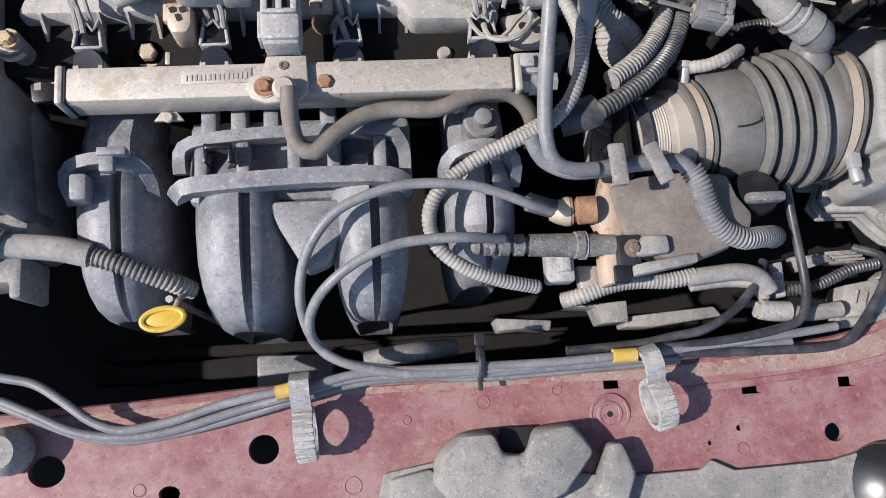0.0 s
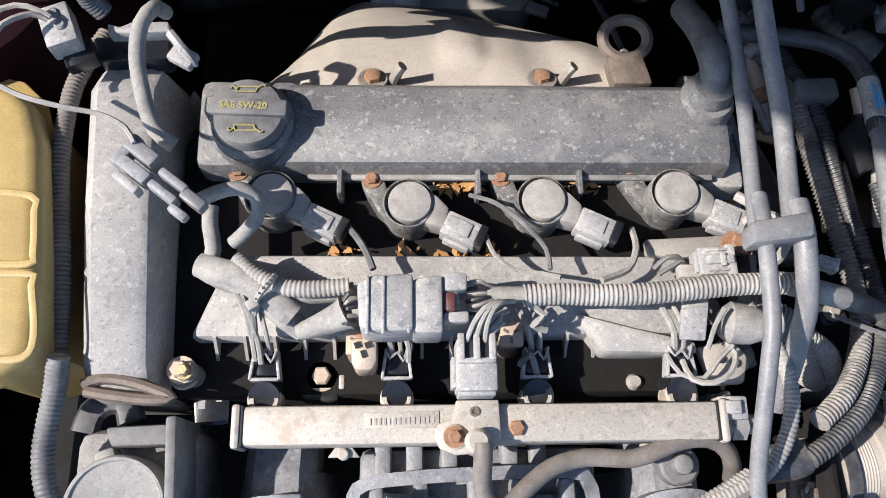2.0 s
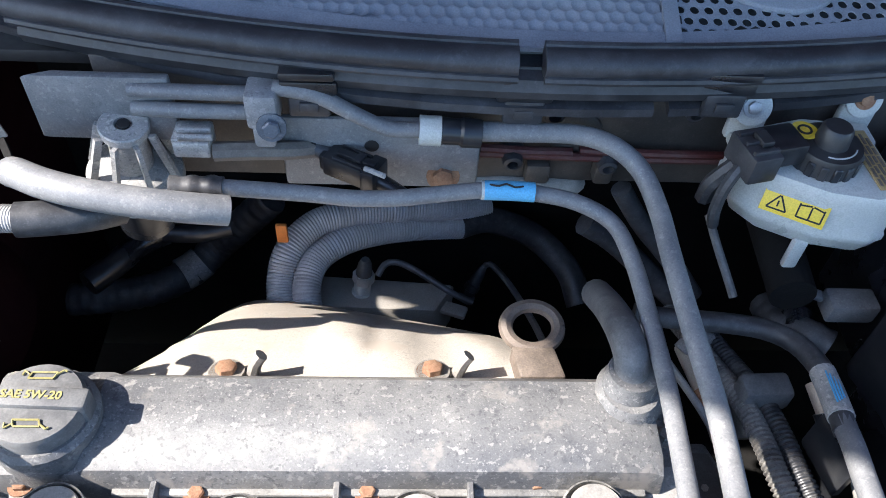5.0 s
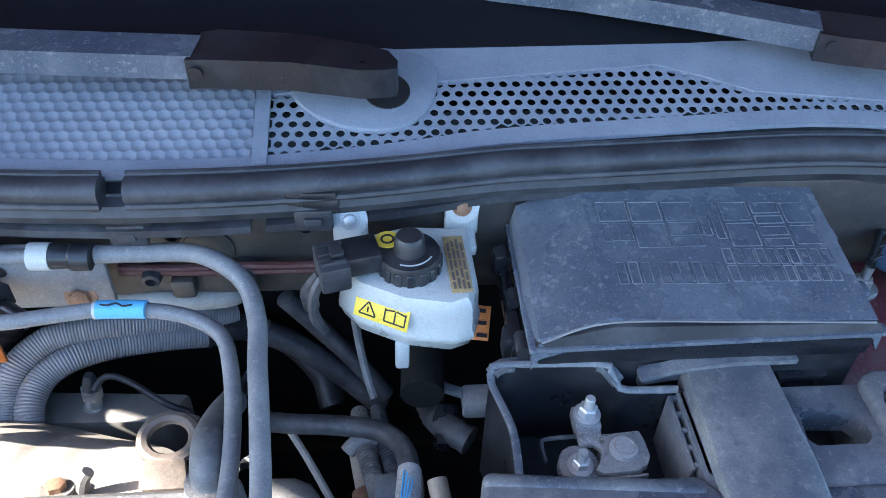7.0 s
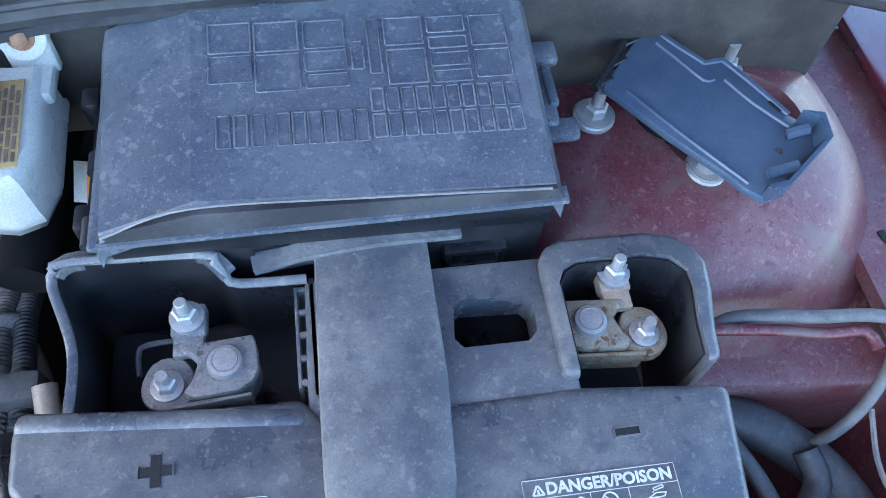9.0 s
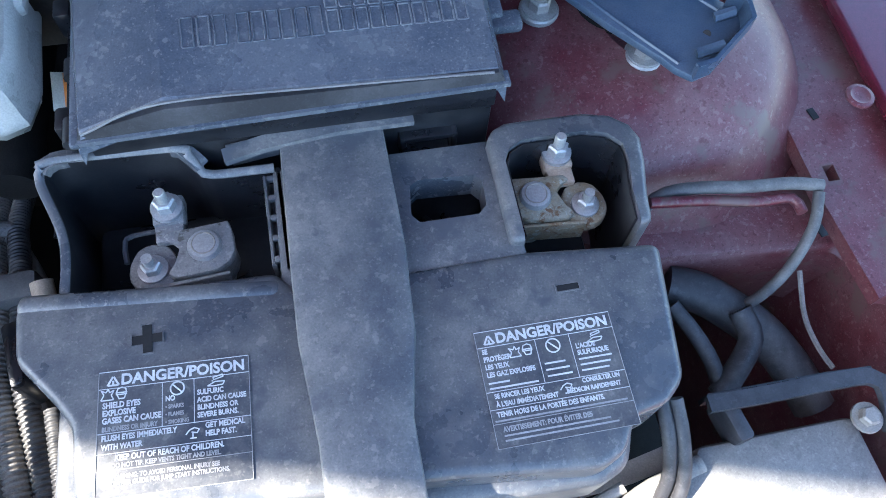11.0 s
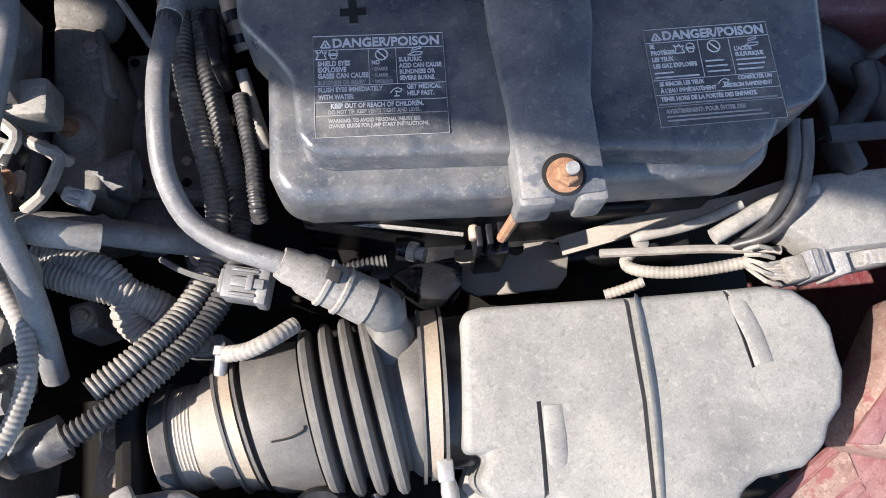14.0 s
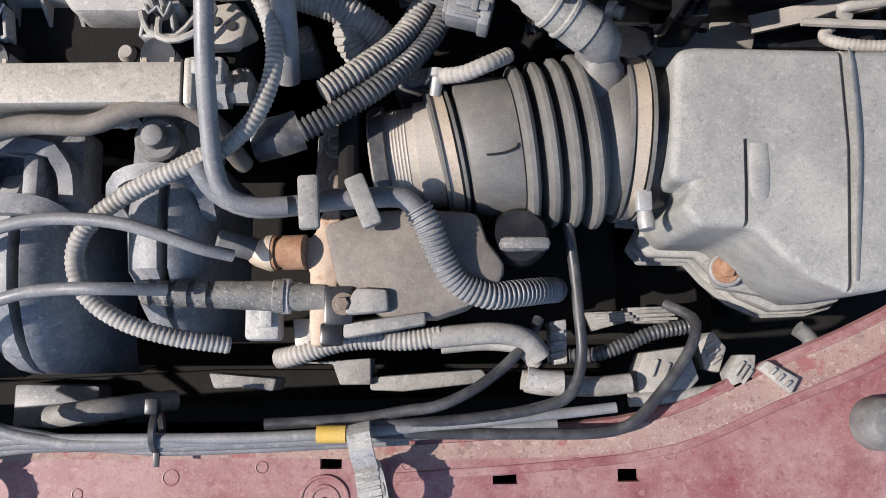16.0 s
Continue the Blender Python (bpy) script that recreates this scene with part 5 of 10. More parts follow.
hose_run("sensor_wire", [(-0.381, 0.473, 0.9), (-0.36, 0.487, 0.905), (-0.344, 0.489, 0.905), (-0.33, 0.484, 0.9)], 0.0021, "loom_dusty", "thin white wire looping from a plug", "wire", n=6)
wp = thing("side_plug", (-0.341, 0.497, 0.86), "pale grey plug on a black bracket behind the timing end", "connector")
sx_, sy_, sz_ = (-0.329, 0.483, 0.885)
part("shell", box((sx_, sy_, sz_), (0.021, 0.032, 0.018), 0.0015, rz=22), "connector", wp)
part("wire_seal", merge(disc((sx_ - 0.003, sy_ + 0.008, sz_ + 0.008), 0.004, 0.003), disc((sx_ + 0.003, sy_ - 0.001, sz_ + 0.008), 0.004, 0.003)), "plastic", wp)
part("socket", box((sx_ + 0.010, sy_ - 0.012, sz_ - 0.012), (0.022, 0.02, 0.012), 0.002, rz=22), "plastic_dark", wp)
part("bracket", slab([(-0.318, 0.493, 0.86), (-0.264, 0.5, 0.86), (-0.261, 0.476, 0.86), (-0.312, 0.473, 0.86)], 0.84, 0.862, 0.003), "plastic_dark", wp)
part("clip", merge(tube([(-0.26, 0.492, 0.87), (-0.252, 0.482, 0.868), (-0.244, 0.473, 0.86), (-0.258, 0.478, 0.86)], 0.0035, 8), box((-0.252, 0.478, 0.86), (0.02, 0.014, 0.008), 0.002, rz=-30)), "connector", wp)
part("pad", slab([(-0.304, 0.498, 0.872), (-0.295, 0.495, 0.872), (-0.287, 0.499, 0.872), (-0.261, 0.5, 0.872), (-0.259, 0.491, 0.872), (-0.303, 0.489, 0.872)], 0.85, 0.873, 0.002), "cover", wp)
# dry leaves in the coil valley
leaf_rng = random.Random(4)
bm = bmesh.new()
for k in range(60):
    x, y = leaf_rng.choice(((-0.06, 0.397), (-0.045, 0.396), (-0.035, 0.345), (0.04, 0.395), (-0.14, 0.345), (-0.09, 0.343)))
    x, y = x + leaf_rng.gauss(0, 0.010), y + leaf_rng.gauss(0, 0.003)
    a, s, z = leaf_rng.uniform(0, 6.3), leaf_rng.uniform(0.002, 0.006), 0.808 + leaf_rng.uniform(0, 0.010)
    vs = [bm.verts.new((x + s * math.cos(a + q) * f, y + s * math.sin(a + q) * f, z + leaf_rng.uniform(0, 0.003))) for q, f in ((0, 1.4), (1.6, 0.5), (3.1, 1.2), (4.7, 0.5))]
    bm.faces.new(vs)
solo("dry_leaves", bm, "leaf", "brown dry leaf scraps caught between the coils", "leaves", kind="stuff")

# ---- right end of the cover: steel bracket and pipe clip ----
endb = thing("pipe_bracket", (0.122, 0.344, 0.83), "dull steel bracket with a rusty bolt at the cover's end", "bracket")
part("plate", slab([(0.081, 0.347, 0.836), (0.161, 0.351, 0.836), (0.159, 0.335, 0.836), (0.129, 0.33, 0.836), (0.081, 0.335, 0.836)], 0.828, 0.836, 0.002), "steel_dull", endb)
bolt((0.147, 0.341, 0.838), endb, 0.0075, 0.008)
part("plug", slab([(0.113, 0.332, 0.85), (0.137, 0.334, 0.85), (0.135, 0.316, 0.85), (0.112, 0.315, 0.85)], 0.825, 0.852, 0.003), "connector", endb)
clip = thing("pipe_clip", (0.155, 0.337, 0.88), "grey plastic clip holding two pipes together", "clip")
part("saddle", slab([(0.129, 0.337, 0.905), (0.171, 0.344, 0.905), (0.17, 0.326, 0.905), (0.128, 0.321, 0.905)], 0.884, 0.905, 0.004), "hose_grey", clip)

# twin pipes from the bulkhead to the front
hose_run("vapour_pipe", [(-0.149, 0.563, 0.905), (-0.118, 0.564, 0.905), (-0.063, 0.565, 0.9), (-0.035, 0.562, 0.9), (-0.007, 0.563, 0.9), (0.017, 0.567, 0.9), (0.05, 0.572, 0.9), (0.083, 0.572, 0.898), (0.111, 0.567, 0.895), (0.133, 0.554, 0.89), (0.142, 0.528, 0.885), (0.147, 0.491, 0.878), (0.149, 0.44, 0.875), (0.145, 0.386, 0.88), (0.139, 0.334, 0.888)], 0.0056, "hose_grey", "long grey vapour pipe bending from the bulkhead forward", n=12)
hose_run("vapour_pipe", [(0.143, 0.36, 0.889), (0.142, 0.335, 0.893), (0.141, 0.307, 0.893), (0.141, 0.274, 0.888), (0.139, 0.246, 0.878), (0.137, 0.218, 0.866), (0.136, 0.19, 0.852), (0.137, 0.166, 0.842), (0.143, 0.151, 0.836), (0.158, 0.146, 0.83), (0.176, 0.147, 0.826)], 0.0056, "hose_grey", "long grey vapour pipe bending from the bulkhead forward", n=12)
hose_run("vapour_pipe", [(0.047, 0.601, 0.925), (0.079, 0.601, 0.925), (0.111, 0.6, 0.925), (0.133, 0.59, 0.924), (0.15, 0.578, 0.915), (0.159, 0.553, 0.905), (0.162, 0.519, 0.898), (0.167, 0.472, 0.888), (0.171, 0.42, 0.882), (0.166, 0.362, 0.886), (0.163, 0.34, 0.89)], 0.0067, "hose_grey", "thick grey vapour pipe bending from the bulkhead forward", n=12)
hose_run("vapour_pipe", [(0.167, 0.354, 0.892), (0.168, 0.331, 0.893), (0.17, 0.306, 0.885), (0.174, 0.287, 0.87), (0.175, 0.268, 0.85), (0.174, 0.248, 0.83), (0.172, 0.229, 0.81)], 0.0074, "hose_grey", "thick grey vapour pipe bending from the bulkhead forward", n=12)
sleeve = thing("blue_label", (0.066, 0.572, 0.9), "blue and white label wrapped round a vapour pipe", "label")
part("film", tube([(0.049, 0.572, 0.9), (0.066, 0.572, 0.9), (0.082, 0.571, 0.9)], 0.0066, 14), "tape_blue", sleeve)
part("white_edge", tube([(0.047, 0.572, 0.9), (0.049, 0.572, 0.9)], 0.00665, 14), "white", sleeve)
part("scribble", tube([(0.052, 0.571, 0.906), (0.058, 0.569, 0.907), (0.063, 0.571, 0.907), (0.068, 0.568, 0.907), (0.074, 0.57, 0.906)], 0.0007, 5, step=0.002), "ink_and_shade", sleeve)

# looms falling down on the gearbox side
trunk = [(0.2280, 0.600, 0.736), (0.2325, 0.558, 0.757), (0.2385, 0.527, 0.767), (0.2460, 0.490, 0.779), (0.2495, 0.455, 0.784), (0.2515, 0.430, 0.785), (0.259, 0.392, 0.782), (0.266, 0.357, 0.781), (0.269, 0.327, 0.782), (0.265, 0.292, 0.789), (0.249, 0.258, 0.800), (0.226, 0.231, 0.815), (0.200, 0.211, 0.822), (0.178, 0.198, 0.825)]
# left strand is dustier and also lightened as sunlit, right strand stays black
for off, r_, lo, hi, mt in ((-0.0078, 0.0080, 0, 13, "loom_mid"), (0.0075, 0.0074, 0, 14, "loom")):
    pts = []
    for n_ in range(lo, hi):
        a, b = Vector(trunk[max(n_ - 1, 0)]), Vector(trunk[min(n_ + 1, 13)])
        d = (b - a).normalized()
        pts.append(Vector(trunk[n_]) + Vector((-d.y, d.x, 0)).normalized() * off)
    hose_run("engine_loom", pts, r_, mt, "dusty black ribbed engine loom beside the battery, lightened as sunlit" if off < 0 else "black ribbed engine loom beside the battery", "wiring loom", ribs=0.0036, depth=0.18, n=14)
breather = thing("breather_hose", (0.26, 0.40, 0.80), "long breather hose, taped black above and bare grey below", "hose")
part("taped_run", tube([(0.154, 0.523, 0.835), (0.178, 0.519, 0.835), (0.209, 0.514, 0.838), (0.236, 0.506, 0.842), (0.252, 0.491, 0.847), (0.258, 0.469, 0.852), (0.2565, 0.447, 0.856), (0.2525, 0.420, 0.861)], 0.0072, 14), "rubber", breather, "black taped upper run")
part("bare_run", tube([(0.2535, 0.428, 0.860), (0.2515, 0.410, 0.864), (0.249, 0.390, 0.8665), (0.248, 0.364, 0.866), (0.249, 0.332, 0.859), (0.2585, 0.307, 0.849), (0.277, 0.291, 0.846), (0.296, 0.2815, 0.847), (0.312, 0.275, 0.846)], 0.0066, 14), "hose_grey", breather, "bare grey lower run")
lab_ = part("label", tube([(0.2580, 0.466, 0.8525), (0.2567, 0.450, 0.8555), (0.2540, 0.430, 0.8595)], 0.0079, 14), "connector", breather, "worn blue-white label")
for n_ in range(4):
    part("bar", tube([(0.2545 + 0.0018 * n_, 0.461 - 0.002 * n_, 0.8615), (0.2515 + 0.0018 * n_, 0.437 + 0.001 * n_, 0.866)], 0.0006, 5), "tape_blue", lab_)
coupling = thing("breather_coupling", (0.334, 0.258, 0.85), "ribbed grey breather coupling above the intake duct", "coupling")
part("body", lathe((0.309, 0.2765, 0.847), (0.3505, 0.2555, 0.829), [(0, 0.009), (0.006, 0.0105), (0.012, 0.0105), (0.016, 0.0125), (0.026, 0.013), (0.027, 0.0145), (0.029, 0.0145), (0.030, 0.0132), (0.037, 0.0135), (0.038, 0.015), (0.040, 0.015), (0.041, 0.0138), (0.056, 0.0145), (0.058, 0.010), (0.068, 0.010)], 22), "shroud", coupling)
part("elbow", tube([(0.349, 0.2565, 0.829), (0.359, 0.2515, 0.826), (0.3645, 0.2485, 0.820), (0.3645, 0.246, 0.80)], 0.0130, 14), "rubber_dusty", coupling)
part("notch", box((0.339, 0.2655, 0.848), (0.008, 0.008, 0.006), 0.001, rz=-25), "ink_and_shade", coupling)
tp = thing("temperature_plug", (0.289, 0.268, 0.85), "pale grey plug with a yellow seal over the gearbox", "connector")
part("shell", plug_body((0.285, 0.272, 0.815), (0.032, 0.020, 0.018), -14), "hose_grey", tp)
part("seal", lathe((0.269, 0.276, 0.815), (0.276, 0.275, 0.815), [(0, 0.006), (0.004, 0.0065), (0.008, 0.006)], 12), "tan_clamp", tp)
hose_run("cross_loom", [(0.105, 0.324, 0.83), (0.124, 0.321, 0.83), (0.144, 0.319, 0.83), (0.16, 0.318, 0.83)], 0.0074, "loom_dusty", "dusty ribbed loom crossing to the gearbox", "wiring loom", ribs=0.0032)
hose_run("cross_loom_wrap", [(0.159, 0.318, 0.83), (0.183, 0.315, 0.83), (0.205, 0.31, 0.828), (0.23, 0.306, 0.82), (0.256, 0.305, 0.8), (0.288, 0.298, 0.78)], 0.0085, "rubber_dusty", "wrapped loom crossing to the gearbox", "wiring loom")
hose_run("cross_loom", [(0.157, 0.3, 0.8), (0.176, 0.291, 0.8), (0.196, 0.284, 0.8), (0.212, 0.277, 0.795), (0.227, 0.269, 0.785), (0.236, 0.257, 0.77)], 0.0106, "loom_dusty", "dusty ribbed coolant pipe over the gearbox", ribs=0.0032, n=14)
hose_run("thin_wire", [(0.230, 0.298, 0.80), (0.243, 0.288, 0.81), (0.256, 0.281, 0.815), (0.270, 0.276, 0.815)], 0.002, "rubber_dusty", "thin wire leading to a plug", "wire", n=6)
hose_run("clutch_pipe", [(0.2845, 0.423, 0.803), (0.2895, 0.401, 0.790), (0.2945, 0.378, 0.774)], 0.0042, "loom_dusty", "pale rubber pipe beside the battery")

# ---- power steering reservoir ----
ps = thing("steering_reservoir", (-0.275, 0.17, 0.75), "power steering reservoir with a grey dusty cap", "reservoir")
part("cap", merge(lathe((-0.277, 0.168, 0.81), (-0.277, 0.168, 0.9), [(0, 0.0335), (0.022, 0.0335), (0.0265, 0.0327), (0.028, 0.0315), (0.028, 0.0298), (0.0264, 0.0288), (0.0262, 0.0275)], 40), *[box((-0.277 + 0.036 * math.cos(a), 0.168 + 0.034 * math.sin(a), 0.822), (0.010, 0.014, 0.016), 0.003, rz=math.degrees(a)) for a in (0.1, 1.9, 3.2, 4.2, 5.3)]), "airbox", ps, "dusty grey screw cap")
part("tank", box((-0.275, 0.165, 0.765), (0.085, 0.11, 0.09), 0.012), "shroud", ps)
part("bracket", merge(slab([(-0.29, 0.219, 0.83), (-0.247, 0.221, 0.83), (-0.245, 0.207, 0.83), (-0.285, 0.206, 0.83)], 0.80, 0.832, 0.003), slab([(-0.244, 0.223, 0.825), (-0.237, 0.224, 0.825), (-0.232, 0.130, 0.825), (-0.238, 0.128, 0.825)], 0.77, 0.856, 0.002)), "rubber_dusty", ps)
part("foot", slab([(-0.286, 0.109, 0.79), (-0.245, 0.109, 0.79), (-0.245, 0.077, 0.79), (-0.254, 0.077, 0.79), (-0.254, 0.089, 0.79), (-0.285, 0.088, 0.79)], 0.74, 0.792, 0.003), "shroud", ps)
solo("drive_belt", tube([(-0.315, 0.218, 0.8), (-0.311, 0.232, 0.8), (-0.3, 0.24, 0.8), (-0.288, 0.238, 0.8), (-0.283, 0.225, 0.8)], 0.010, 8, flat=0.5), "rubber", "black drive belt loop beside the timing end", "belt")
part("gasket", tube([(-0.302, 0.245, 0.845), (-0.291, 0.249, 0.845), (-0.273, 0.247, 0.845), (-0.254, 0.241, 0.845), (-0.244, 0.236, 0.845), (-0.259, 0.235, 0.845), (-0.283, 0.238, 0.845), (-0.3, 0.241, 0.845)], 0.004, 8, step=0.004), "eye", ps, "steel lifting eye edge")
hose_run("steering_hose", [(-0.313, 0.261, 0.86), (-0.317, 0.241, 0.85), (-0.321, 0.219, 0.845), (-0.323, 0.198, 0.84), (-0.319, 0.176, 0.835), (-0.31, 0.155, 0.825), (-0.299, 0.136, 0.815)], 0.0075, "rubber_dusty", "wrapped steering hose beside the reservoir", ribs=0.0032, depth=0.08)
hose_run("braided_hose", [(-0.311, 0.137, 0.81), (-0.287, 0.126, 0.812), (-0.268, 0.118, 0.812), (-0.249, 0.112, 0.81)], 0.0132, "rubber_dusty", "grey braided hose below the reservoir", ribs=0.0022, depth=0.035)
hose_run("wrapped_hose", [(-0.251, 0.112, 0.81), (-0.234, 0.111, 0.81), (-0.211, 0.108, 0.81), (-0.191, 0.103, 0.808)], 0.0093, "cloth", "tape-wrapped hose in front of the manifold")
hose_run("ribbed_hose", [(-0.195, 0.104, 0.808), (-0.174, 0.097, 0.806), (-0.156, 0.09, 0.8), (-0.138, 0.083, 0.79), (-0.127, 0.079, 0.775)], 0.0074, "loom_mid", "dusty ribbed hose running under the first runner", ribs=0.0036)

# ---- coolant expansion tank and the left wing ----
tank = thing("coolant_tank", (-0.36, 0.33, 0.75), "yellowed translucent coolant expansion tank", "tank")
part("shell", slab([(-0.415, 0.459, 0.87), (-0.381, 0.453, 0.87), (-0.361, 0.448, 0.87), (-0.348, 0.434, 0.87), (-0.338, 0.407, 0.87), (-0.327, 0.32, 0.87), (-0.324, 0.265, 0.87), (-0.329, 0.254, 0.87), (-0.344, 0.249, 0.87), (-0.372, 0.245, 0.87)], 0.74, 0.872, 0.012, 3), "amber", tank)
for pts in ([(-0.385, 0.37, 0.873), (-0.339, 0.366, 0.873), (-0.335, 0.355, 0.873), (-0.332, 0.326, 0.873), (-0.335, 0.319, 0.873), (-0.375, 0.319, 0.873)], [(-0.374, 0.312, 0.873), (-0.333, 0.312, 0.873), (-0.33, 0.305, 0.873), (-0.326, 0.261, 0.873), (-0.363, 0.258, 0.873)]):
    part("moulding", tube(pts, 0.0028, 8, flat=0.5), "amber", tank)
part("seam", slab([(-0.443, 0.49, 0.83), (-0.405, 0.48, 0.83), (-0.377, 0.474, 0.83), (-0.36, 0.458, 0.83), (-0.349, 0.425, 0.83), (-0.338, 0.329, 0.83), (-0.334, 0.263, 0.83), (-0.342, 0.251, 0.83), (-0.362, 0.246, 0.83), (-0.393, 0.243, 0.83)], 0.822, 0.831, 0.002), "amber", tank)
hose_run("bypass_hose", [(-0.317, 0.509, 0.84), (-0.326, 0.483, 0.845), (-0.332, 0.454, 0.85), (-0.334, 0.411, 0.85), (-0.331, 0.371, 0.848), (-0.326, 0.326, 0.845), (-0.324, 0.29, 0.84), (-0.326, 0.252, 0.83), (-0.33, 0.229, 0.82)], 0.0067, "hose_brown", "brown ribbed hose between tank and engine", ribs=0.0032, depth=0.12)
lw = thing("left_inner_wing", (-0.55, 0.4, 0.5), "maroon inner wing and strut tower beside the coolant tank, darkened as shaded", "body panel", kind="structure")
rings = []
for r, z in ((0.17, 0.70), (0.15, 0.80), (0.135, 0.855), (0.11, 0.869), (0.05, 0.874), (0.04, 0.862)):
    rings.append([Vector((-0.478 + r * math.cos(a), 0.58 + r * 0.95 * math.sin(a), z)) for a in (2 * math.pi * k / 36 for k in range(36))])
# tower and side wall take the darkened maroon in place of shade
part("strut_tower", loft(rings), "paint_shaded", lw)
part("side_wall", box((-0.52, 0.35, 0.62), (0.02, 0.9, 0.44), 0.004), "paint_shaded", lw)
part("top_rail", box((-0.58, 0.35, 0.845), (0.14, 1.0, 0.02), 0.006), "paint_clean", lw)
sx, sy, sz = (-0.368, 0.559, 0.885)
part("stud", merge(disc((sx, sy, 0.872), 0.017, 0.006), hexhead((sx, sy, 0.878), 0.0085, 0.006), lathe((sx, sy, 0.88), (sx, sy, 1), [(0, 0.004), (0.009, 0.004)], 10)), "eye", lw)

for dx, dy, ex, ey in ((-0.010, 0.008, -0.026, 0.040), (-0.014, -0.006, -0.060, -0.020), (0.004, -0.014, 0.010, -0.038), (-0.008, -0.012, -0.012, -0.034), (-0.012, -0.034, -0.045, -0.052), (0.012, -0.010, 0.018, -0.020)):
    part("grass_thread", tube([(sx + dx, sy + dy, 0.880), (sx + (dx + ex) / 2 + 0.002, sy + (dy + ey) / 2, 0.881), (sx + ex, sy + ey, 0.877)], 0.0008, 5), "cloth", lw, "dry pale plant thread")

# ---- smaller pieces round the rail, the cover's end and the gearbox ----
solo("wing_flag", slab([(0.1, 0.301, 0.846), (0.119, 0.302, 0.846), (0.113, 0.272, 0.846), (0.097, 0.274, 0.846)], 0.842, 0.846, 0.001), "connector", "grey tape flag on the loom", "tag")
solo("deck_edge", slab([(0.027, 0.294, 0.834), (0.068, 0.283, 0.834), (0.111, 0.273, 0.834), (0.112, 0.264, 0.834), (0.046, 0.265, 0.834), (0.036, 0.279, 0.834)], 0.800, 0.834, 0.004), "cover", "dusty grey ledge on the cover's front edge", "ledge")
cam_s = thing("cam_sensor", (0.145, 0.286, 0.83), "pale round sensor body at the cover's end", "sensor")
part("body", lathe((0.129, 0.284, 0.835), (0.181, 0.286, 0.835), [(0, 0.010), (0.004, 0.013), (0.020, 0.013), (0.022, 0.010), (0.032, 0.010), (0.033, 0.012), (0.040, 0.012)], 20), "loom_dusty", cam_s)
part("ear", slab([(0.113, 0.27, 0.826), (0.141, 0.275, 0.826), (0.15, 0.263, 0.826), (0.145, 0.244, 0.826), (0.121, 0.243, 0.826)], 0.818, 0.826, 0.003), "alloy", cam_s)
# ear holes are black discs, their shade painted on
for p in [(0.13, 0.261, 0.827), (0.14, 0.258, 0.827)]:
    part("hole", lathe(p, (p[0], p[1], 1), [(0, 0.0032), (0.0006, 0.003)], 12), "ink_and_shade", cam_s)
hose_run("looped_wire", [(0.099, 0.259, 0.835), (0.102, 0.245, 0.842), (0.115, 0.242, 0.845), (0.128, 0.249, 0.845), (0.134, 0.262, 0.842), (0.128, 0.271, 0.838)], 0.0022, "loom_dusty", "thin pale wire looping to an injector plug", "wire", n=6)
ctl = thing("control_box", (0.018, 0.26, 0.79), "black plastic box between the injectors", "box")
part("body", slab([(-0.008, 0.268, 0.804), (0.046, 0.267, 0.804), (0.045, 0.243, 0.804), (-0.007, 0.243, 0.804)], 0.775, 0.804, 0.003), "plastic_dark", ctl)
part("mark", slab([(0.033, 0.263, 0.804), (0.041, 0.263, 0.804), (0.041, 0.257, 0.804), (0.032, 0.257, 0.804)], 0.803, 0.8046, 0), "white", ctl)
part("rim", slab([(-0.012, 0.269, 0.81), (0.046, 0.269, 0.81), (0.046, 0.265, 0.81), (-0.012, 0.265, 0.81)], 0.79, 0.81, 0.002), "plastic", ctl)
solo("bolt_boss", slab([(0.049, 0.267, 0.8), (0.076, 0.267, 0.8), (0.075, 0.243, 0.8), (0.05, 0.242, 0.8)], 0.775, 0.802, 0.004), "alloy", "pale alloy boss under a rusty bolt", "boss")
solo("boss_bolt", hexhead((0.06, 0.256, 0.802), 0.0068, 0.006), "rust", "rusty bolt in the alloy boss", "bolt")
solo("pale_post", lathe((*(0.071, 0.248, 0.815)[:2], 0.78), (*(0.071, 0.248, 0.815)[:2], 1), [(0, 0.006), (0.03, 0.006), (0.034, 0.004)], 14), "loom_dusty", "pale rubber post beside the rail", "post")
solo("cover_flange", slab([(0.242, 0.425), (0.254, 0.426), (0.251, 0.381), (0.240, 0.380)], 0.69, 0.735, 0.003), "alloy", "bright cast flange low beside the gearbox", "flange")
solo("white_plug", plug_body((0.201, 0.322, 0.855), (0.016, 0.009, 0.009), -20), "connector", "small white plug at the cover's end", "connector")
solo("cover_end_casting", slab([(0.076, 0.309, 0.812), (0.102, 0.315, 0.812), (0.139, 0.313, 0.812), (0.146, 0.29, 0.812), (0.124, 0.286, 0.812), (0.099, 0.289, 0.812), (0.078, 0.296, 0.812)], 0.76, 0.812, 0.006), "hose_brown", "dusty brown casting at the cover's end", "casting")
solo("square_boss", slab([(0.055, 0.27, 0.8), (0.077, 0.272, 0.8), (0.081, 0.248, 0.8), (0.057, 0.247, 0.8)], 0.77, 0.802, 0.004), "alloy", "pale alloy boss under a rusty bolt", "boss")
solo("boss_bolt", hexhead((0.068, 0.259, 0.802), 0.0075, 0.006), "rust", "rusty bolt in the alloy boss", "bolt")
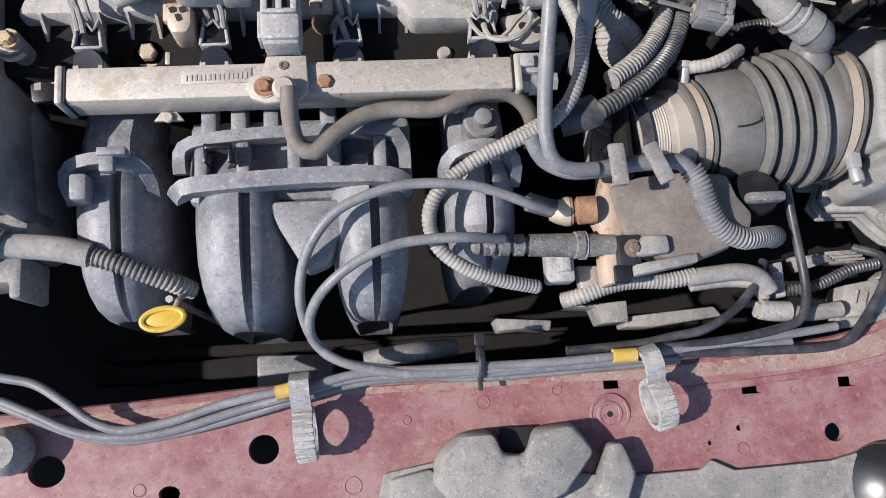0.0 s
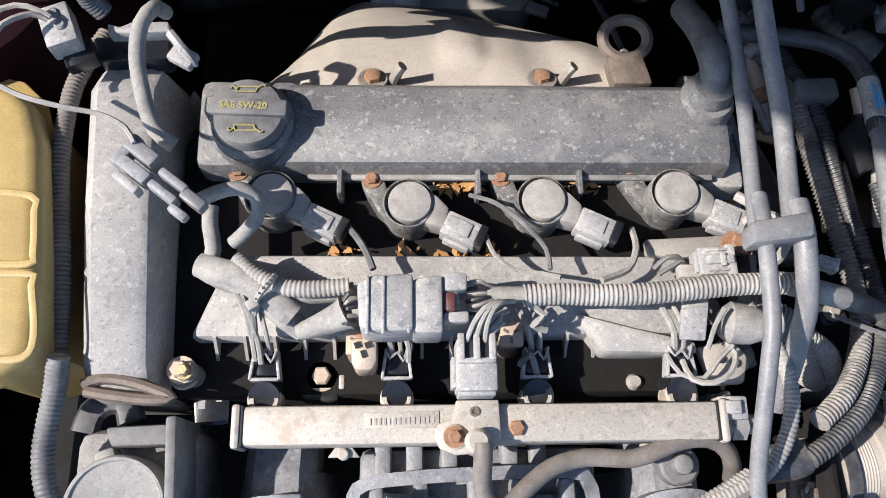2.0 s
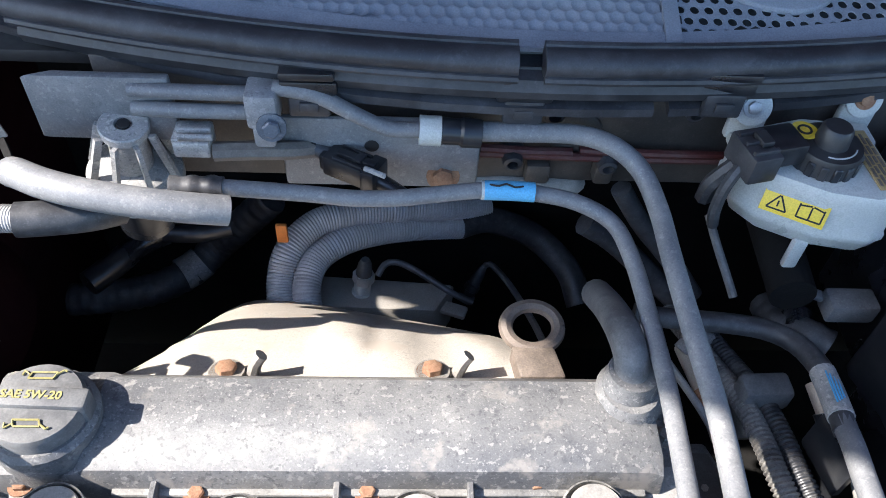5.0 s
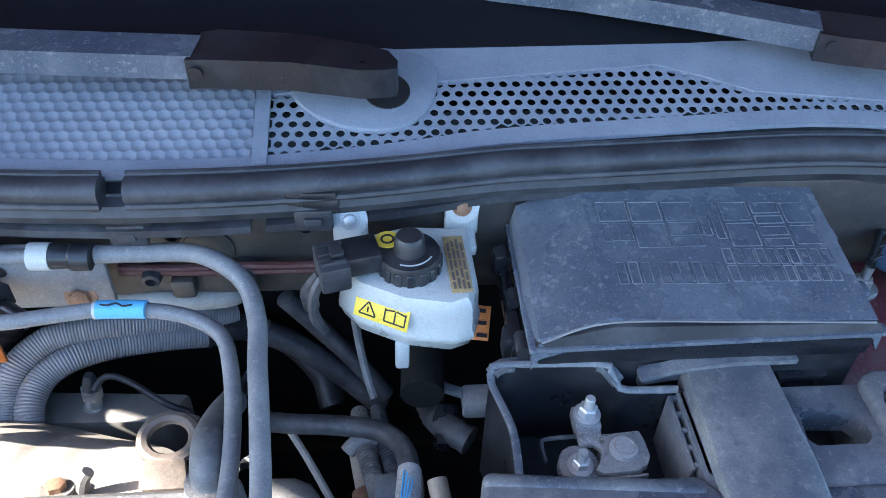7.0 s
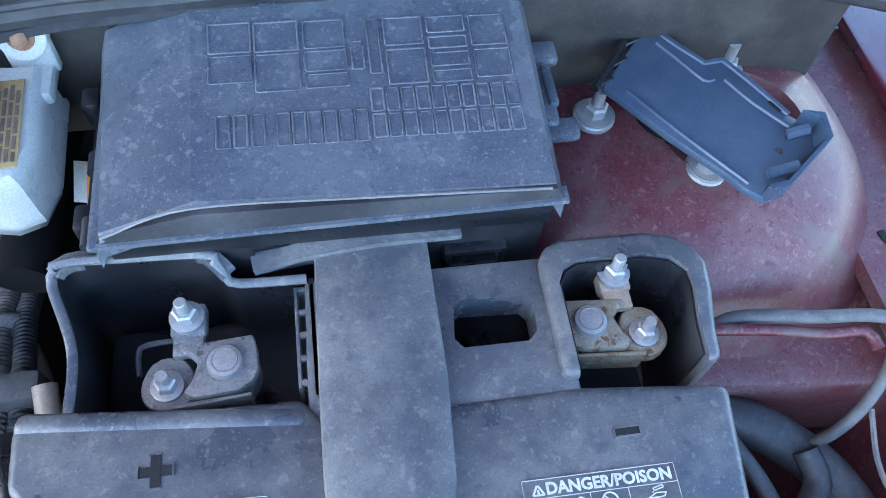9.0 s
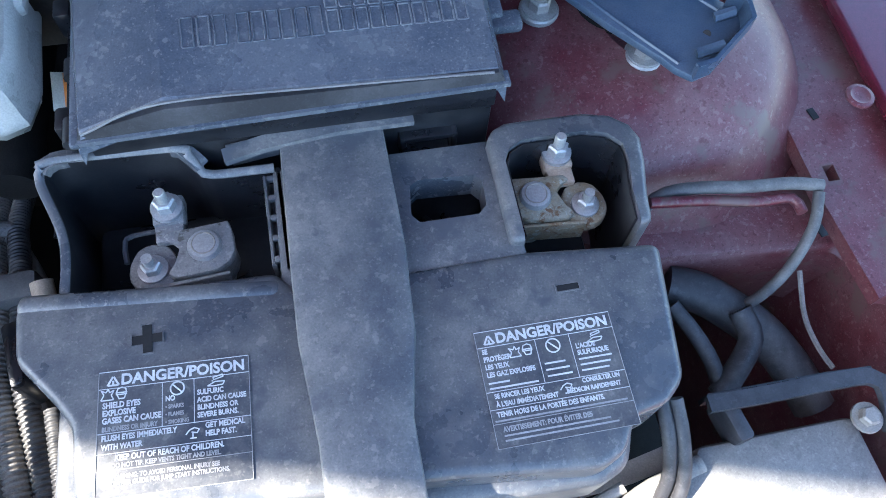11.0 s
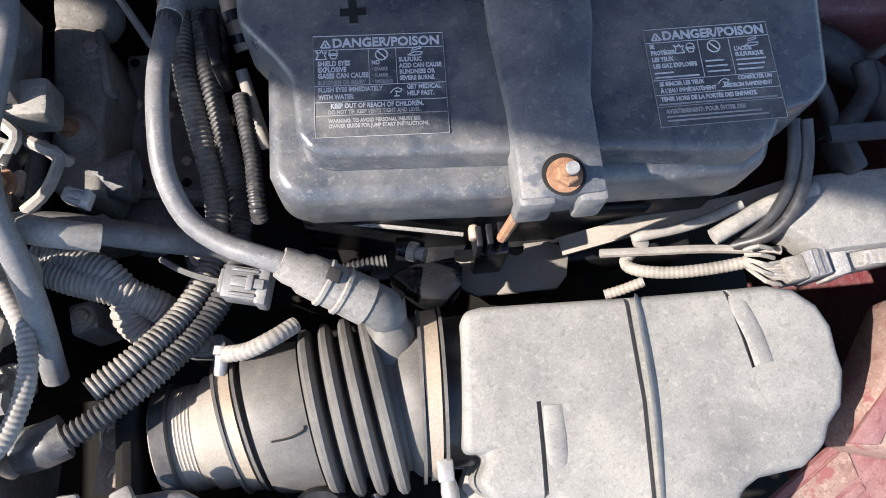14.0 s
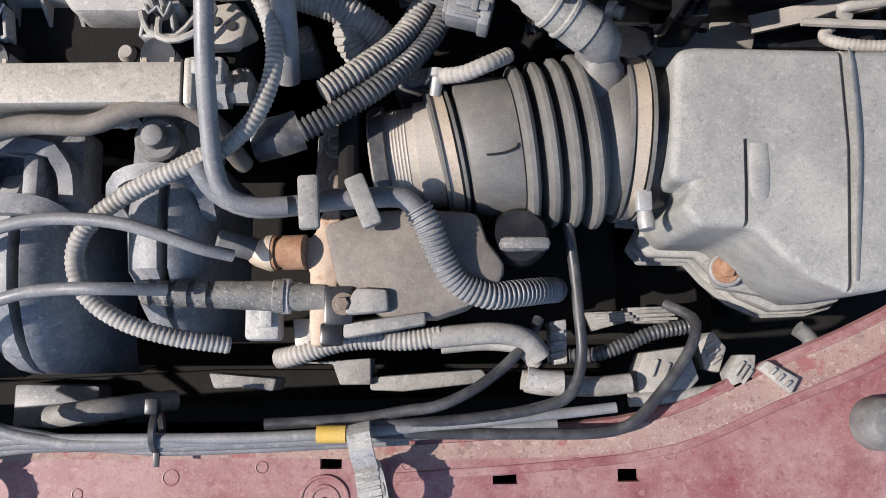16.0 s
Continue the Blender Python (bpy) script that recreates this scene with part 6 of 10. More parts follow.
for pts, z0, mt in (([(0.083, 0.275, 0.795), (0.103, 0.278, 0.795), (0.109, 0.253, 0.795), (0.086, 0.25, 0.795)], 0.76, "plastic"), ([(0.108, 0.287, 0.79), (0.128, 0.283, 0.79), (0.131, 0.265, 0.79), (0.112, 0.264, 0.79)], 0.75, "connector"), ([(0.126, 0.243, 0.8), (0.145, 0.243, 0.8), (0.146, 0.226, 0.8), (0.127, 0.226, 0.8)], 0.77, "connector"), ([(0.161, 0.282, 0.77), (0.178, 0.285, 0.77), (0.182, 0.265, 0.77), (0.164, 0.261, 0.77)], 0.72, "plastic"), ([(0.115, 0.306, 0.8), (0.128, 0.308, 0.8), (0.135, 0.286, 0.8), (0.125, 0.283, 0.8)], 0.77, "hose_brown"), ([(0.233, 0.253, 0.77), (0.26, 0.254, 0.77), (0.263, 0.24, 0.77), (0.237, 0.239, 0.77)], 0.72, "plastic"), ([(0.162, 0.333, 0.79), (0.192, 0.336, 0.79), (0.2, 0.32, 0.79), (0.168, 0.316, 0.79)], 0.74, "cover_dark"), ([(0.234, 0.316, 0.77), (0.255, 0.319, 0.77), (0.261, 0.298, 0.77), (0.238, 0.295, 0.77)], 0.70, "plastic_dark")):
    th = thing("small_bracket", pts[0], "dusty cast bracket between the looms", "bracket", "gearbox brackets")
    part("plate", slab(pts, z0, pts[0][2], 0.003), mt, th)
    c_ = sum((Vector(q) for q in pts), Vector()) / 4
    part("bolt", hexhead((c_.x, c_.y, pts[0][2]), 0.005, 0.005), "steel_dull", th)

relay = thing("gearbox_plate", (0.205, 0.437, 0.7), "rust-stained cast plate on the gearbox beside the looms", "casting")
part("plate", slab([(0.183, 0.489, 0.72), (0.229, 0.488, 0.72), (0.272, 0.372, 0.72), (0.255, 0.364, 0.72), (0.187, 0.37, 0.72)], 0.69, 0.72, 0.003), "shroud", relay)
part("recess", slab([(0.193, 0.48, 0.722), (0.229, 0.479, 0.722), (0.264, 0.374, 0.722), (0.251, 0.371, 0.722), (0.195, 0.376, 0.722)], 0.715, 0.7215, 0.002), "hose_brown", relay, "rusty recessed middle")
for k in range(14):
    part("crumb", disc((0.205 + 0.017 * math.sin(k * 2.3) + 0.0018 * k, 0.456 - 0.0055 * k, 0.7215), 0.0016 + 0.0012 * (k % 3), 0.002, 0.0006, 6), "tan_clamp" if k % 3 else "rust", relay)
for p in [(0.19, 0.48, 0.722), (0.194, 0.381, 0.722), (0.227, 0.378, 0.722)]:
    part("rivet", disc(p, 0.0035, 0.002), "dark_metal_shade", relay)
tanp = thing("gear_cable_end", (0.283, 0.46, 0.8), "tan cable sleeve with black clamps beside the battery", "cable")
part("sleeve", tube([(0.278, 0.485, 0.81), (0.281, 0.466, 0.805), (0.284, 0.451, 0.8), (0.287, 0.442, 0.795)], 0.0072, 12), "tan_clamp", tanp)
for pts in ([(0.279, 0.465, 0.806), (0.281, 0.459, 0.803)], [(0.283, 0.451, 0.8), (0.284, 0.446, 0.797)]):
    part("clamp", tube([pts[0], pts[1]], 0.0082, 12), "plastic_dark", tanp)
hose_run("engine_loom", [(0.283, 0.405, 0.8), (0.286, 0.381, 0.8), (0.289, 0.357, 0.8), (0.29, 0.333, 0.8), (0.29, 0.32, 0.79)], 0.0058, "loom", "dark ribbed loom behind the engine loom", "wiring loom", ribs=0.0032, depth=0.18)
solo("clamp_block", slab([(0.262, 0.452, 0.83), (0.276, 0.455, 0.83), (0.278, 0.414, 0.83), (0.27, 0.411, 0.83)], 0.79, 0.83, 0.004), "plastic_dark", "black loom clamp beside the battery", "clamp")
boss_ = thing("cover_end_casting", (0.178, 0.42, 0.74), "grey-brown cast housing with round bosses at the cover's end", "casting")
part("body", slab([(0.150, 0.487), (0.183, 0.477), (0.193, 0.446), (0.188, 0.430), (0.184, 0.401), (0.186, 0.386), (0.186, 0.357), (0.176, 0.351), (0.150, 0.360)], 0.70, 0.776, 0.008, 3), "shroud", boss_)
part("round_end", lathe((0.150, 0.502, 0.756), (0.200, 0.500, 0.752), [(0, 0.021), (0.022, 0.022), (0.034, 0.018), (0.041, 0.010), (0.043, 0.003)], 20), "shroud", boss_)
part("stub", lathe((0.176, 0.372, 0.762), (0.215, 0.370, 0.760), [(0, 0.015), (0.014, 0.0145), (0.018, 0.017), (0.026, 0.0185), (0.027, 0.015), (0.018, 0.013)], 22), "plastic", boss_, "dark round stub")
part("web", box((0.186, 0.452, 0.772), (0.006, 0.050, 0.014), 0.002, rz=8), "shroud", boss_)
part("top_boss", lathe((0.168, 0.398, 0.770), (0.168, 0.398, 1), [(0, 0.014), (0.012, 0.013), (0.018, 0.009)], 18), "shroud", boss_)
bolt((0.178, 0.462, 0.776), boss_, 0.0055, 0.006, "steel_dull")
bolt((0.168, 0.398, 0.788), boss_, 0.0045, 0.005, "rust")
solo("gear_lever_dome", lathe((*(0.197, 0.351, 0.73)[:2], 0.70), (*(0.197, 0.351, 0.73)[:2], 1), [(0, 0.022), (0.012, 0.022), (0.022, 0.016), (0.026, 0.008)], 24), "plastic", "grey domed cap behind the cross loom", "cap")
lev = thing("throttle_lever", (0.196, 0.189, 0.78), "brown steel throttle lever with two pivot bolts", "lever")
part("plate", slab([(0.192, 0.201, 0.785), (0.201, 0.203, 0.785), (0.21, 0.197, 0.785), (0.209, 0.171, 0.785), (0.204, 0.159, 0.785), (0.184, 0.162, 0.785), (0.186, 0.182, 0.785)], 0.777, 0.785, 0.002), "eye", lev)
for p in [(0.199, 0.194, 0.786), (0.2, 0.169, 0.786)]:
    part("pivot", merge(disc(p, 0.0085, 0.003), hexhead((p[0], p[1], p[2] + 0.003), 0.005, 0.004, washer=False)), "eye", lev)

# ---- pieces along the cover's front edge ----
fc = thing("face_clip", (-0.12, 0.264, 0.84), "tan square clip with three holes by an injector", "clip")
part("body", slab([(-0.129, 0.274, 0.848), (-0.111, 0.275, 0.848), (-0.111, 0.258, 0.848), (-0.114, 0.252, 0.848), (-0.125, 0.252, 0.848), (-0.128, 0.258, 0.848)], 0.82, 0.848, 0.003), "tan_clamp", fc)
for p, w_, h_ in zip([(-0.124, 0.269, 0.849), (-0.117, 0.269, 0.849), (-0.12, 0.263, 0.849)], (0.004, 0.004, 0.003), (0.004, 0.004, 0.005)):
    part("hole", box(p, (w_, h_, 0.0006), 0, rz=20), "ink_and_shade", fc)
db = thing("dark_bracket", (-0.154, 0.25, 0.8), "dark bracket with a tan bolt between the injectors", "bracket")
part("body", slab([(-0.167, 0.263, 0.808), (-0.14, 0.264, 0.808), (-0.139, 0.237, 0.808), (-0.146, 0.236, 0.808), (-0.166, 0.238, 0.808)], 0.785, 0.808, 0.003), "plastic_dark", db)
part("bolt", hexhead((-0.151, 0.254, 0.809), 0.0068, 0.007), "tan_clamp", db)
lb = thing("side_bracket", (-0.234, 0.244, 0.79), "black plate with holes beside the rail", "bracket")
part("plate", slab([(-0.247, 0.268, 0.795), (-0.218, 0.269, 0.795), (-0.217, 0.223, 0.795), (-0.241, 0.221, 0.795)], 0.782, 0.795, 0.002), "plastic_dark", lb)
for p, w_, h_ in zip([(-0.238, 0.258, 0.795), (-0.237, 0.238, 0.795), (-0.225, 0.241, 0.795)], (0.006, 0.005, 0.004), (0.006, 0.008, 0.004)):
    part("window", box(p, (w_, h_, 0.0006), 0), "connector", lb)
solo("cover_screw", merge(hexhead((-0.243, 0.256, 0.832), 0.0062, 0.008), lathe((-0.243, 0.253, 0.822), (-0.243, 0.256, 0.832), [(0, 0.010), (0.004, 0.010)], 16)), "tan_clamp", "tan bolt at the timing end's foot", "bolt")
nb = thing("rail_plate", (-0.095, 0.22, 0.843), "raised plate with worn marks on the fuel rail", "plate")
part("plate", slab([(-0.119, 0.225, 0.844), (-0.07, 0.226, 0.844), (-0.07, 0.215, 0.844), (-0.119, 0.215, 0.844)], 0.8425, 0.8438, 0.0004), "rail_alloy", nb)
for k in range(14):
    p = Vector((-0.115, 0.219, 0.844)).lerp(Vector((-0.074, 0.22, 0.844)), k / 13)
    part("bar", box((p.x, p.y, 0.8441), (0.0016 if k % 4 else 0.0008, 0.0045, 0.0004), 0), "alloy", nb)
bt = thing("beaded_tie", (-0.185, 0.302, 0.86), "dusty beaded cable tie round the taped harness", "cable tie")
tie_pts = curve([(-0.192, 0.291, 0.858), (-0.189, 0.297, 0.864), (-0.184, 0.303, 0.868), (-0.18, 0.308, 0.868), (-0.178, 0.313, 0.864)], 0.004)
part("band", tube(tie_pts, 0.0022, 6), "loom_dusty", bt)
for p in tie_pts[::1]:
    part("bead", box((p.x, p.y, p.z + 0.0018), (0.0018, 0.0018, 0.0012), 0), "rubber", bt)
part("head", box((-0.192, 0.294, 0.862), (0.008, 0.007, 0.006), 0.001, rz=30), "loom_dusty", bt)
hose_run("taped_harness", [(-0.233, 0.326, 0.846), (-0.217, 0.32, 0.852), (-0.203, 0.315, 0.855), (-0.185, 0.303, 0.856), (-0.166, 0.288, 0.852)], 0.0088, "cloth", "broad tape-wrapped harness branch on the cover", "wiring loom", n=12, flat=0.6)
hose_run("ribbed_branch", [(-0.206, 0.328, 0.852), (-0.193, 0.316, 0.856), (-0.177, 0.308, 0.858), (-0.159, 0.305, 0.858), (-0.129, 0.307, 0.858)], 0.0062, "loom_dusty", "ribbed branch of the harness on the cover", "wiring loom", ribs=0.0032)
for pts in ([(-0.205, 0.304, 0.85), (-0.199, 0.29, 0.846), (-0.195, 0.275, 0.842), (-0.193, 0.261, 0.836)], [(-0.202, 0.304, 0.85), (-0.196, 0.288, 0.846), (-0.191, 0.273, 0.842), (-0.189, 0.259, 0.836)], [(-0.093, 0.276, 0.85), (-0.09, 0.268, 0.848), (-0.09, 0.259, 0.84)], [(-0.046, 0.269, 0.868), (-0.041, 0.275, 0.872), (-0.033, 0.283, 0.872), (-0.025, 0.287, 0.868)], [(-0.043, 0.267, 0.868), (-0.038, 0.273, 0.872), (-0.03, 0.282, 0.872)], [(-0.039, 0.266, 0.868), (-0.036, 0.272, 0.872), (-0.028, 0.28, 0.87)]):
    hose_run("plug_wire", pts, 0.0019, "cloth", "thin dusty wire leading to a plug", "wire", n=6)
solo("taped_flag", slab([(0.095, 0.291, 0.856), (0.114, 0.293, 0.856), (0.109, 0.269, 0.856), (0.092, 0.27, 0.856)], 0.852, 0.856, 0.001), "connector", "grey tape flag hanging from the loom", "tag")
solo("cloth_end", lathe((0.127, 0.285, 0.84), (0.148, 0.282, 0.842), [(0, 0.010), (0.006, 0.015), (0.02, 0.014), (0.03, 0.010)], 16), "cloth", "tape-wrapped bundle end beside the pipes", "wiring loom")
solo("pale_bracket", slab([(0.122, 0.265, 0.82), (0.147, 0.27, 0.82), (0.154, 0.256, 0.82), (0.14, 0.249, 0.82), (0.125, 0.252, 0.82)], 0.808, 0.82, 0.003), "alloy", "pale alloy bracket at the rail's end", "bracket")
solo("rail_nut", merge(box((0.129, 0.226, 0.832), (0.020, 0.016, 0.016), 0.002), box((0.127, 0.226, 0.842), (0.012, 0.009, 0.004), 0.001)), "connector", "pale grey fitting at the rail's end", "fitting")
gp = thing("grey_plug", (0.125, 0.326, 0.845), "pale grey plug on a black socket behind the loom", "connector")
part("shell", plug_body((0.124, 0.325, 0.848), (0.030, 0.020, 0.016), 2), "connector", gp)
part("socket", slab([(0.141, 0.333, 0.842), (0.159, 0.334, 0.842), (0.157, 0.318, 0.842), (0.14, 0.317, 0.842)], 0.82, 0.842, 0.002), "plastic_dark", gp)
part("stem", box((0.106, 0.319, 0.846), (0.016, 0.010, 0.010), 0.002), "loom_dusty", gp)

solo("cover_end_lip", slab([(0.129, 0.419, 0.82), (0.167, 0.42, 0.82), (0.167, 0.393, 0.82), (0.133, 0.394, 0.82)], 0.79, 0.82, 0.004), "cover", "pale lip at the cover's end", "ledge")
for pts in ([(0.15, 0.379, 0.84), (0.161, 0.368, 0.845), (0.159, 0.36, 0.845), (0.153, 0.358, 0.84)], [(0.166, 0.366, 0.84), (0.18, 0.356, 0.848), (0.186, 0.353, 0.845), (0.181, 0.34, 0.842), (0.174, 0.33, 0.84), (0.163, 0.324, 0.836)], [(0.174, 0.362, 0.842), (0.186, 0.352, 0.84), (0.187, 0.354, 0.835)]):
    hose_run("pale_wire", pts, 0.0038, "loom_dusty", "pale wire ends hanging at the cover's end", "wire", n=8)

# ---- battery under its cover ----
ZB = 0.893
battery = thing("battery", (0.46, 0.39, 0.66), "car battery under a scuffed black plastic cover with warning labels", "battery")
part("case", box((0.467, 0.415, 0.755), (0.29, 0.17, 0.17), 0.006), "plastic_dark", battery)
part("cover_top", slab([(0.298, 0.432), (0.299, 0.402), (0.318, 0.378), (0.326, 0.366), (0.327, 0.332), (0.333, 0.323), (0.345, 0.319), (0.435, 0.314), (0.50, 0.310), (0.572, 0.302), (0.585, 0.308), (0.594, 0.324), (0.612, 0.327), (0.624, 0.338), (0.634, 0.413), (0.56, 0.420), (0.438, 0.418), (0.428, 0.430)], 0.84, ZB, 0.009, 4), "battery", battery)
part("cover_skirt", slab([(0.312, 0.43), (0.308, 0.322), (0.314, 0.308), (0.328, 0.303), (0.44, 0.297), (0.50, 0.300), (0.575, 0.298), (0.592, 0.304), (0.600, 0.325), (0.61, 0.42)], 0.822, 0.870, 0.009, 4), "battery", battery)
window_ = [(0.508, 0.447), (0.541, 0.447), (0.546, 0.452), (0.547, 0.467), (0.543, 0.472), (0.511, 0.4735), (0.506, 0.470), (0.504, 0.452)]
part("cover_mid", carved(slab([(0.43, 0.415), (0.562, 0.415), (0.560, 0.494), (0.432, 0.494)], 0.868, ZB - 0.003, 0.003), [(window_, 0.80, 0.95)]), "battery", battery)
for x in (0.516, 0.527):
    part("case_rib", tube([(x, 0.472, 0.846), (x + 0.004, 0.464, 0.848), (x + 0.007, 0.448, 0.848)], 0.0022, 8), "plastic_dark", battery)
part("ridge", slab([(0.298, 0.426), (0.430, 0.414), (0.432, 0.426), (0.300, 0.438)], 0.85, ZB + 0.001, 0.005, 3), "battery", battery, "raised ridge in front of the terminal")
part("tray_wall", slab([(0.315, 0.322), (0.60, 0.316), (0.60, 0.326), (0.315, 0.332)], 0.68, 0.822, 0.002), "plastic_dark", battery, "black tray wall")
# black bar that paints the shade of a slot
part("tray_slot", slab([(0.506, 0.313), (0.552, 0.311), (0.556, 0.3155), (0.506, 0.3175)], 0.757, 0.772, 0.002), "ink_and_shade", battery)
# open wells round the terminals


def fence(path, thick, z0):
    """A standing wall along a line of (x, y, top)."""
    line = [Vector(p) for p in path]
    rings = []
    for i, p in enumerate(line):
        d = line[min(i + 1, len(line) - 1)] - line[max(i - 1, 0)]
        side = Vector((-d.y, d.x, 0)).normalized() * thick / 2
        low = Vector((p.x, p.y, z0))
        rings.append([low - side, low + side, p + side - Vector((0, 0, 0.001)), p + side * 0.5, p - side * 0.5, p - side - Vector((0, 0, 0.001))])
    return loft(rings)


well = [(0.3215, 0.432, 0.889), (0.3215, 0.466, 0.892), (0.3115, 0.498, 0.898), (0.313, 0.505, 0.902), (0.319, 0.508, 0.904), (0.383, 0.506, 0.904), (0.389, 0.503, 0.901), (0.394, 0.497, 0.894), (0.400, 0.4945, 0.891), (0.4335, 0.4935, 0.891)]
# well walls are blacker than the cover, to shade the inside by colour
part("well_wall", fence(well, 0.004, 0.80), "plastic_dark", battery, "wall of the open positive well, blackened as shade")
part("well_rim", tube([(x, y, z - 0.0003) for x, y, z in well], 0.0026, 10, step=0.004, flat=0.6), "battery", battery, "thin dusty rim")
part("well_back", strip(curve([(0.3125, 0.505, 0.8985), (0.320, 0.5095, 0.901), (0.350, 0.510, 0.9015), (0.380, 0.5085, 0.901), (0.388, 0.5055, 0.899), (0.395, 0.4990, 0.893)], 0.005), 0.0085, 0.005), "battery", battery, "broad rounded back edge")
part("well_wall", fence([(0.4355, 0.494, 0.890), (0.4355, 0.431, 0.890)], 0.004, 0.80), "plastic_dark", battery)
part("slotted_wall", merge(fence([(0.4275, 0.490, 0.889), (0.4275, 0.436, 0.888)], 0.0022, 0.80), *[box((0.4315, 0.439 + k * 0.0125, 0.8865), (0.0065, 0.003, 0.004), 0.0006) for k in range(5)], box((0.4315, 0.466, 0.862), (0.0065, 0.056, 0.03), 0.0006)), "battery", battery, "double wall with slots")
part("tray_lip", tube([(0.345, 0.462, 0.862), (0.344, 0.474, 0.862), (0.348, 0.479, 0.862), (0.372, 0.480, 0.862), (0.374, 0.478, 0.862)], 0.0016, 6, step=0.002), "battery", battery)
collar_ = [(0.553, 0.424), (0.553, 0.488), (0.557, 0.496), (0.566, 0.500), (0.612, 0.500), (0.628, 0.496), (0.638, 0.488), (0.642, 0.478), (0.640, 0.462), (0.635, 0.440), (0.633, 0.424)]
mouth_ = [(0.561, 0.40), (0.561, 0.474), (0.565, 0.482), (0.573, 0.4862), (0.611, 0.4865), (0.623, 0.483), (0.630, 0.475), (0.6305, 0.464), (0.627, 0.444), (0.625, 0.40)]
# dark liner added inside the collar so the negative well looks shaded
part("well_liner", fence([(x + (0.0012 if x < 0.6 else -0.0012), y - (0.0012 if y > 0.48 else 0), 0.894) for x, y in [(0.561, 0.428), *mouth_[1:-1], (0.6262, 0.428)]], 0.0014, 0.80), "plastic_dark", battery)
part("well_collar", carved(slab(collar_, 0.80, 0.897, 0.004, 3), [(mouth_, 0.78, 0.95)]), "battery", battery, "rounded collar of the open negative well")


def terminal(x, y, parent, sign, corroded):
    """A post with its clamp plate; the stud and the side ear lie towards -sign in x."""
    z, cl = 0.8795, "copper" if corroded else "lead"
    post = part("post", lathe((x, y, 0.835), (x, y, 0.9), [(0, 0.0102), (0.040, 0.0100), (0.0415, 0.0094), (0.046, 0.0092), (0.0478, 0.0082), (0.0484, 0.0060)], 28), "steel", parent, "round lead post")
    part("groove", tube([(x + 0.0062 * math.cos(a), y + 0.0062 * math.sin(a), 0.8835) for a in (k * math.pi / 10 for k in range(21))], 0.0004, 6, step=0.003), "steel_dull", post)
    outline_ = [(-0.023, 0.008), (-0.020, 0.0125), (-0.006, 0.013), (0.0135, 0.0145), (0.0155, 0.006), (0.0160, -0.005), (0.0125, -0.011), (0.006, -0.0150), (-0.016, -0.0165), (-0.0205, -0.013), (-0.0165, -0.007), (-0.0135, 0.002), (-0.0175, 0.006)]
    clamp = part("clamp", slab([(x + a * sign, y + b) for a, b in outline_], z - 0.007, z, 0.0018), cl, parent, "corroded terminal clamp" if corroded else "dull lead terminal clamp")
    part("clamp_ring", lathe((x, y, z - 0.024), (x, y, 1), [(0, 0.0150), (0.016, 0.0148), (0.0185, 0.0140)], 28), cl, clamp)
    part("jaw", slab([(x - 0.026 * sign, y - 0.0205), (x + 0.012 * sign, y - 0.0175), (x + 0.012 * sign, y - 0.0155), (x - 0.026 * sign, y - 0.0180)], z - 0.020, z - 0.002, 0.0008), cl, clamp)
    sx, sy = x - 0.0185 * sign, y + 0.0255
    part("bracket", merge(box((sx, sy, z - 0.004), (0.0175, 0.018, 0.010), 0.002), box((sx, sy - 0.012, z - 0.004), (0.0155, 0.014, 0.006), 0.0015)), "tan_steel" if corroded else "lead", clamp)
    part("stud_nut", merge(lathe((sx, sy, z + 0.001), (sx, sy, 1), [(0, 0.0088), (0.003, 0.0088), (0.0035, 0.0075)], 20), hexhead((sx, sy, z + 0.0045), 0.0062, 0.007, (0, 0, 1), False), lathe((sx, sy, z + 0.010), (sx, sy, 1), [(0, 0.0033), (0.009, 0.0033), (0.010, 0.0026)], 12)), "steel", clamp)
    ex, ey = x - 0.0285 * sign, y - 0.0075
    part("ear", slab([(ex + (0.0135 if math.sin(q) < 0.6 else 0.0145) * math.cos(q), ey + (0.013 if math.sin(q) < 0.3 else 0.0165) * math.sin(q)) for q in (math.pi * k / 10 for k in range(20))], z - 0.014, z - 0.005, 0.0022), cl, clamp)
    part("ear_nut", merge(lathe((ex, ey, z - 0.005), (ex, ey, 1), [(0, 0.0082), (0.002, 0.0082), (0.0026, 0.007)], 18), hexhead((ex, ey, z - 0.0025), 0.0055, 0.006, (0, 0, 1), False), lathe((ex, ey, z + 0.002), (ex, ey, 1), [(0, 0.003), (0.008, 0.003)], 10)), "steel", clamp)


terminal(0.391, 0.457, battery, 1, False)
terminal(0.577, 0.458, battery, -1, True)
part("plus_sign", merge(box((0.363, 0.403, ZB + 0.0003), (0.015, 0.0045, 0.0006), 0), box((0.363, 0.403, ZB + 0.0004), (0.0045, 0.015, 0.0006), 0)), "ink_and_shade", battery)
part("minus_sign", box((0.577, 0.395, ZB + 0.0003), (0.012, 0.0035, 0.0006), 0), "ink_and_shade", battery)
part("minus_edge", merge(*[box((0.577 + dx, 0.395 + dy, ZB + 0.0005), (sx, sy, 0.0008), 0) for dx, dy, sx, sy in ((0, 0.0021, 0.0132, 0.0007), (0, -0.0021, 0.0132, 0.0007), (0.0063, 0, 0.0007, 0.0048), (-0.0063, 0, 0.0007, 0.0048))]), "battery", battery)
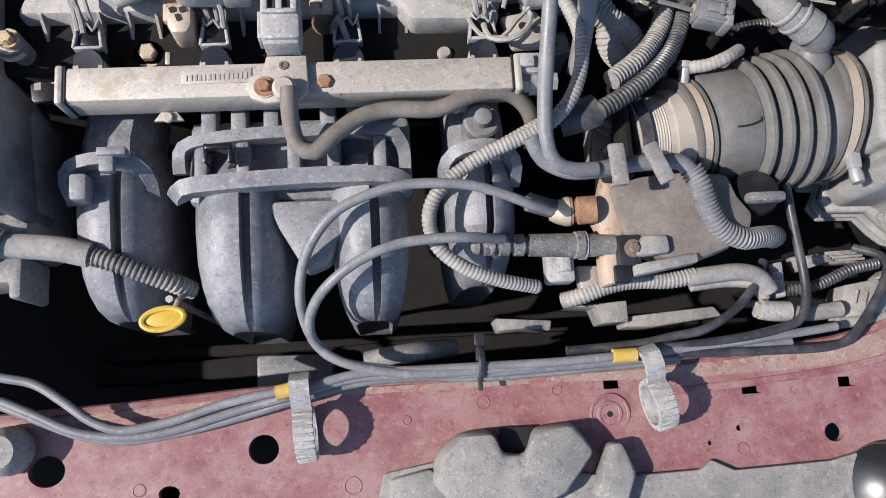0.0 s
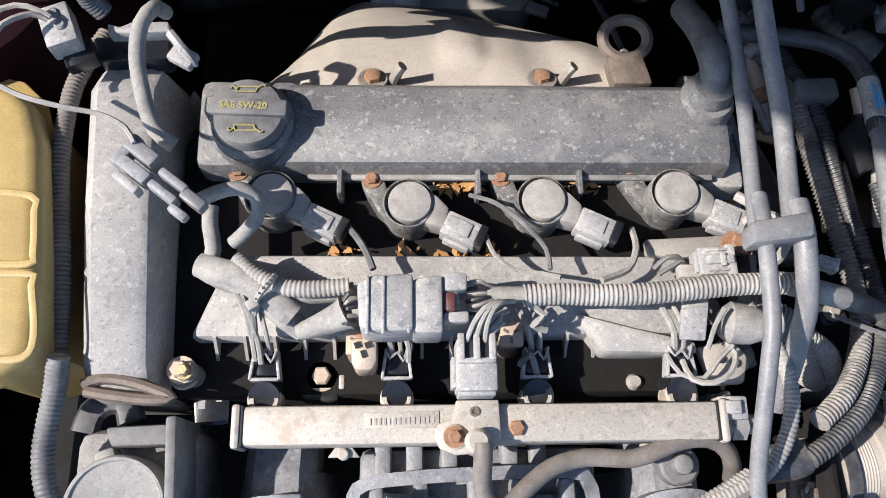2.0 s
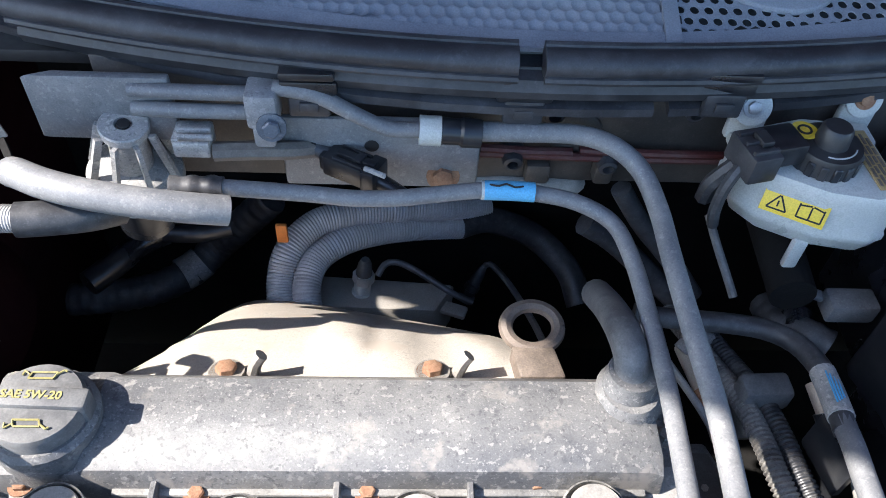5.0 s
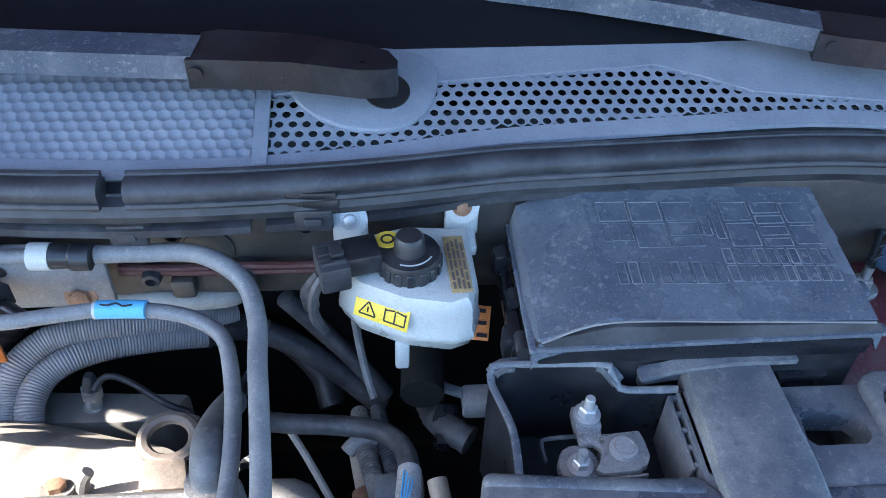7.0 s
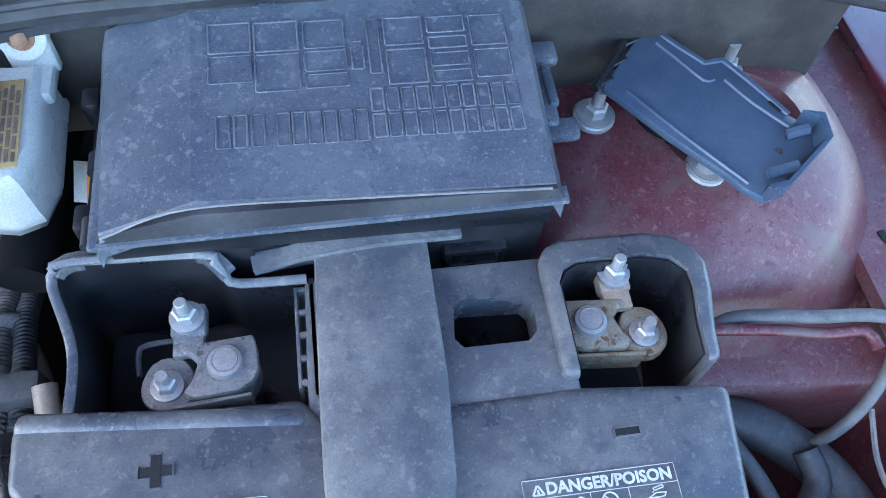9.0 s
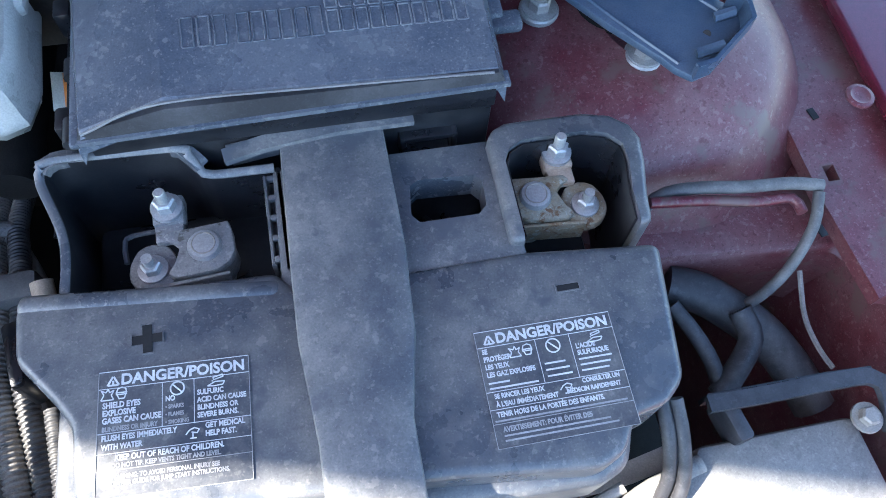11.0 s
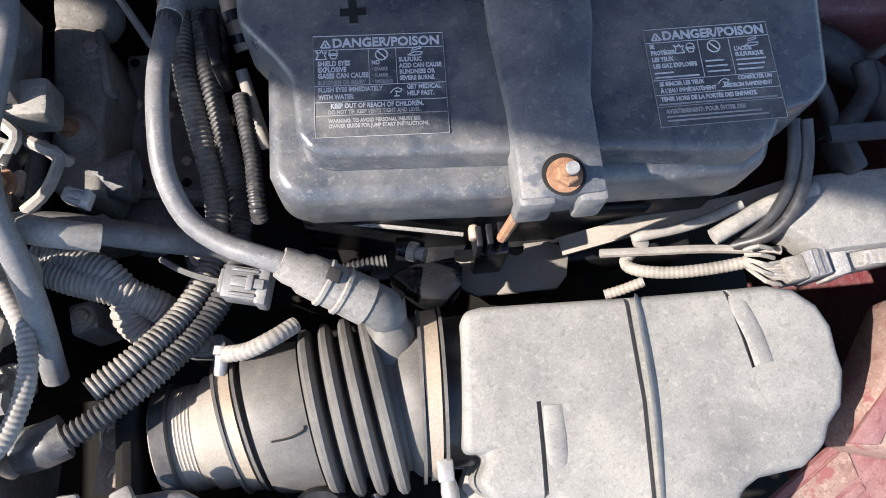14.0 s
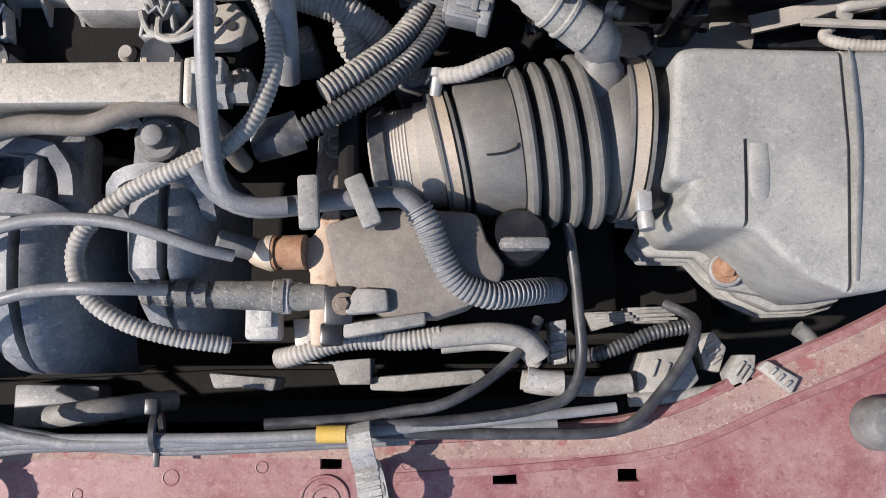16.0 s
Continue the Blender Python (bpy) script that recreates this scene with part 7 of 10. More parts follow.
part("plus_edge", merge(*[box((0.363 + dx, 0.403 + dy, ZB + 0.0006), (sx, sy, 0.0009), 0) for dx, dy, sx, sy in ((0, 0.0077, 0.0058, 0.0007), (0, -0.0077, 0.0058, 0.0007), (0.0077, 0, 0.0007, 0.0058), (-0.0077, 0, 0.0007, 0.0058))]), "battery", battery)

def label_sheet(tl, tr, bl, title, label):
    """A printed warning label: a thin sheet with its frame, given by three corners."""
    tl, tr, bl = Vector(tl), Vector(tr), Vector(bl)
    w, h = (tr - tl).length, (bl - tl).length
    u = (tr - tl).normalized()
    v = Vector((-u.y, u.x, 0))
    m = Matrix(((u.x, v.x, 0, tl.x), (u.y, v.y, 0, tl.y), (0, 0, 1, ZB + 0.0006), (0, 0, 0, 1)))
    sheet = box((w / 2, -h / 2, -0.0003), (w, h, 0.0006), 0)
    bmesh.ops.transform(sheet, matrix=m, verts=sheet.verts)
    ob = part("label_sheet", sheet, "label_film", battery, label)

    def rule(x0, y0, x1, y1):
        r = box(((x0 + x1) / 2 * w, -(y0 + y1) / 2 * h, 0.0002), (max(abs(x1 - x0) * w, 0.00028), max(abs(y1 - y0) * h, 0.00028), 0.0003), 0)
        bmesh.ops.transform(r, matrix=m, verts=r.verts)
        part("rule", r, "print_worn" if max(y0, y1) > 0.75 else "print", ob)

    def line(text, x, y, size):
        part("lettering", words(text, size * w, m @ pose(x * w, -y * h, 0.0002) @ Matrix.Diagonal((1.0 if size > 0.1 else 0.80, 1.0, 1.0, 1.0))), "print_worn" if y > 0.8 or size < 0.045 else "print", ob)

    def bars(x, y, lengths, pitch):
        for k, n in enumerate(lengths):
            rule(x, y + k * pitch, x + n, y + k * pitch + 0.014)

    rule(0, 0, 1, 0), rule(0, 0, 0, 1), rule(1, 0, 1, 1), rule(0, 1, 1, 1)
    tri = merge(box((0.095 * w, -0.115 * h, 0.0002), (0.07 * w, 0.0008, 0.0003), 0), box((0.075 * w, -0.08 * h, 0.0002), (0.07 * w, 0.0009, 0.0003), 0, rz=60), box((0.115 * w, -0.08 * h, 0.0002), (0.07 * w, 0.0009, 0.0003), 0, rz=-60), box((0.095 * w, -0.095 * h, 0.0002), (0.0009, 0.03 * w, 0.0003), 0))
    bmesh.ops.transform(tri, matrix=m, verts=tri.verts)
    part("triangle", tri, "print", ob)
    line(title, 0.145, 0.115, 0.104)
    return ob, rule, line, bars, m, w, h


def no_flame(ob, m, x, y, r):
    pts = [(x + r * math.cos(a), y + r * math.sin(a), 0.0004) for a in (k * math.pi / 8 for k in range(17))]
    sign = merge(tube([m @ Vector(p) for p in pts], 0.0004, 5, step=0.002), tube([m @ Vector((x - 0.7 * r, y + 0.7 * r, 0.0004)), m @ Vector((x + 0.7 * r, y - 0.7 * r, 0.0004))], 0.0004, 5))
    part("no_flame_sign", sign, "print", ob)


def pictograms(ob, m, w, h, spots_):
    """Small line drawings on a warning label: a burst, a masked head, a flask over a palm and an eye bath."""
    s_ = 0.046 * w
    shapes = (
        [[(-0.9, -0.8), (-0.5, 0.0), (-0.9, 0.7), (-0.2, 0.35), (0.1, 0.9), (0.3, 0.3), (0.9, 0.6), (0.55, -0.1), (0.9, -0.8), (-0.9, -0.8)]],
        [[(-0.7, 0.1), (-0.5, 0.75), (0.1, 0.95), (0.65, 0.7), (0.75, 0.1), (0.45, -0.75), (-0.3, -0.75), (-0.7, 0.1)], [(-0.8, 0.15), (0.85, 0.15)], [(-0.75, -0.12), (0.8, -0.12)]],
        [[(-1.3, -0.7), (-0.3, -0.8), (0.9, -0.7), (1.2, -0.2), (-0.2, -0.15), (-1.3, -0.7)], [(-0.5, 0.5), (0.9, 0.85), (1.0, 0.5), (-0.4, 0.15), (-0.5, 0.5)], [(-0.6, 0.1), (-0.6, -0.1)]],
        [[(-1.0, -0.2), (-0.5, 0.4), (0.2, 0.7), (0.9, 0.4), (0.6, -0.1), (-0.2, 0.1)], [(0.0, -0.1), (0.0, -0.8)], [(-0.4, -0.8), (0.5, -0.8)]],
    )
    for (x, y), strokes in zip(spots_, shapes):
        for stroke in strokes:
            pts = [m @ Vector((x * w + a * s_, -y * h + b * s_, 0.0003)) for a, b in stroke]
            part("pictogram", merge(*[tube([p, q], 0.00032, 5) for p, q in zip(pts, pts[1:])]), "print", ob)


ob, rule, line, bars, m, w, h = label_sheet((0.34, 0.389, 0.893), (0.411, 0.386, 0.893), (0.34, 0.329, 0.893), "DANGER/POISON", "dark warning label with pale print")
rule(0, 0.14, 1, 0.142), rule(0, 0.50, 1, 0.502), rule(0, 0.66, 1, 0.662), rule(0, 0.79, 1, 0.792), rule(0.42, 0.14, 0.42, 0.50), rule(0.63, 0.14, 0.63, 0.50)
for k, t_ in enumerate(("SHIELD EYES", "EXPLOSIVE", "GASES CAN CAUSE", "BLINDNESS OR INJURY")):
    line(t_, 0.03, 0.30 + 0.062 * k, 0.056 if k < 3 else 0.044)
for k, t_ in enumerate(("NO", "\u2022 SPARKS", "\u2022 FLAMES", "\u2022 SMOKING")):
    line(t_, 0.44, 0.30 + 0.062 * k, 0.05 if k == 0 else 0.038)
for k, t_ in enumerate(("SULFURIC", "ACID CAN CAUSE", "BLINDNESS OR", "SEVERE BURNS.")):
    line(t_, 0.65, 0.28 + 0.062 * k, 0.05)
line("FLUSH EYES IMMEDIATELY", 0.03, 0.56, 0.052), line("WITH WATER", 0.03, 0.63, 0.052), line("GET MEDICAL", 0.70, 0.555, 0.052), line("HELP FAST.", 0.70, 0.62, 0.052)
line("KEEP OUT OF REACH OF CHILDREN.", 0.12, 0.72, 0.053), line("DO NOT TIP. KEEP VENTS TIGHT AND LEVEL.", 0.10, 0.775, 0.043)
line("WARNING: TO AVOID PERSONAL INJURY SEE", 0.10, 0.86, 0.042), line("OWNER GUIDE FOR JUMP START INSTRUCTIONS.", 0.10, 0.91, 0.042)
no_flame(ob, m, 0.52 * w, -0.205 * h, 0.045 * w)
pictograms(ob, m, w, h, ((0.06, 0.19), (0.15, 0.19), (0.78, 0.18), (0.62, 0.58)))
ob, rule, line, bars, m, w, h = label_sheet((0.523, 0.378, 0.893), (0.594, 0.378, 0.893), (0.52, 0.319, 0.893), "DANGER/POISON", "dark French warning label with pale print")
rule(0, 0.14, 1, 0.142), rule(0, 0.53, 1, 0.532), rule(0, 0.68, 1, 0.682), rule(0, 0.80, 1, 0.802), rule(0.42, 0.14, 0.42, 0.53), rule(0.67, 0.14, 0.67, 0.53)
for k, t_ in enumerate(("SE", "PROT\u00c9GER", "LES YEUX", "LES GAZ EXPLOSIFS")):
    line(t_, 0.03, 0.20 + 0.068 * k, 0.05)
bars(0.03, 0.45, (0.15, 0.35), 0.045), bars(0.45, 0.36, (0.15, 0.17, 0.18), 0.055)
line("L'ACIDE", 0.70, 0.28, 0.05), line("SULFURIQUE", 0.70, 0.34, 0.05), bars(0.70, 0.37, (0.24, 0.22, 0.2), 0.05)
line("SE RINCER LES YEUX", 0.05, 0.59, 0.048), line("\u00c0 L'EAU IMM\u00c9DIATEMENT", 0.05, 0.66, 0.048), line("CONSULTER UN", 0.68, 0.58, 0.046), line("M\u00c9DECIN RAPIDEMENT", 0.56, 0.65, 0.046)
line("TENIR HORS DE LA PORT\u00c9E DES ENFANTS.", 0.04, 0.745, 0.05), bars(0.02, 0.77, (0.94,), 0.04)
line("AVERTISSEMENT: POUR \u00c9VITER DES", 0.06, 0.87, 0.05), bars(0.06, 0.895, (0.75, 0.80), 0.04)
no_flame(ob, m, 0.54 * w, -0.22 * h, 0.05 * w)
pictograms(ob, m, w, h, ((0.26, 0.22), (0.35, 0.22), (0.85, 0.2), (0.56, 0.60)))

# hold-down strap with its rusty bolt
strap = thing("battery_strap", (0.47, 0.39, 0.72), "black plastic hold-down strap across the battery cover with a rusty bolt", "strap")
front = [(0.4385, 0.507), (0.4965, 0.507), (0.497, 0.43), (0.494, 0.382), (0.486, 0.34), (0.486, 0.283), (0.440, 0.282), (0.440, 0.335), (0.436, 0.385), (0.4365, 0.43)]
part("band", slab(front, ZB - 0.02, ZB + 0.009, 0.003), "strap", strap)
part("back_hook", merge(strip([(0.408, 0.499, 0.899), (0.43, 0.5025, 0.902), (0.47, 0.506, 0.904), (0.514, 0.507, 0.903)], 0.009, 0.004), strip([(0.41, 0.5045, 0.892), (0.47, 0.510, 0.896), (0.513, 0.511, 0.896)], 0.004, 0.016)), "strap", strap)
part("front_leg", merge(box((0.449, 0.284, 0.885), (0.020, 0.010, 0.030), 0.003), box((0.479, 0.284, 0.885), (0.016, 0.010, 0.030), 0.003)), "strap", strap)
# black disc stands in for shade in the bolt recess
part("recess", lathe((0.464, 0.294, 0.9022), (0.464, 0.294, 1), [(0, 0.0118), (0.0006, 0.0115)], 24), "ink_and_shade", strap, "bolt recess, its shade drawn as a black disc")
part("washer", lathe((0.464, 0.293, 0.9025), (0.464, 0.285, 0.96), [(0, 0.0095), (0.0025, 0.0092)], 24), "rust", strap, "rust-stained washer")
part("bolt", merge(hexhead((0.464, 0.293, 0.9045), 0.0065, 0.007, (0.05, -0.25, 1), False), lathe((0.464, 0.293, 0.91), (0.465, 0.283, 0.96), [(0, 0.0035), (0.010, 0.0035)], 10)), "rust", strap, "rusty hold-down bolt")
part("bolt_tip", lathe((0.4645, 0.2907, 0.9198), (0.465, 0.281, 0.96), [(0, 0.0037), (0.002, 0.0032)], 10), "steel", strap)
part("rod", tube([(0.447, 0.292, 0.872), (0.446, 0.291, 0.85), (0.44, 0.286, 0.82)], 0.0034, 8), "rust", strap)

# ---- battery tray bracket in front ----
tray = thing("battery_bracket", (0.46, 0.31, 0.66), "dusty steel bracket in front of the battery tray", "bracket")
part("plate", holed(slab([(0.42, 0.312, 0.705), (0.443, 0.312, 0.705), (0.492, 0.313, 0.705), (0.508, 0.305, 0.705), (0.503, 0.284, 0.705), (0.494, 0.275, 0.705), (0.434, 0.275, 0.705), (0.423, 0.281, 0.705)], 0.700, 0.705, 0.001), [((0.467, 0.311, 0.70), (0.0075, 0.0075), 16), ((0.445, 0.297, 0.705), (0.003, 0.003), 10)], 0.05), "steel_dull", tray)
part("arm", strip([(0.498, 0.303, 0.72), (0.542, 0.309, 0.73), (0.586, 0.313, 0.74), (0.627, 0.316, 0.745), (0.664, 0.323, 0.75)], 0.014, 0.004), "steel_dull", tray)
part("tray_lip", box((0.46, 0.312, 0.665), (0.30, 0.03, 0.05), 0.006), "plastic_dark", tray)
part("pale_edge", tube([(0.318, 0.328, 0.76), (0.374, 0.318, 0.76), (0.423, 0.308, 0.76)], 0.0016, 6), "connector", tray)
for p in [(0.43, 0.297, 0.79), (0.437, 0.298, 0.79), (0.445, 0.299, 0.79)]:
    part("hook", box((p[0], p[1], 0.775), (0.0042, 0.014, 0.032), 0.001), "plastic_dark", tray)
part("ferrule", box((0.427, 0.301, 0.785), (0.006, 0.010, 0.010), 0.002), "tan_clamp", tray)
part("strut", box((*(0.442, 0.297, 0.76)[:2], 0.735), (0.022, 0.012, 0.055), 0.002), "plastic_dark", tray)

# ---- fuse box ----
fuse = thing("fuse_box", (0.45, 0.58, 0.78), "black plastic fuse box with a scratched moulded lid", "fuse box")
part("body", slab([(0.343, 0.508), (0.561, 0.508), (0.564, 0.632), (0.345, 0.622)], 0.76, 0.908, 0.004), "plastic_dark", fuse)
lid_rings = []
for x, dz, y0, y1 in ((0.337, -0.018, 0.507, 0.622), (0.341, -0.009, 0.508, 0.628), (0.386, 0.003, 0.513, 0.638), (0.561, -0.002, 0.510, 0.640), (0.566, -0.012, 0.509, 0.638)):
    lid_rings.append([Vector((x, y0 - 0.004, 0.921 + dz)), Vector((x, y0 - 0.003, 0.935 + dz - 0.003)), Vector((x, y0 + 0.001, 0.935 + dz)), Vector((x, y1 - 0.004, 0.951 + dz)), Vector((x, y1, 0.947 + dz)), Vector((x, y1 + 0.002, 0.925 + dz))])
lid_top = part("lid", rounded(loft(lid_rings), 0.0015, 2, 14), "lid", fuse, "scratched black lid with a chamfered side")
lid_top.data.set_sharp_from_angle(angle=radians(9))
part("worn_edge", tube([(0.342, 0.5055, 0.9265), (0.384, 0.5105, 0.9375), (0.47, 0.5095, 0.936), (0.558, 0.5075, 0.9335)], 0.0009, 6), "hose_grey", fuse, "scuffed pale front edge")
part("front_skirt", loft([[Vector((0.338, y0, 0.9215)), Vector((0.565, y0, 0.927)), Vector((0.561, y1, 0.9325)), Vector((0.386, y1, 0.9365)), Vector((0.341, y1, 0.925))] for y0, y1 in ((0.5045, 0.5075), (0.512, 0.514))]), "seal", fuse, "sloping front face of the lid")
part("body_upper", slab([(0.342, 0.506), (0.561, 0.506), (0.563, 0.63), (0.344, 0.62)], 0.905, 0.921, 0.001), "plastic_dark", fuse)
part("seam", loft([[Vector((x, 0.5030, z - 0.003)), Vector((x, 0.5030, z)), Vector((x, 0.512, z)), Vector((x, 0.512, z - 0.003))] for x, z in ((0.336, 0.9225), (0.567, 0.928))]), "lid", fuse, "pale rim below the lid")
part("side_rim", box((0.337, 0.565, 0.9205), (0.005, 0.125, 0.004), 0.001), "lid", fuse)
for k, (y, h) in enumerate(((0.518, 0.016), (0.560, 0.012), (0.604, 0.016))):
    part("hinge_knuckle", lathe((0.3325, y - h / 2, 0.912), (0.3325, y + h / 2, 0.912), [(0, 0.0045), (h, 0.0045)], 12), "plastic_dark", fuse)


def lid_z(x, y):
    return 0.9384 - (x - 0.386) / 0.175 * 0.005 + (y - 0.514) / 0.120 * 0.016


def lid_box(a, b, c, d):
    slope = math.degrees(math.atan2(0.016, 0.111))
    return merge(*[box((x, y, lid_z(x, y)), (w, h, 0.0007), 0.0002, rx=slope, segs=1) for x, y, w, h in
                   (((a + c) / 2, b, c - a, 0.001), ((a + c) / 2, d, c - a, 0.001), (a, (b + d) / 2, 0.001, d - b), (c, (b + d) / 2, 0.001, d - b))])


for k in range(10):
    for j in range(2):
        x, y = 0.4745 + k * 0.0078, 0.5425 + j * 0.0150
        part("moulded_slot", lid_box(x, y, x + 0.0062, y + 0.0132), "lid", fuse)
for k in range(6):
    x = 0.427 + k * 0.0077
    part("moulded_slot", lid_box(x, 0.541, x + 0.0062, 0.559), "lid", fuse)
for k in range(3):
    x = 0.398 + k * 0.0085
    part("moulded_slot", lid_box(x, 0.541, x + 0.0062, 0.559), "lid", fuse)
for a, b, c, d in ((0.395, 0.578, 0.416, 0.594), (0.418, 0.572, 0.440, 0.594), (0.395, 0.596, 0.416, 0.614), (0.418, 0.596, 0.440, 0.614), (0.443, 0.573, 0.464, 0.581), (0.443, 0.583, 0.464, 0.595), (0.443, 0.597, 0.464, 0.614), (0.467, 0.583, 0.473, 0.600), (0.476, 0.580, 0.482, 0.614), (0.485, 0.573, 0.505, 0.594), (0.485, 0.597, 0.505, 0.614), (0.508, 0.573, 0.528, 0.580), (0.508, 0.583, 0.528, 0.591), (0.508, 0.594, 0.528, 0.601), (0.508, 0.604, 0.528, 0.614), (0.531, 0.575, 0.550, 0.592), (0.531, 0.595, 0.550, 0.614)):
    part("moulded_frame", lid_box(a, b, c, d), "lid", fuse)
part("latch", merge(box((0.571, 0.590, 0.908), (0.016, 0.052, 0.012), 0.003), box((0.580, 0.564, 0.906), (0.020, 0.014, 0.008), 0.003), box((0.578, 0.616, 0.912), (0.018, 0.016, 0.008), 0.003), box((0.577, 0.590, 0.914), (0.006, 0.03, 0.006), 0.002)), "lid", fuse)
part("latch", merge(box((0.331, 0.565, 0.90), (0.008, 0.09, 0.016), 0.003), box((0.327, 0.530, 0.90), (0.010, 0.016, 0.022), 0.003), box((0.328, 0.600, 0.91), (0.010, 0.014, 0.02), 0.003)), "plastic_dark", fuse)
part("front_catch", merge(box((0.523, 0.506, 0.872), (0.030, 0.008, 0.004), 0.001), box((0.523, 0.506, 0.886), (0.030, 0.008, 0.004), 0.001), box((0.508, 0.506, 0.879), (0.004, 0.008, 0.018), 0.001), box((0.538, 0.506, 0.879), (0.004, 0.008, 0.018), 0.001)), "plastic_dark", fuse)
for x in (0.36, 0.40, 0.44, 0.48):
    part("body_rib", box((x, 0.515, 0.86), (0.003, 0.004, 0.07), 0.001), "plastic_dark", fuse)

# ---- brake fluid reservoir ----
res = thing("brake_fluid_reservoir", (0.26, 0.58, 0.86), "translucent white brake fluid reservoir with a black cap and yellow label", "reservoir")
tank_rings = []
foot = [(0.216, 0.606), (0.214, 0.574), (0.226, 0.558), (0.258, 0.541), (0.290, 0.535), (0.303, 0.540), (0.309, 0.560), (0.307, 0.616), (0.262, 0.620)]
tmid = Vector((0.262, 0.572, 0))
for z, k in ((0.884, 0.86), (0.888, 0.96), (0.894, 1.0), (0.8955, 1.03), (0.900, 1.03), (0.902, 1.0), (0.920, 0.985), (0.927, 0.96), (0.931, 0.90), (0.932, 0.8)):
    tank_rings.append([Vector((*(tmid.to_2d() + (Vector(p) - tmid.to_2d()) * k), z)) for p in foot])
part("tank", rounded(loft(tank_rings), 0.002, 2, 25), "white", res)
for x, y in ((0.222, 0.607), (0.301, 0.619)):
    part("lug", merge(lathe((x, y + 0.006, 0.943), (x, y - 0.90, 1.38), [(0, 0.0115), (0.0005, 0.0125), (0.0075, 0.0125), (0.008, 0.0115)], 24), box((x, y + 0.002, 0.9315), (0.0245, 0.007, 0.022), 0.002), box((x, y - 0.010, 0.922), (0.020, 0.024, 0.010), 0.003)), "white", res)
    part("bolt", hexhead((x, y - 0.0008, 0.9465), 0.0046, 0.004, (0, -0.90, 0.43)), "rust" if x > 0.26 else "steel", res)
part("collar", disc((0.262, 0.574, 0.922), 0.024, 0.010, 0.002, 32), "white", res)
capb = part("cap", lathe((0.262, 0.574, 0.929), (0.262, 0.574, 1), [(0, 0.0212), (0.014, 0.0212), (0.0165, 0.0202), (0.0172, 0.0108), (0.028, 0.0098), (0.030, 0.0082)], 32), "plastic_dark", res, "black ribbed cap")
for k in range(16):
    a = k * math.pi / 8
    part("rib", box((0.262 + 0.0208 * math.cos(a), 0.574 + 0.0208 * math.sin(a), 0.936), (0.003, 0.0052, 0.012), 0.0008, rz=math.degrees(a), segs=1), "plastic_dark", capb)
part("cap_label", disc((0.2475, 0.583, 0.9475), 0.0085, 0.0006, 0.0001, 20), "label_yellow", capb)
part("cap_ring", tube([(0.2475 + 0.004 * math.cos(a), 0.583 + 0.004 * math.sin(a), 0.9483) for a in (k * math.pi / 8 for k in range(17))], 0.0008, 6, step=0.002), "ink_and_shade", capb)
part("cap_print", tube([(0.262 + 0.0158 * math.cos(a), 0.574 + 0.0158 * math.sin(a), 0.9462) for a in (math.radians(-115 + 8 * k) for k in range(12))], 0.0006, 5, step=0.002), "print_worn", capb)
side = part("side_label", box((0.2945, 0.574, 0.9328), (0.014, 0.056, 0.0008), 0.0002, rz=3), "label_old", res, "weathered yellow warning label")
for col_ in range(4):
    y = 0.549
    for k in range(5):
        n_ = 0.006 + 0.002 * ((k * 7 + col_ * 5) % 3)
        part("bar", box((0.2898 + 0.0031 * col_ - (y - 0.574) * 0.05, y + n_ / 2, 0.9334), (0.0017, n_, 0.0004), 0, rz=3), "eye", side)
        y += n_ + 0.0018
mark = pose(0.2425, 0.5475, 0.914, 66, 0, -28)
fl = box((0, 0, 0), (0.040, 0.015, 0.0008), 0.0002)
bmesh.ops.transform(fl, matrix=mark, verts=fl.verts)
warn = part("front_label", fl, "label_yellow", res, "yellow warning label with black signs")


def stamp(parts):
    bm_ = merge(*[box(c, s, 0, rz=r) for c, s, r in parts])
    bmesh.ops.transform(bm_, matrix=mark, verts=bm_.verts)
    return bm_


part("triangle", stamp([((-0.010, -0.0045, 0.0006), (0.012, 0.001, 0.0004), 0), ((-0.0132, 0.0003, 0.0006), (0.011, 0.001, 0.0004), 58), ((-0.0068, 0.0003, 0.0006), (0.011, 0.001, 0.0004), -58), ((-0.010, -0.0005, 0.0006), (0.001, 0.004, 0.0004), 0)]), "ink_and_shade", warn)
part("book", stamp([((0.010, -0.0045, 0.0006), (0.015, 0.001, 0.0004), 0), ((0.006, 0.004, 0.0006), (0.007, 0.001, 0.0004), 10), ((0.014, 0.004, 0.0006), (0.007, 0.001, 0.0004), -10), ((0.0025, 0, 0.0006), (0.001, 0.009, 0.0004), 0), ((0.0175, 0, 0.0006), (0.001, 0.009, 0.0004), 0), ((0.010, 0, 0.0006), (0.001, 0.008, 0.0004), 0)]), "ink_and_shade", warn)
plug_ = part("level_plug", box((0.229, 0.572, 0.944), (0.026, 0.024, 0.016), 0.0025, rz=14), "plastic_dark", res, "black level sensor plug")
part("shell", box((0.211, 0.564, 0.942), (0.020, 0.030, 0.020), 0.002, rz=14), "seal", plug_)
for dy in (-0.009, 0.0, 0.009):
    part("rail", box((0.211 - 0.24 * dy, 0.564 + dy, 0.953), (0.017, 0.0028, 0.003), 0.0006, rz=14), "seal", plug_)
part("latch", box((0.214, 0.5655, 0.9545), (0.008, 0.012, 0.004), 0.001, rz=14), "plastic_dark", plug_)
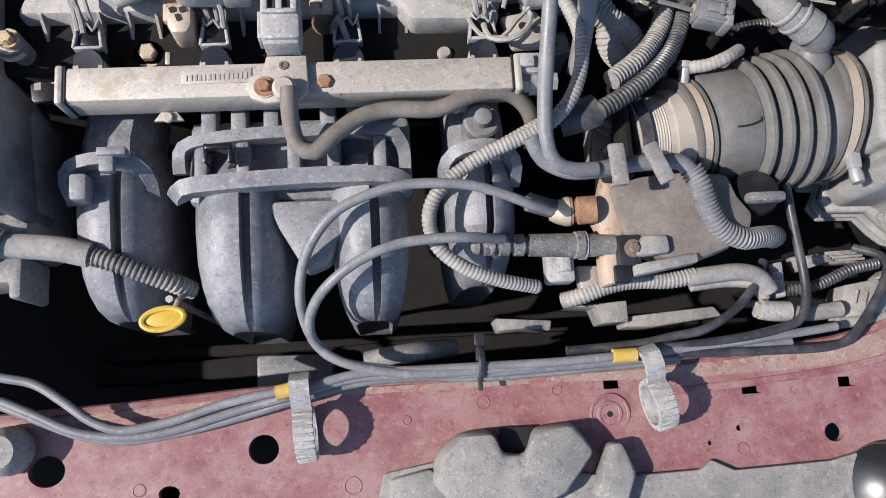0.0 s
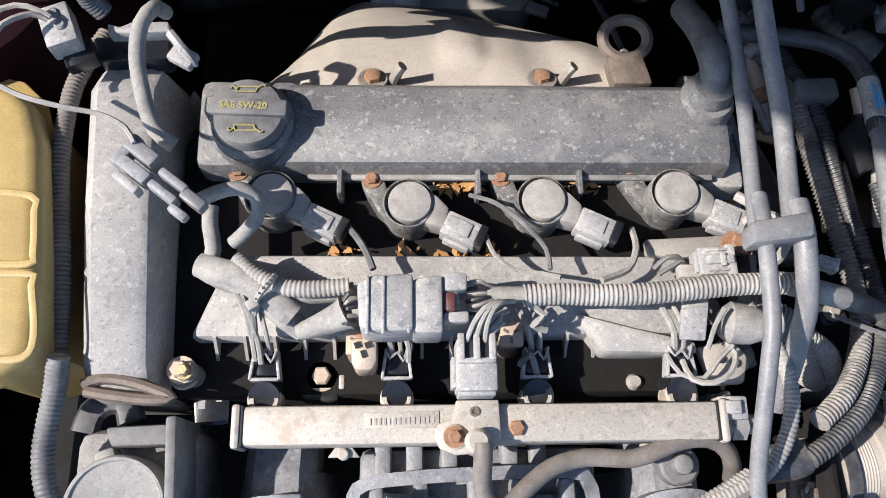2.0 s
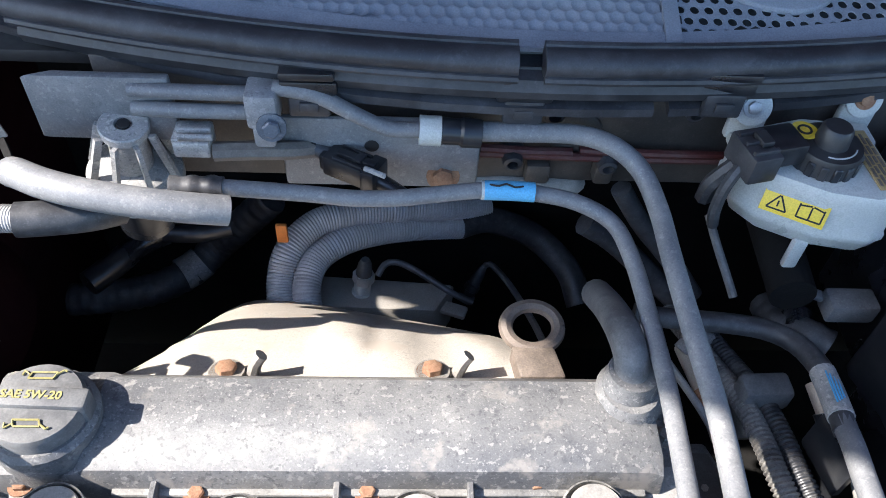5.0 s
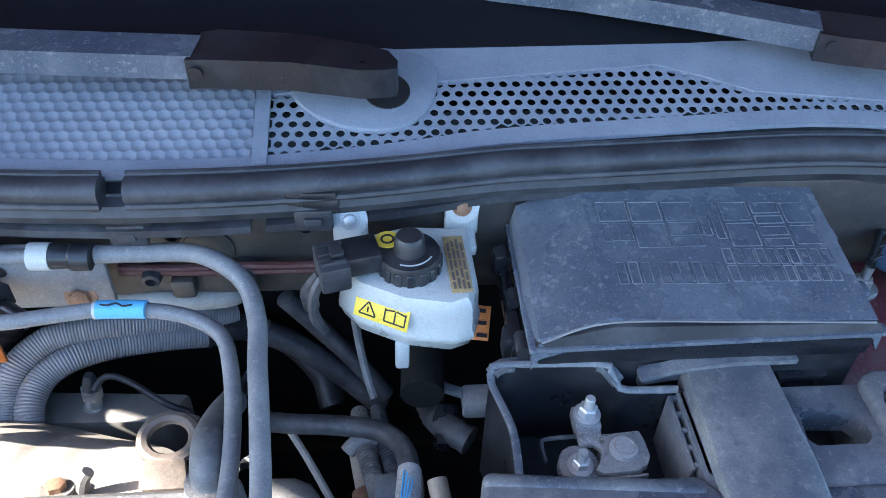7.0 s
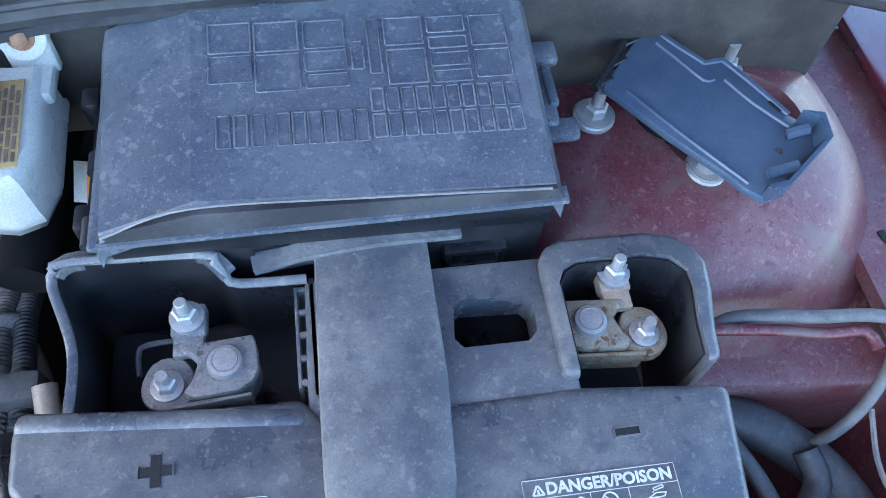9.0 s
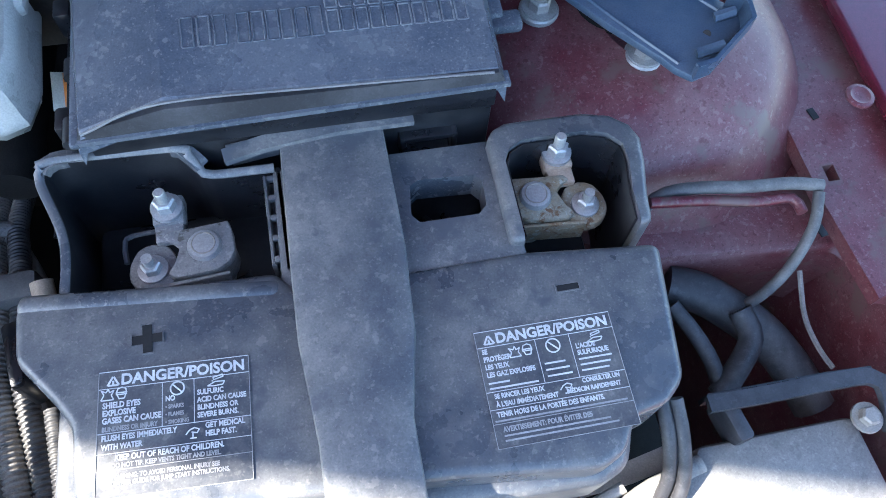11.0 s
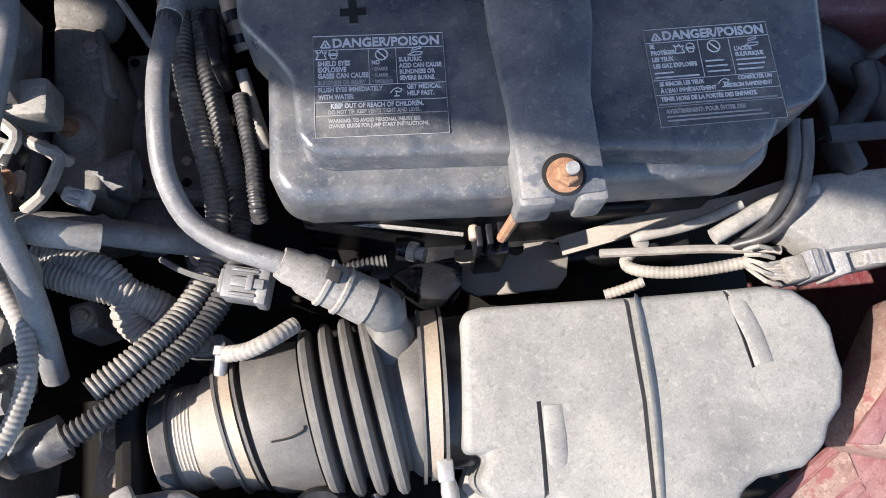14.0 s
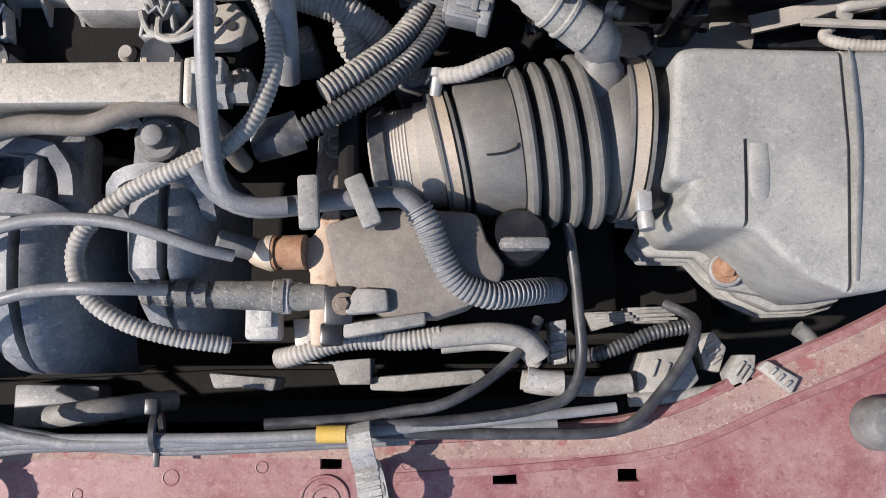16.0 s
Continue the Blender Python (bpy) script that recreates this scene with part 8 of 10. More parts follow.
part("plug_wire", tube([(0.204, 0.560, 0.936), (0.198, 0.556, 0.925), (0.197, 0.556, 0.905), (0.202, 0.56, 0.885)], 0.004, 8), "rubber", res)
part("plug_wire", tube([(0.204, 0.566, 0.932), (0.194, 0.566, 0.918), (0.194, 0.57, 0.90)], 0.006, 8), "rubber", res)
part("foot", box((0.256, 0.544, 0.876), (0.010, 0.006, 0.026), 0.002), "white", res)
cyl = thing("master_cylinder", (0.28, 0.58, 0.8), "dark brake master cylinder under the reservoir", "cylinder")
part("barrel", lathe((0.27, 0.54, 0.835), (0.28, 0.7, 0.84), [(0, 0.016), (0.15, 0.018)], 16), "dark_metal_shade", cyl)
part("fitting", lathe((0.290, 0.552, 0.800), (0.286, 0.520, 0.792), [(0, 0.011), (0.012, 0.011), (0.013, 0.008), (0.030, 0.008)], 14), "plastic_dark", cyl)

# ---- strut tower and inner wing ----
wing = thing("inner_wing", (0.75, 0.45, 0.5), "dusty maroon inner wing with the strut tower", "body panel", kind="structure")
tower = []
for r, z in ((0.26, 0.775), (0.225, 0.812), (0.195, 0.838), (0.165, 0.855), (0.135, 0.865), (0.105, 0.870), (0.048, 0.874), (0.045, 0.868), (0.043, 0.858), (0.03, 0.855)):
    tower.append([Vector((0.70 + r * (0.52 if math.cos(a) > 0 and r > 0.06 else 0.8 if r > 0.06 else 1) * math.cos(a), 0.585 + r * (0.95 if math.sin(a) > 0 or r < 0.06 else 0.54) * math.sin(a), z)) for a in (2 * math.pi * k / 48 for k in range(48))])
part("strut_tower", loft(tower), "paint_clean", wing, "maroon strut tower top")
part("apron", slab([(0.60, 0.47), (0.66, 0.44), (0.80, 0.43), (0.82, 0.30), (0.84, 0.30), (0.86, 0.78), (0.60, 0.78)], 0.70, 0.80, 0.02), "paint_clean", wing)
part("side_wall", box((0.80, 0.42, 0.62), (0.02, 0.75, 0.42), 0.004, ry=4), "paint_clean", wing)
for x, y in ((0.674, 0.553), (0.615, 0.60), (0.71, 0.63)):
    part("stud", merge(hexhead((x, y, 0.874), 0.0075, 0.009), lathe((x, y, 0.875), (x, y, 1), [(0, 0.0038), (0.02, 0.0038)], 10), disc((x, y, 0.870), 0.0135, 0.004)), "steel", wing)
part("cap_disc", disc((0.67, 0.60, 0.872), 0.03, 0.006, 0.002, 28), "dark_metal_shade", wing)
fender = thing("fender_rail", (0.83, 0.3, 0.8), "bright maroon fender rail with punched holes and bolts", "body panel", kind="structure")
rail_pts = [(0.782, 0.476, 0.83), (0.798, 0.474, 0.83), (0.798, 0.428, 0.83), (0.79, 0.386, 0.83), (0.774, 0.301, 0.83), (0.763, 0.252, 0.83)]
part("flange", holed(slab([(0.770, 0.70), (0.86, 0.70), (0.86, 0.20), (0.80, 0.20), (0.795, 0.30), (0.778, 0.45)], 0.818, 0.83, 0), [((0.79, 0.36, 0.82), (0.014, 0.02), 20), ((0.792, 0.47, 0.82), (0.004, 0.006), 4), ((0.785, 0.56, 0.82), (0.004, 0.006), 4)], 0.1), "paint_clean", fender)
part("outer_wing", holed(slab([(0.835, 0.75), (1.0, 0.75), (1.0, 0.10), (0.86, 0.10), (0.845, 0.3)], 0.836, 0.846, 0.002), [((0.875, 0.42, 0.84), (0.012, 0.012), 20)], 0.1), "paint_gloss", fender)
p = (0.824, 0.516, 0.846)
part("screw", lathe(p, (p[0], p[1], 1), [(0, 0.010), (0.0016, 0.0096), (0.0022, 0.007), (0.0012, 0.005), (0.001, 0.003)], 20), "paint_clean", fender)
for p in [(0.798, 0.517, 0.832), (0.768, 0.43, 0.832)]:
    part("slot", box((p[0], p[1], 0.8305), (0.005, 0.009, 0.001), 0.0002, rz=12), "ink_and_shade", fender)

# loose plastic lid lying on the strut tower
lid = thing("loose_cover", (0.70, 0.58, 0.88), "loose blue-black plastic cover lying on the strut tower", "cover")
corners = [(0.651, 0.641, 0.905), (0.678, 0.606, 0.905), (0.69, 0.607, 0.905), (0.715, 0.563, 0.905), (0.727, 0.552, 0.905), (0.725, 0.537, 0.905), (0.691, 0.51, 0.905), (0.681, 0.507, 0.905), (0.672, 0.515, 0.905), (0.666, 0.524, 0.905), (0.641, 0.554, 0.905), (0.612, 0.594, 0.905)]
part("plate", slab(corners, 0.900, 0.906, 0.0015), "blue_plastic", lid)
for pts in ([(0.653, 0.625, 0.906), (0.663, 0.609, 0.906), (0.673, 0.593, 0.906), (0.679, 0.593, 0.906)], [(0.686, 0.592, 0.906), (0.697, 0.573, 0.906), (0.712, 0.554, 0.906)], [(0.625, 0.589, 0.906), (0.65, 0.552, 0.906), (0.675, 0.518, 0.906)]):
    part("ridge", tube(pts, 0.0014, 6, step=0.01), "blue_plastic", lid)
part("lip", tube([(c[0], c[1], 0.905) for c in corners[:4]], 0.0025, 6, step=0.02), "blue_plastic", lid)
part("end_wall", loft([[Vector(p) + Vector((0, 0, dz)) for p in ring] for ring, dz in (([(0.717, 0.557, 0.905), (0.729, 0.554, 0.905), (0.727, 0.537, 0.905), (0.691, 0.508, 0.905), (0.68, 0.506, 0.905), (0.68, 0.51, 0.905), (0.691, 0.513, 0.905), (0.721, 0.538, 0.905), (0.724, 0.55, 0.905)], 0), ([(0.717, 0.557, 0.905), (0.729, 0.554, 0.905), (0.727, 0.537, 0.905), (0.691, 0.508, 0.905), (0.68, 0.506, 0.905), (0.679, 0.509, 0.905), (0.691, 0.511, 0.905), (0.724, 0.537, 0.905), (0.726, 0.552, 0.905)], 0.012))]), "blue_plastic", lid)
for pts in ([(0.706, 0.546, 0.909), (0.718, 0.546, 0.913)], [(0.686, 0.521, 0.909), (0.702, 0.522, 0.913)]):
    part("gusset", tube(pts, 0.0030, 6, flat=1.4), "blue_plastic", lid)
# hole and slot are black pieces in place of shaded openings
part("hole", lathe((0.699, 0.537, 0.906), (0.663, 0.505, 0.95), [(0, 0.0026), (0.0004, 0.0025)], 14), "ink_and_shade", lid)
part("slot", slab([(0.706, 0.573, 0.907), (0.709, 0.574, 0.907), (0.713, 0.566, 0.907), (0.71, 0.565, 0.907)], 0.9058, 0.9066, 0), "ink_and_shade", lid)
part("hinge", tube([(0.633, 0.628, 0.905), (0.62, 0.61, 0.905), (0.606, 0.593, 0.905)], 0.0028, 8), "plastic_dark", lid)
for pts in ([(0.632, 0.626, 0.904), (0.643, 0.63, 0.904)], [(0.619, 0.609, 0.904), (0.631, 0.615, 0.904)], [(0.609, 0.596, 0.904), (0.619, 0.6, 0.904)]):
    part("hinge_knuckle", tube(pts, 0.0028, 6), "plastic_dark", lid)

# ---- engine control module ----
ecu = thing("control_module", (0.73, 0.30, 0.72), "dusty grey control module on a black bracket", "control unit")
part("case", slab([(0.629, 0.282, 0.8), (0.656, 0.317, 0.8), (0.759, 0.318, 0.8), (0.764, 0.266, 0.8), (0.654, 0.263, 0.8)], 0.765, 0.80, 0.005), "airbox", ecu, "dusty grey case")
part("front_rail", slab([(0.651, 0.262, 0.79), (0.772, 0.273, 0.79), (0.77, 0.262, 0.79), (0.661, 0.25, 0.79)], 0.765, 0.788, 0.003), "shroud", ecu)
for k in range(11):
    part("contact_mark", box((0.687 + 0.0058 * k, 0.2595 + 0.00062 * k, 0.7885), (0.0040, 0.0050 if k % 4 else 0.0036, 0.0008), 0.0002, rz=5), "connector", ecu)
part("rail_step", slab([(0.668, 0.266), (0.770, 0.275), (0.770, 0.2715), (0.668, 0.2622)], 0.785, 0.7925, 0.001), "shroud", ecu)
part("bracket", strip(curve([(0.664, 0.337, 0.815), (0.700, 0.3365, 0.8155), (0.742, 0.337, 0.816), (0.768, 0.336, 0.8155), (0.776, 0.326, 0.813), (0.777, 0.304, 0.802)], 0.006), 0.010, 0.005), "seal", ecu, "dark folded mounting bar")
part("bracket_wall", strip([(0.666, 0.342, 0.806), (0.742, 0.342, 0.807), (0.772, 0.341, 0.806)], 0.003, 0.018), "plastic_dark", ecu)
part("bracket_foot", box((0.680, 0.327, 0.800), (0.011, 0.028, 0.026), 0.003, rz=12), "seal", ecu)
plug_ = part("plug", slab([(0.640, 0.266), (0.655, 0.268), (0.657, 0.249), (0.643, 0.247)], 0.765, 0.7960, 0.002), "plastic", ecu, "grey wiring plug")
part("rear_shell", slab([(0.626, 0.263), (0.640, 0.265), (0.643, 0.248), (0.630, 0.247)], 0.768, 0.7925, 0.002), "shroud", plug_)
part("clasp", slab([(0.656, 0.2685), (0.669, 0.270), (0.671, 0.249), (0.659, 0.247)], 0.765, 0.7930, 0.002), "connector", plug_)
part("latch", box((0.6645, 0.2665, 0.794), (0.0080, 0.0050, 0.0040), 0.001, rz=6), "connector", plug_)
for k in range(3):
    part("rib", box((0.6445 + 0.0045 * k, 0.2572 + 0.0004 * k, 0.7962), (0.0014, 0.0170, 0.0014), 0.0004, rz=6), "plastic", plug_)
for k in range(6):
    part("wire", tube([(0.629, 0.2500 + 0.0024 * k, 0.786), (0.620, 0.2515 + 0.0019 * k, 0.7865 + 0.001 * (k % 2)), (0.610, 0.2550 + 0.0012 * k, 0.784)], 0.0013, 6), ("loom_dusty", "connector", "cloth")[k % 3], plug_)
bolt((0.762, 0.314, 0.806), ecu, 0.0062, 0.007, "steel_dull")

# ---- air filter box ----
airbox = thing("air_filter_box", (0.52, 0.16, 0.66), "dusty grey plastic air filter box with rounded ribs", "air box")
top = [(0.41, 0.243, 0.8), (0.422, 0.245, 0.8), (0.511, 0.242, 0.8), (0.566, 0.241, 0.8), (0.581, 0.241, 0.8), (0.597, 0.241, 0.8), (0.613, 0.237, 0.8), (0.626, 0.226, 0.8), (0.632, 0.212, 0.8), (0.632, 0.197, 0.8), (0.633, 0.185, 0.8), (0.627, 0.165, 0.8), (0.617, 0.155, 0.8), (0.612, 0.144, 0.8), (0.596, 0.133, 0.8), (0.569, 0.13, 0.8), (0.558, 0.124, 0.8), (0.552, 0.111, 0.8), (0.541, 0.099, 0.8), (0.522, 0.094, 0.8), (0.502, 0.093, 0.8), (0.48, 0.103, 0.8), (0.462, 0.119, 0.8), (0.451, 0.132, 0.8), (0.417, 0.133, 0.8), (0.408, 0.144, 0.8), (0.417, 0.16, 0.8), (0.402, 0.161, 0.8)]
grooves = (([(0.508, 0.250, 0.82), (0.5115, 0.250, 0.82), (0.5120, 0.18, 0.82), (0.5050, 0.085, 0.82), (0.5015, 0.085, 0.82), (0.5085, 0.18, 0.82)], 0.8190, 0.84), ([(0.5675, 0.250, 0.82), (0.5710, 0.250, 0.82), (0.5775, 0.215, 0.82), (0.5800, 0.193, 0.82), (0.5770, 0.192, 0.82), (0.574, 0.214, 0.82)], 0.8190, 0.84), ([(0.447, 0.186, 0.82), (0.450, 0.186, 0.82), (0.449, 0.159, 0.82), (0.447, 0.125, 0.82), (0.444, 0.125, 0.82), (0.446, 0.159, 0.82)], 0.8190, 0.84))
part("lid", carved(slab(top, 0.72, 0.823, 0.014, 4), grooves), "airbox", airbox, "dusty grey lid with moulded grooves")
part("rim", slab([(x + 0.004 * (1 if x > 0.52 else -1), y + 0.004 * (1 if y > 0.17 else -1)) for x, y, z in top], 0.712, 0.724, 0.003), "airbox", airbox)
part("base", slab([(x, y) for x, y, z in top], 0.58, 0.713, 0.004), "plastic_dark", airbox)
for grow, z in ((0.0055, 0.7085), (0.0075, 0.7030)):
    part("rim", slab([(x + grow * (1 if x > 0.52 else -1), y + grow * (1 if y > 0.17 else -1)) for x, y, z_ in top], z - 0.004, z, 0.0015), "airbox", airbox)
for pts in ([(0.5175, 0.238, 0.820), (0.517, 0.232, 0.8225), (0.5165, 0.179, 0.823), (0.5105, 0.100, 0.820)], [(0.576, 0.236, 0.820), (0.5770, 0.230, 0.8225), (0.5825, 0.211, 0.823), (0.5850, 0.194, 0.823)], [(0.4560, 0.183, 0.8225), (0.4550, 0.158, 0.823), (0.4540, 0.138, 0.820)]):
    part("rib", tube(pts, 0.0062, 10, flat=0.22), "airbox", airbox)
part("mount_ear", merge(slab([(0.449, 0.124, 0.735), (0.471, 0.129, 0.735), (0.482, 0.11, 0.735), (0.494, 0.098, 0.735), (0.456, 0.105, 0.735)], 0.725, 0.735, 0.003), disc((0.462, 0.117, 0.735), 0.012, 0.006)), "airbox", airbox)
bolt((0.461, 0.117, 0.741), airbox, 0.006, 0.005)

# ---- rubber intake duct ----
duct = thing("intake_duct", (0.33, 0.195, 0.72), "black ribbed rubber intake duct with two metal clamps", "air duct")
AXIS = [Vector(p) for p in [(0.253, 0.194, 0.768), (0.318, 0.197, 0.768), (0.395, 0.202, 0.768), (0.414, 0.202, 0.768)]]


def on_axis(s):
    """A place along the duct, 0 to 1, and the way its rings stand."""
    pts = AXIS
    f = s * 3
    k = min(2, int(f))
    p = pts[k].lerp(pts[k + 1], f - k)
    return p, float(np.interp(p.x, (0.26, 0.32, 0.362, 0.378, 0.39), (13.0, 8.0, 9.0, 3.0, -3.0)))


def duct_piece(name, prof, mat, label=""):
    return part(name, ducting([(on_axis(s)[0], r, on_axis(s)[1]) for s, r in prof]), mat, duct, label)


def along(x):
    """Where on the duct's line a place lies, by its x."""
    for k in range(3):
        if x <= AXIS[k + 1].x or k == 2:
            return (k + (x - AXIS[k].x) / (AXIS[k + 1].x - AXIS[k].x)) / 3


duct_piece("sleeve", [(along(x), r) for x, r in ((0.262, 0.036), (0.264, 0.0385), (0.275, 0.0385), (0.277, 0.0365), (0.279, 0.0365), (0.281, 0.0445), (0.285, 0.0462), (0.305, 0.0475), (0.314, 0.0470))], "duct")
prof = [(along(0.312), 0.0455)]
for k in range(4):
    x = 0.3145 + k * 0.0130
    prof += [(along(x + d), r + 0.0016 * k) for d, r in ((0.0, 0.0440), (0.0012, 0.0505), (0.0032, 0.0535), (0.0062, 0.0537), (0.0084, 0.0515), (0.0096, 0.0450), (0.0112, 0.0405))]
prof += [(along(0.368), 0.0450), (along(0.374), 0.0495), (along(0.382), 0.0505), (along(0.396), 0.0505)]
duct_piece("bellows", prof, "duct", "ribbed black bellows")
for s0, r in ((along(0.2655), 0.0415), (along(0.3845), 0.0535)):
    c = duct_piece("clamp", [(s0, r - 0.004), (s0, r), (s0 + 0.04, r), (s0 + 0.04, r - 0.004)], "tan_clamp", "worn metal band clamp")
    p, turn = on_axis(s0 + 0.020)
    for d in (-1, 1):
        e = on_axis(s0 + 0.018 + d * 0.030)[0]
        part("lip", ducting([(e, r - 0.004, turn), (e, r + 0.0015, turn), (e + Vector((0.002, 0, 0)), r + 0.0015, turn), (e + Vector((0.002, 0, 0)), r - 0.004, turn)]), "duct", c)
p, turn = on_axis(along(0.388))
part("screw", merge(box((p.x + 0.004, p.y - 0.048, p.z + 0.030), (0.010, 0.014, 0.008), 0.002), lathe((p.x + 0.005, p.y - 0.054, p.z + 0.028), (p.x + 0.006, p.y - 0.07, p.z + 0.03), [(0, 0.0045), (0.006, 0.0055), (0.012, 0.005)], 14)), "steel", duct)
p, turn = on_axis(along(0.2665))
part("screw", lathe((p.x - 0.004, p.y + 0.028, p.z + 0.028), (p.x - 0.001, p.y + 0.05, p.z + 0.03), [(0, 0.004), (0.012, 0.0045), (0.013, 0.0065), (0.018, 0.006)], 12), "steel", duct)
part("crack", tube([(0.294, 0.18, 0.8135), (0.304, 0.181, 0.8143), (0.312, 0.184, 0.8148), (0.313, 0.187, 0.8146)], 0.0007, 5), "ink_and_shade", duct)
duct_piece("outlet", [(along(0.394), 0.0475), (1.0, 0.0475)], "plastic_dark")
part("spigot", lathe((0.366, 0.233, 0.8), (0.365, 0.251, 0.815), [(-0.006, 0.018), (0.008, 0.016), (0.012, 0.013), (0.03, 0.013)], 18), "duct", duct)
body = thing("throttle_housing", (0.235, 0.19, 0.7), "cast alloy throttle body behind the intake duct", "throttle body")
turned = [(0, 0.0335), (0.006, 0.0335), (0.006, 0.0320)]
for k in range(5):
    turned += [(0.0145 + 0.0022 * k, 0.0322), (0.0153 + 0.0022 * k, 0.0328), (0.0161 + 0.0022 * k, 0.0322)]
part("barrel", lathe((0.222, 0.188, 0.766), (0.264, 0.193, 0.768), turned + [(0.030, 0.0325), (0.0305, 0.0355), (0.045, 0.0355)], 40), "alloy", body, "bare machined alloy barrel")
part("black_ring", lathe((0.2235, 0.188, 0.766), (0.264, 0.193, 0.768), [(0, 0.036), (0.009, 0.036), (0.010, 0.034)], 36), "rubber", body)
part("flange", box((0.208, 0.188, 0.763), (0.012, 0.085, 0.085), 0.006), "dark_metal_shade", body)

# ---- cables, pipes and brackets round the battery ----
for pts in ([(0.628, 0.34, 0.84), (0.629, 0.319, 0.83), (0.629, 0.301, 0.81), (0.621, 0.288, 0.79), (0.608, 0.282, 0.77)], [(0.636, 0.339, 0.84), (0.637, 0.318, 0.83), (0.636, 0.296, 0.81), (0.625, 0.281, 0.79), (0.603, 0.279, 0.77)]):
    hose_run("battery_cable", pts, 0.0043, "rubber", "black battery cable beside the battery", "cable", n=10)
hose_run("ground_wire", [(0.513, 0.283, 0.77), (0.551, 0.281, 0.77), (0.588, 0.279, 0.77), (0.635, 0.272, 0.775)], 0.0031, "loom_dusty", "pale dusty wire to the control module", "wire", n=8)
hose_run("module_loom", [(0.607, 0.265, 0.78), (0.584, 0.264, 0.775), (0.559, 0.265, 0.77), (0.538, 0.27, 0.765), (0.532, 0.277, 0.76), (0.538, 0.284, 0.76)], 0.0044, "loom_dusty", "pale ribbed loom to the control module", "wiring loom", ribs=0.0032, depth=0.1)
hose_run("module_loom", [(0.608, 0.303, 0.79), (0.589, 0.297, 0.785), (0.567, 0.293, 0.78), (0.537, 0.29, 0.775), (0.545, 0.286, 0.77)], 0.0038, "loom_dusty", "pale wrapped loom to the control module", "wiring loom")
hose_run("module_loom", [(0.655, 0.307, 0.8), (0.624, 0.299, 0.795), (0.609, 0.293, 0.79), (0.586, 0.283, 0.785)], 0.0058, "cloth", "wrapped wiring beside the battery", "wiring loom")
hose_run("short_pipe", [(0.517, 0.258, 0.75), (0.53, 0.26, 0.755), (0.543, 0.263, 0.76)], 0.0038, "loom_dusty", "short pale ribbed pipe behind the air box", ribs=0.0032)
for k in range(5):
    hose_run("module_wire", [Vector((0.605, 0.266, 0.785)) + Vector((0, 0.003 * (k - 2), 0)), Vector((0.613, 0.261, 0.788)) + Vector((0, 0.006 * (k - 2), 0.002)), Vector((0.624, 0.259, 0.785)) + Vector((0, 0.006 * (k - 2), 0))], 0.0016, "loom_dusty", "thin wire entering the module's plug", "wire", n=6)
bars_ = thing("module_label", (0.704, 0.257, 0.79), "white label strip with dark bars on the module", "label")
part("sheet", slab([(0.684, 0.263, 0.789), (0.73, 0.264, 0.789), (0.728, 0.254, 0.789), (0.683, 0.254, 0.789)], 0.787, 0.7890, 0), "connector", bars_)
for k in range(9):
    p = Vector((0.685, 0.258, 0.79)).lerp(Vector((0.727, 0.259, 0.79)), k / 8)
    part("bar", box((p.x, p.y, 0.7893), (0.0012 + 0.0008 * (k % 3), 0.006, 0.0004), 0, rz=8), "steel_dull", bars_)
solo("sensor_block", merge(slab([(0.368, 0.29, 0.74), (0.39, 0.297, 0.74), (0.422, 0.296, 0.74), (0.421, 0.277, 0.74), (0.409, 0.266, 0.74), (0.391, 0.269, 0.74)], 0.70, 0.74, 0.005), lathe((0.376, 0.306, 0.745), (0.392, 0.304, 0.745), [(0, 0.008), (0.01, 0.009), (0.02, 0.006)], 14)), "plastic_dark", "black sensor plug in front of the battery tray", "connector")
hose_run("tray_hose", [(0.328, 0.292, 0.74), (0.348, 0.296, 0.745), (0.369, 0.298, 0.745)], 0.0051, "loom", "ribbed black hose in front of the battery tray", ribs=0.0032)
solo("brass_fitting", lathe((0.385, 0.303, 0.75), (0.393, 0.299, 0.752), [(0, 0.007), (0.006, 0.007), (0.006, 0.005), (0.012, 0.005)], 12), "connector", "small pale pipe fitting in front of the battery", "fitting")
# wing wiring
hose_run("wing_wire", [(0.768, 0.452, 0.85), (0.748, 0.457, 0.85), (0.719, 0.459, 0.85), (0.691, 0.464, 0.848), (0.671, 0.467, 0.842), (0.657, 0.462, 0.835), (0.65, 0.45, 0.82)], 0.0041, "rubber_dusty", "dusty taped wire along the inner wing", "wire")
hose_run("wing_wire", [(0.764, 0.448, 0.85), (0.758, 0.43, 0.84), (0.745, 0.413, 0.82), (0.731, 0.404, 0.8), (0.723, 0.404, 0.78)], 0.0037, "rubber_dusty", "dusty taped wire along the inner wing", "wire")
hose_run("wing_loom", [(0.678, 0.428, 0.78), (0.7, 0.418, 0.78), (0.721, 0.402, 0.775), (0.737, 0.386, 0.77), (0.753, 0.362, 0.76), (0.764, 0.335, 0.75)], 0.0144, "rubber", "dark wrapped loom beside the battery", "wiring loom", n=12)
hose_run("wing_loom", [(0.717, 0.399, 0.79), (0.72, 0.38, 0.785), (0.704, 0.361, 0.78), (0.69, 0.349, 0.775)], 0.0081, "rubber", "dark wrapped loom beside the battery", "wiring loom")
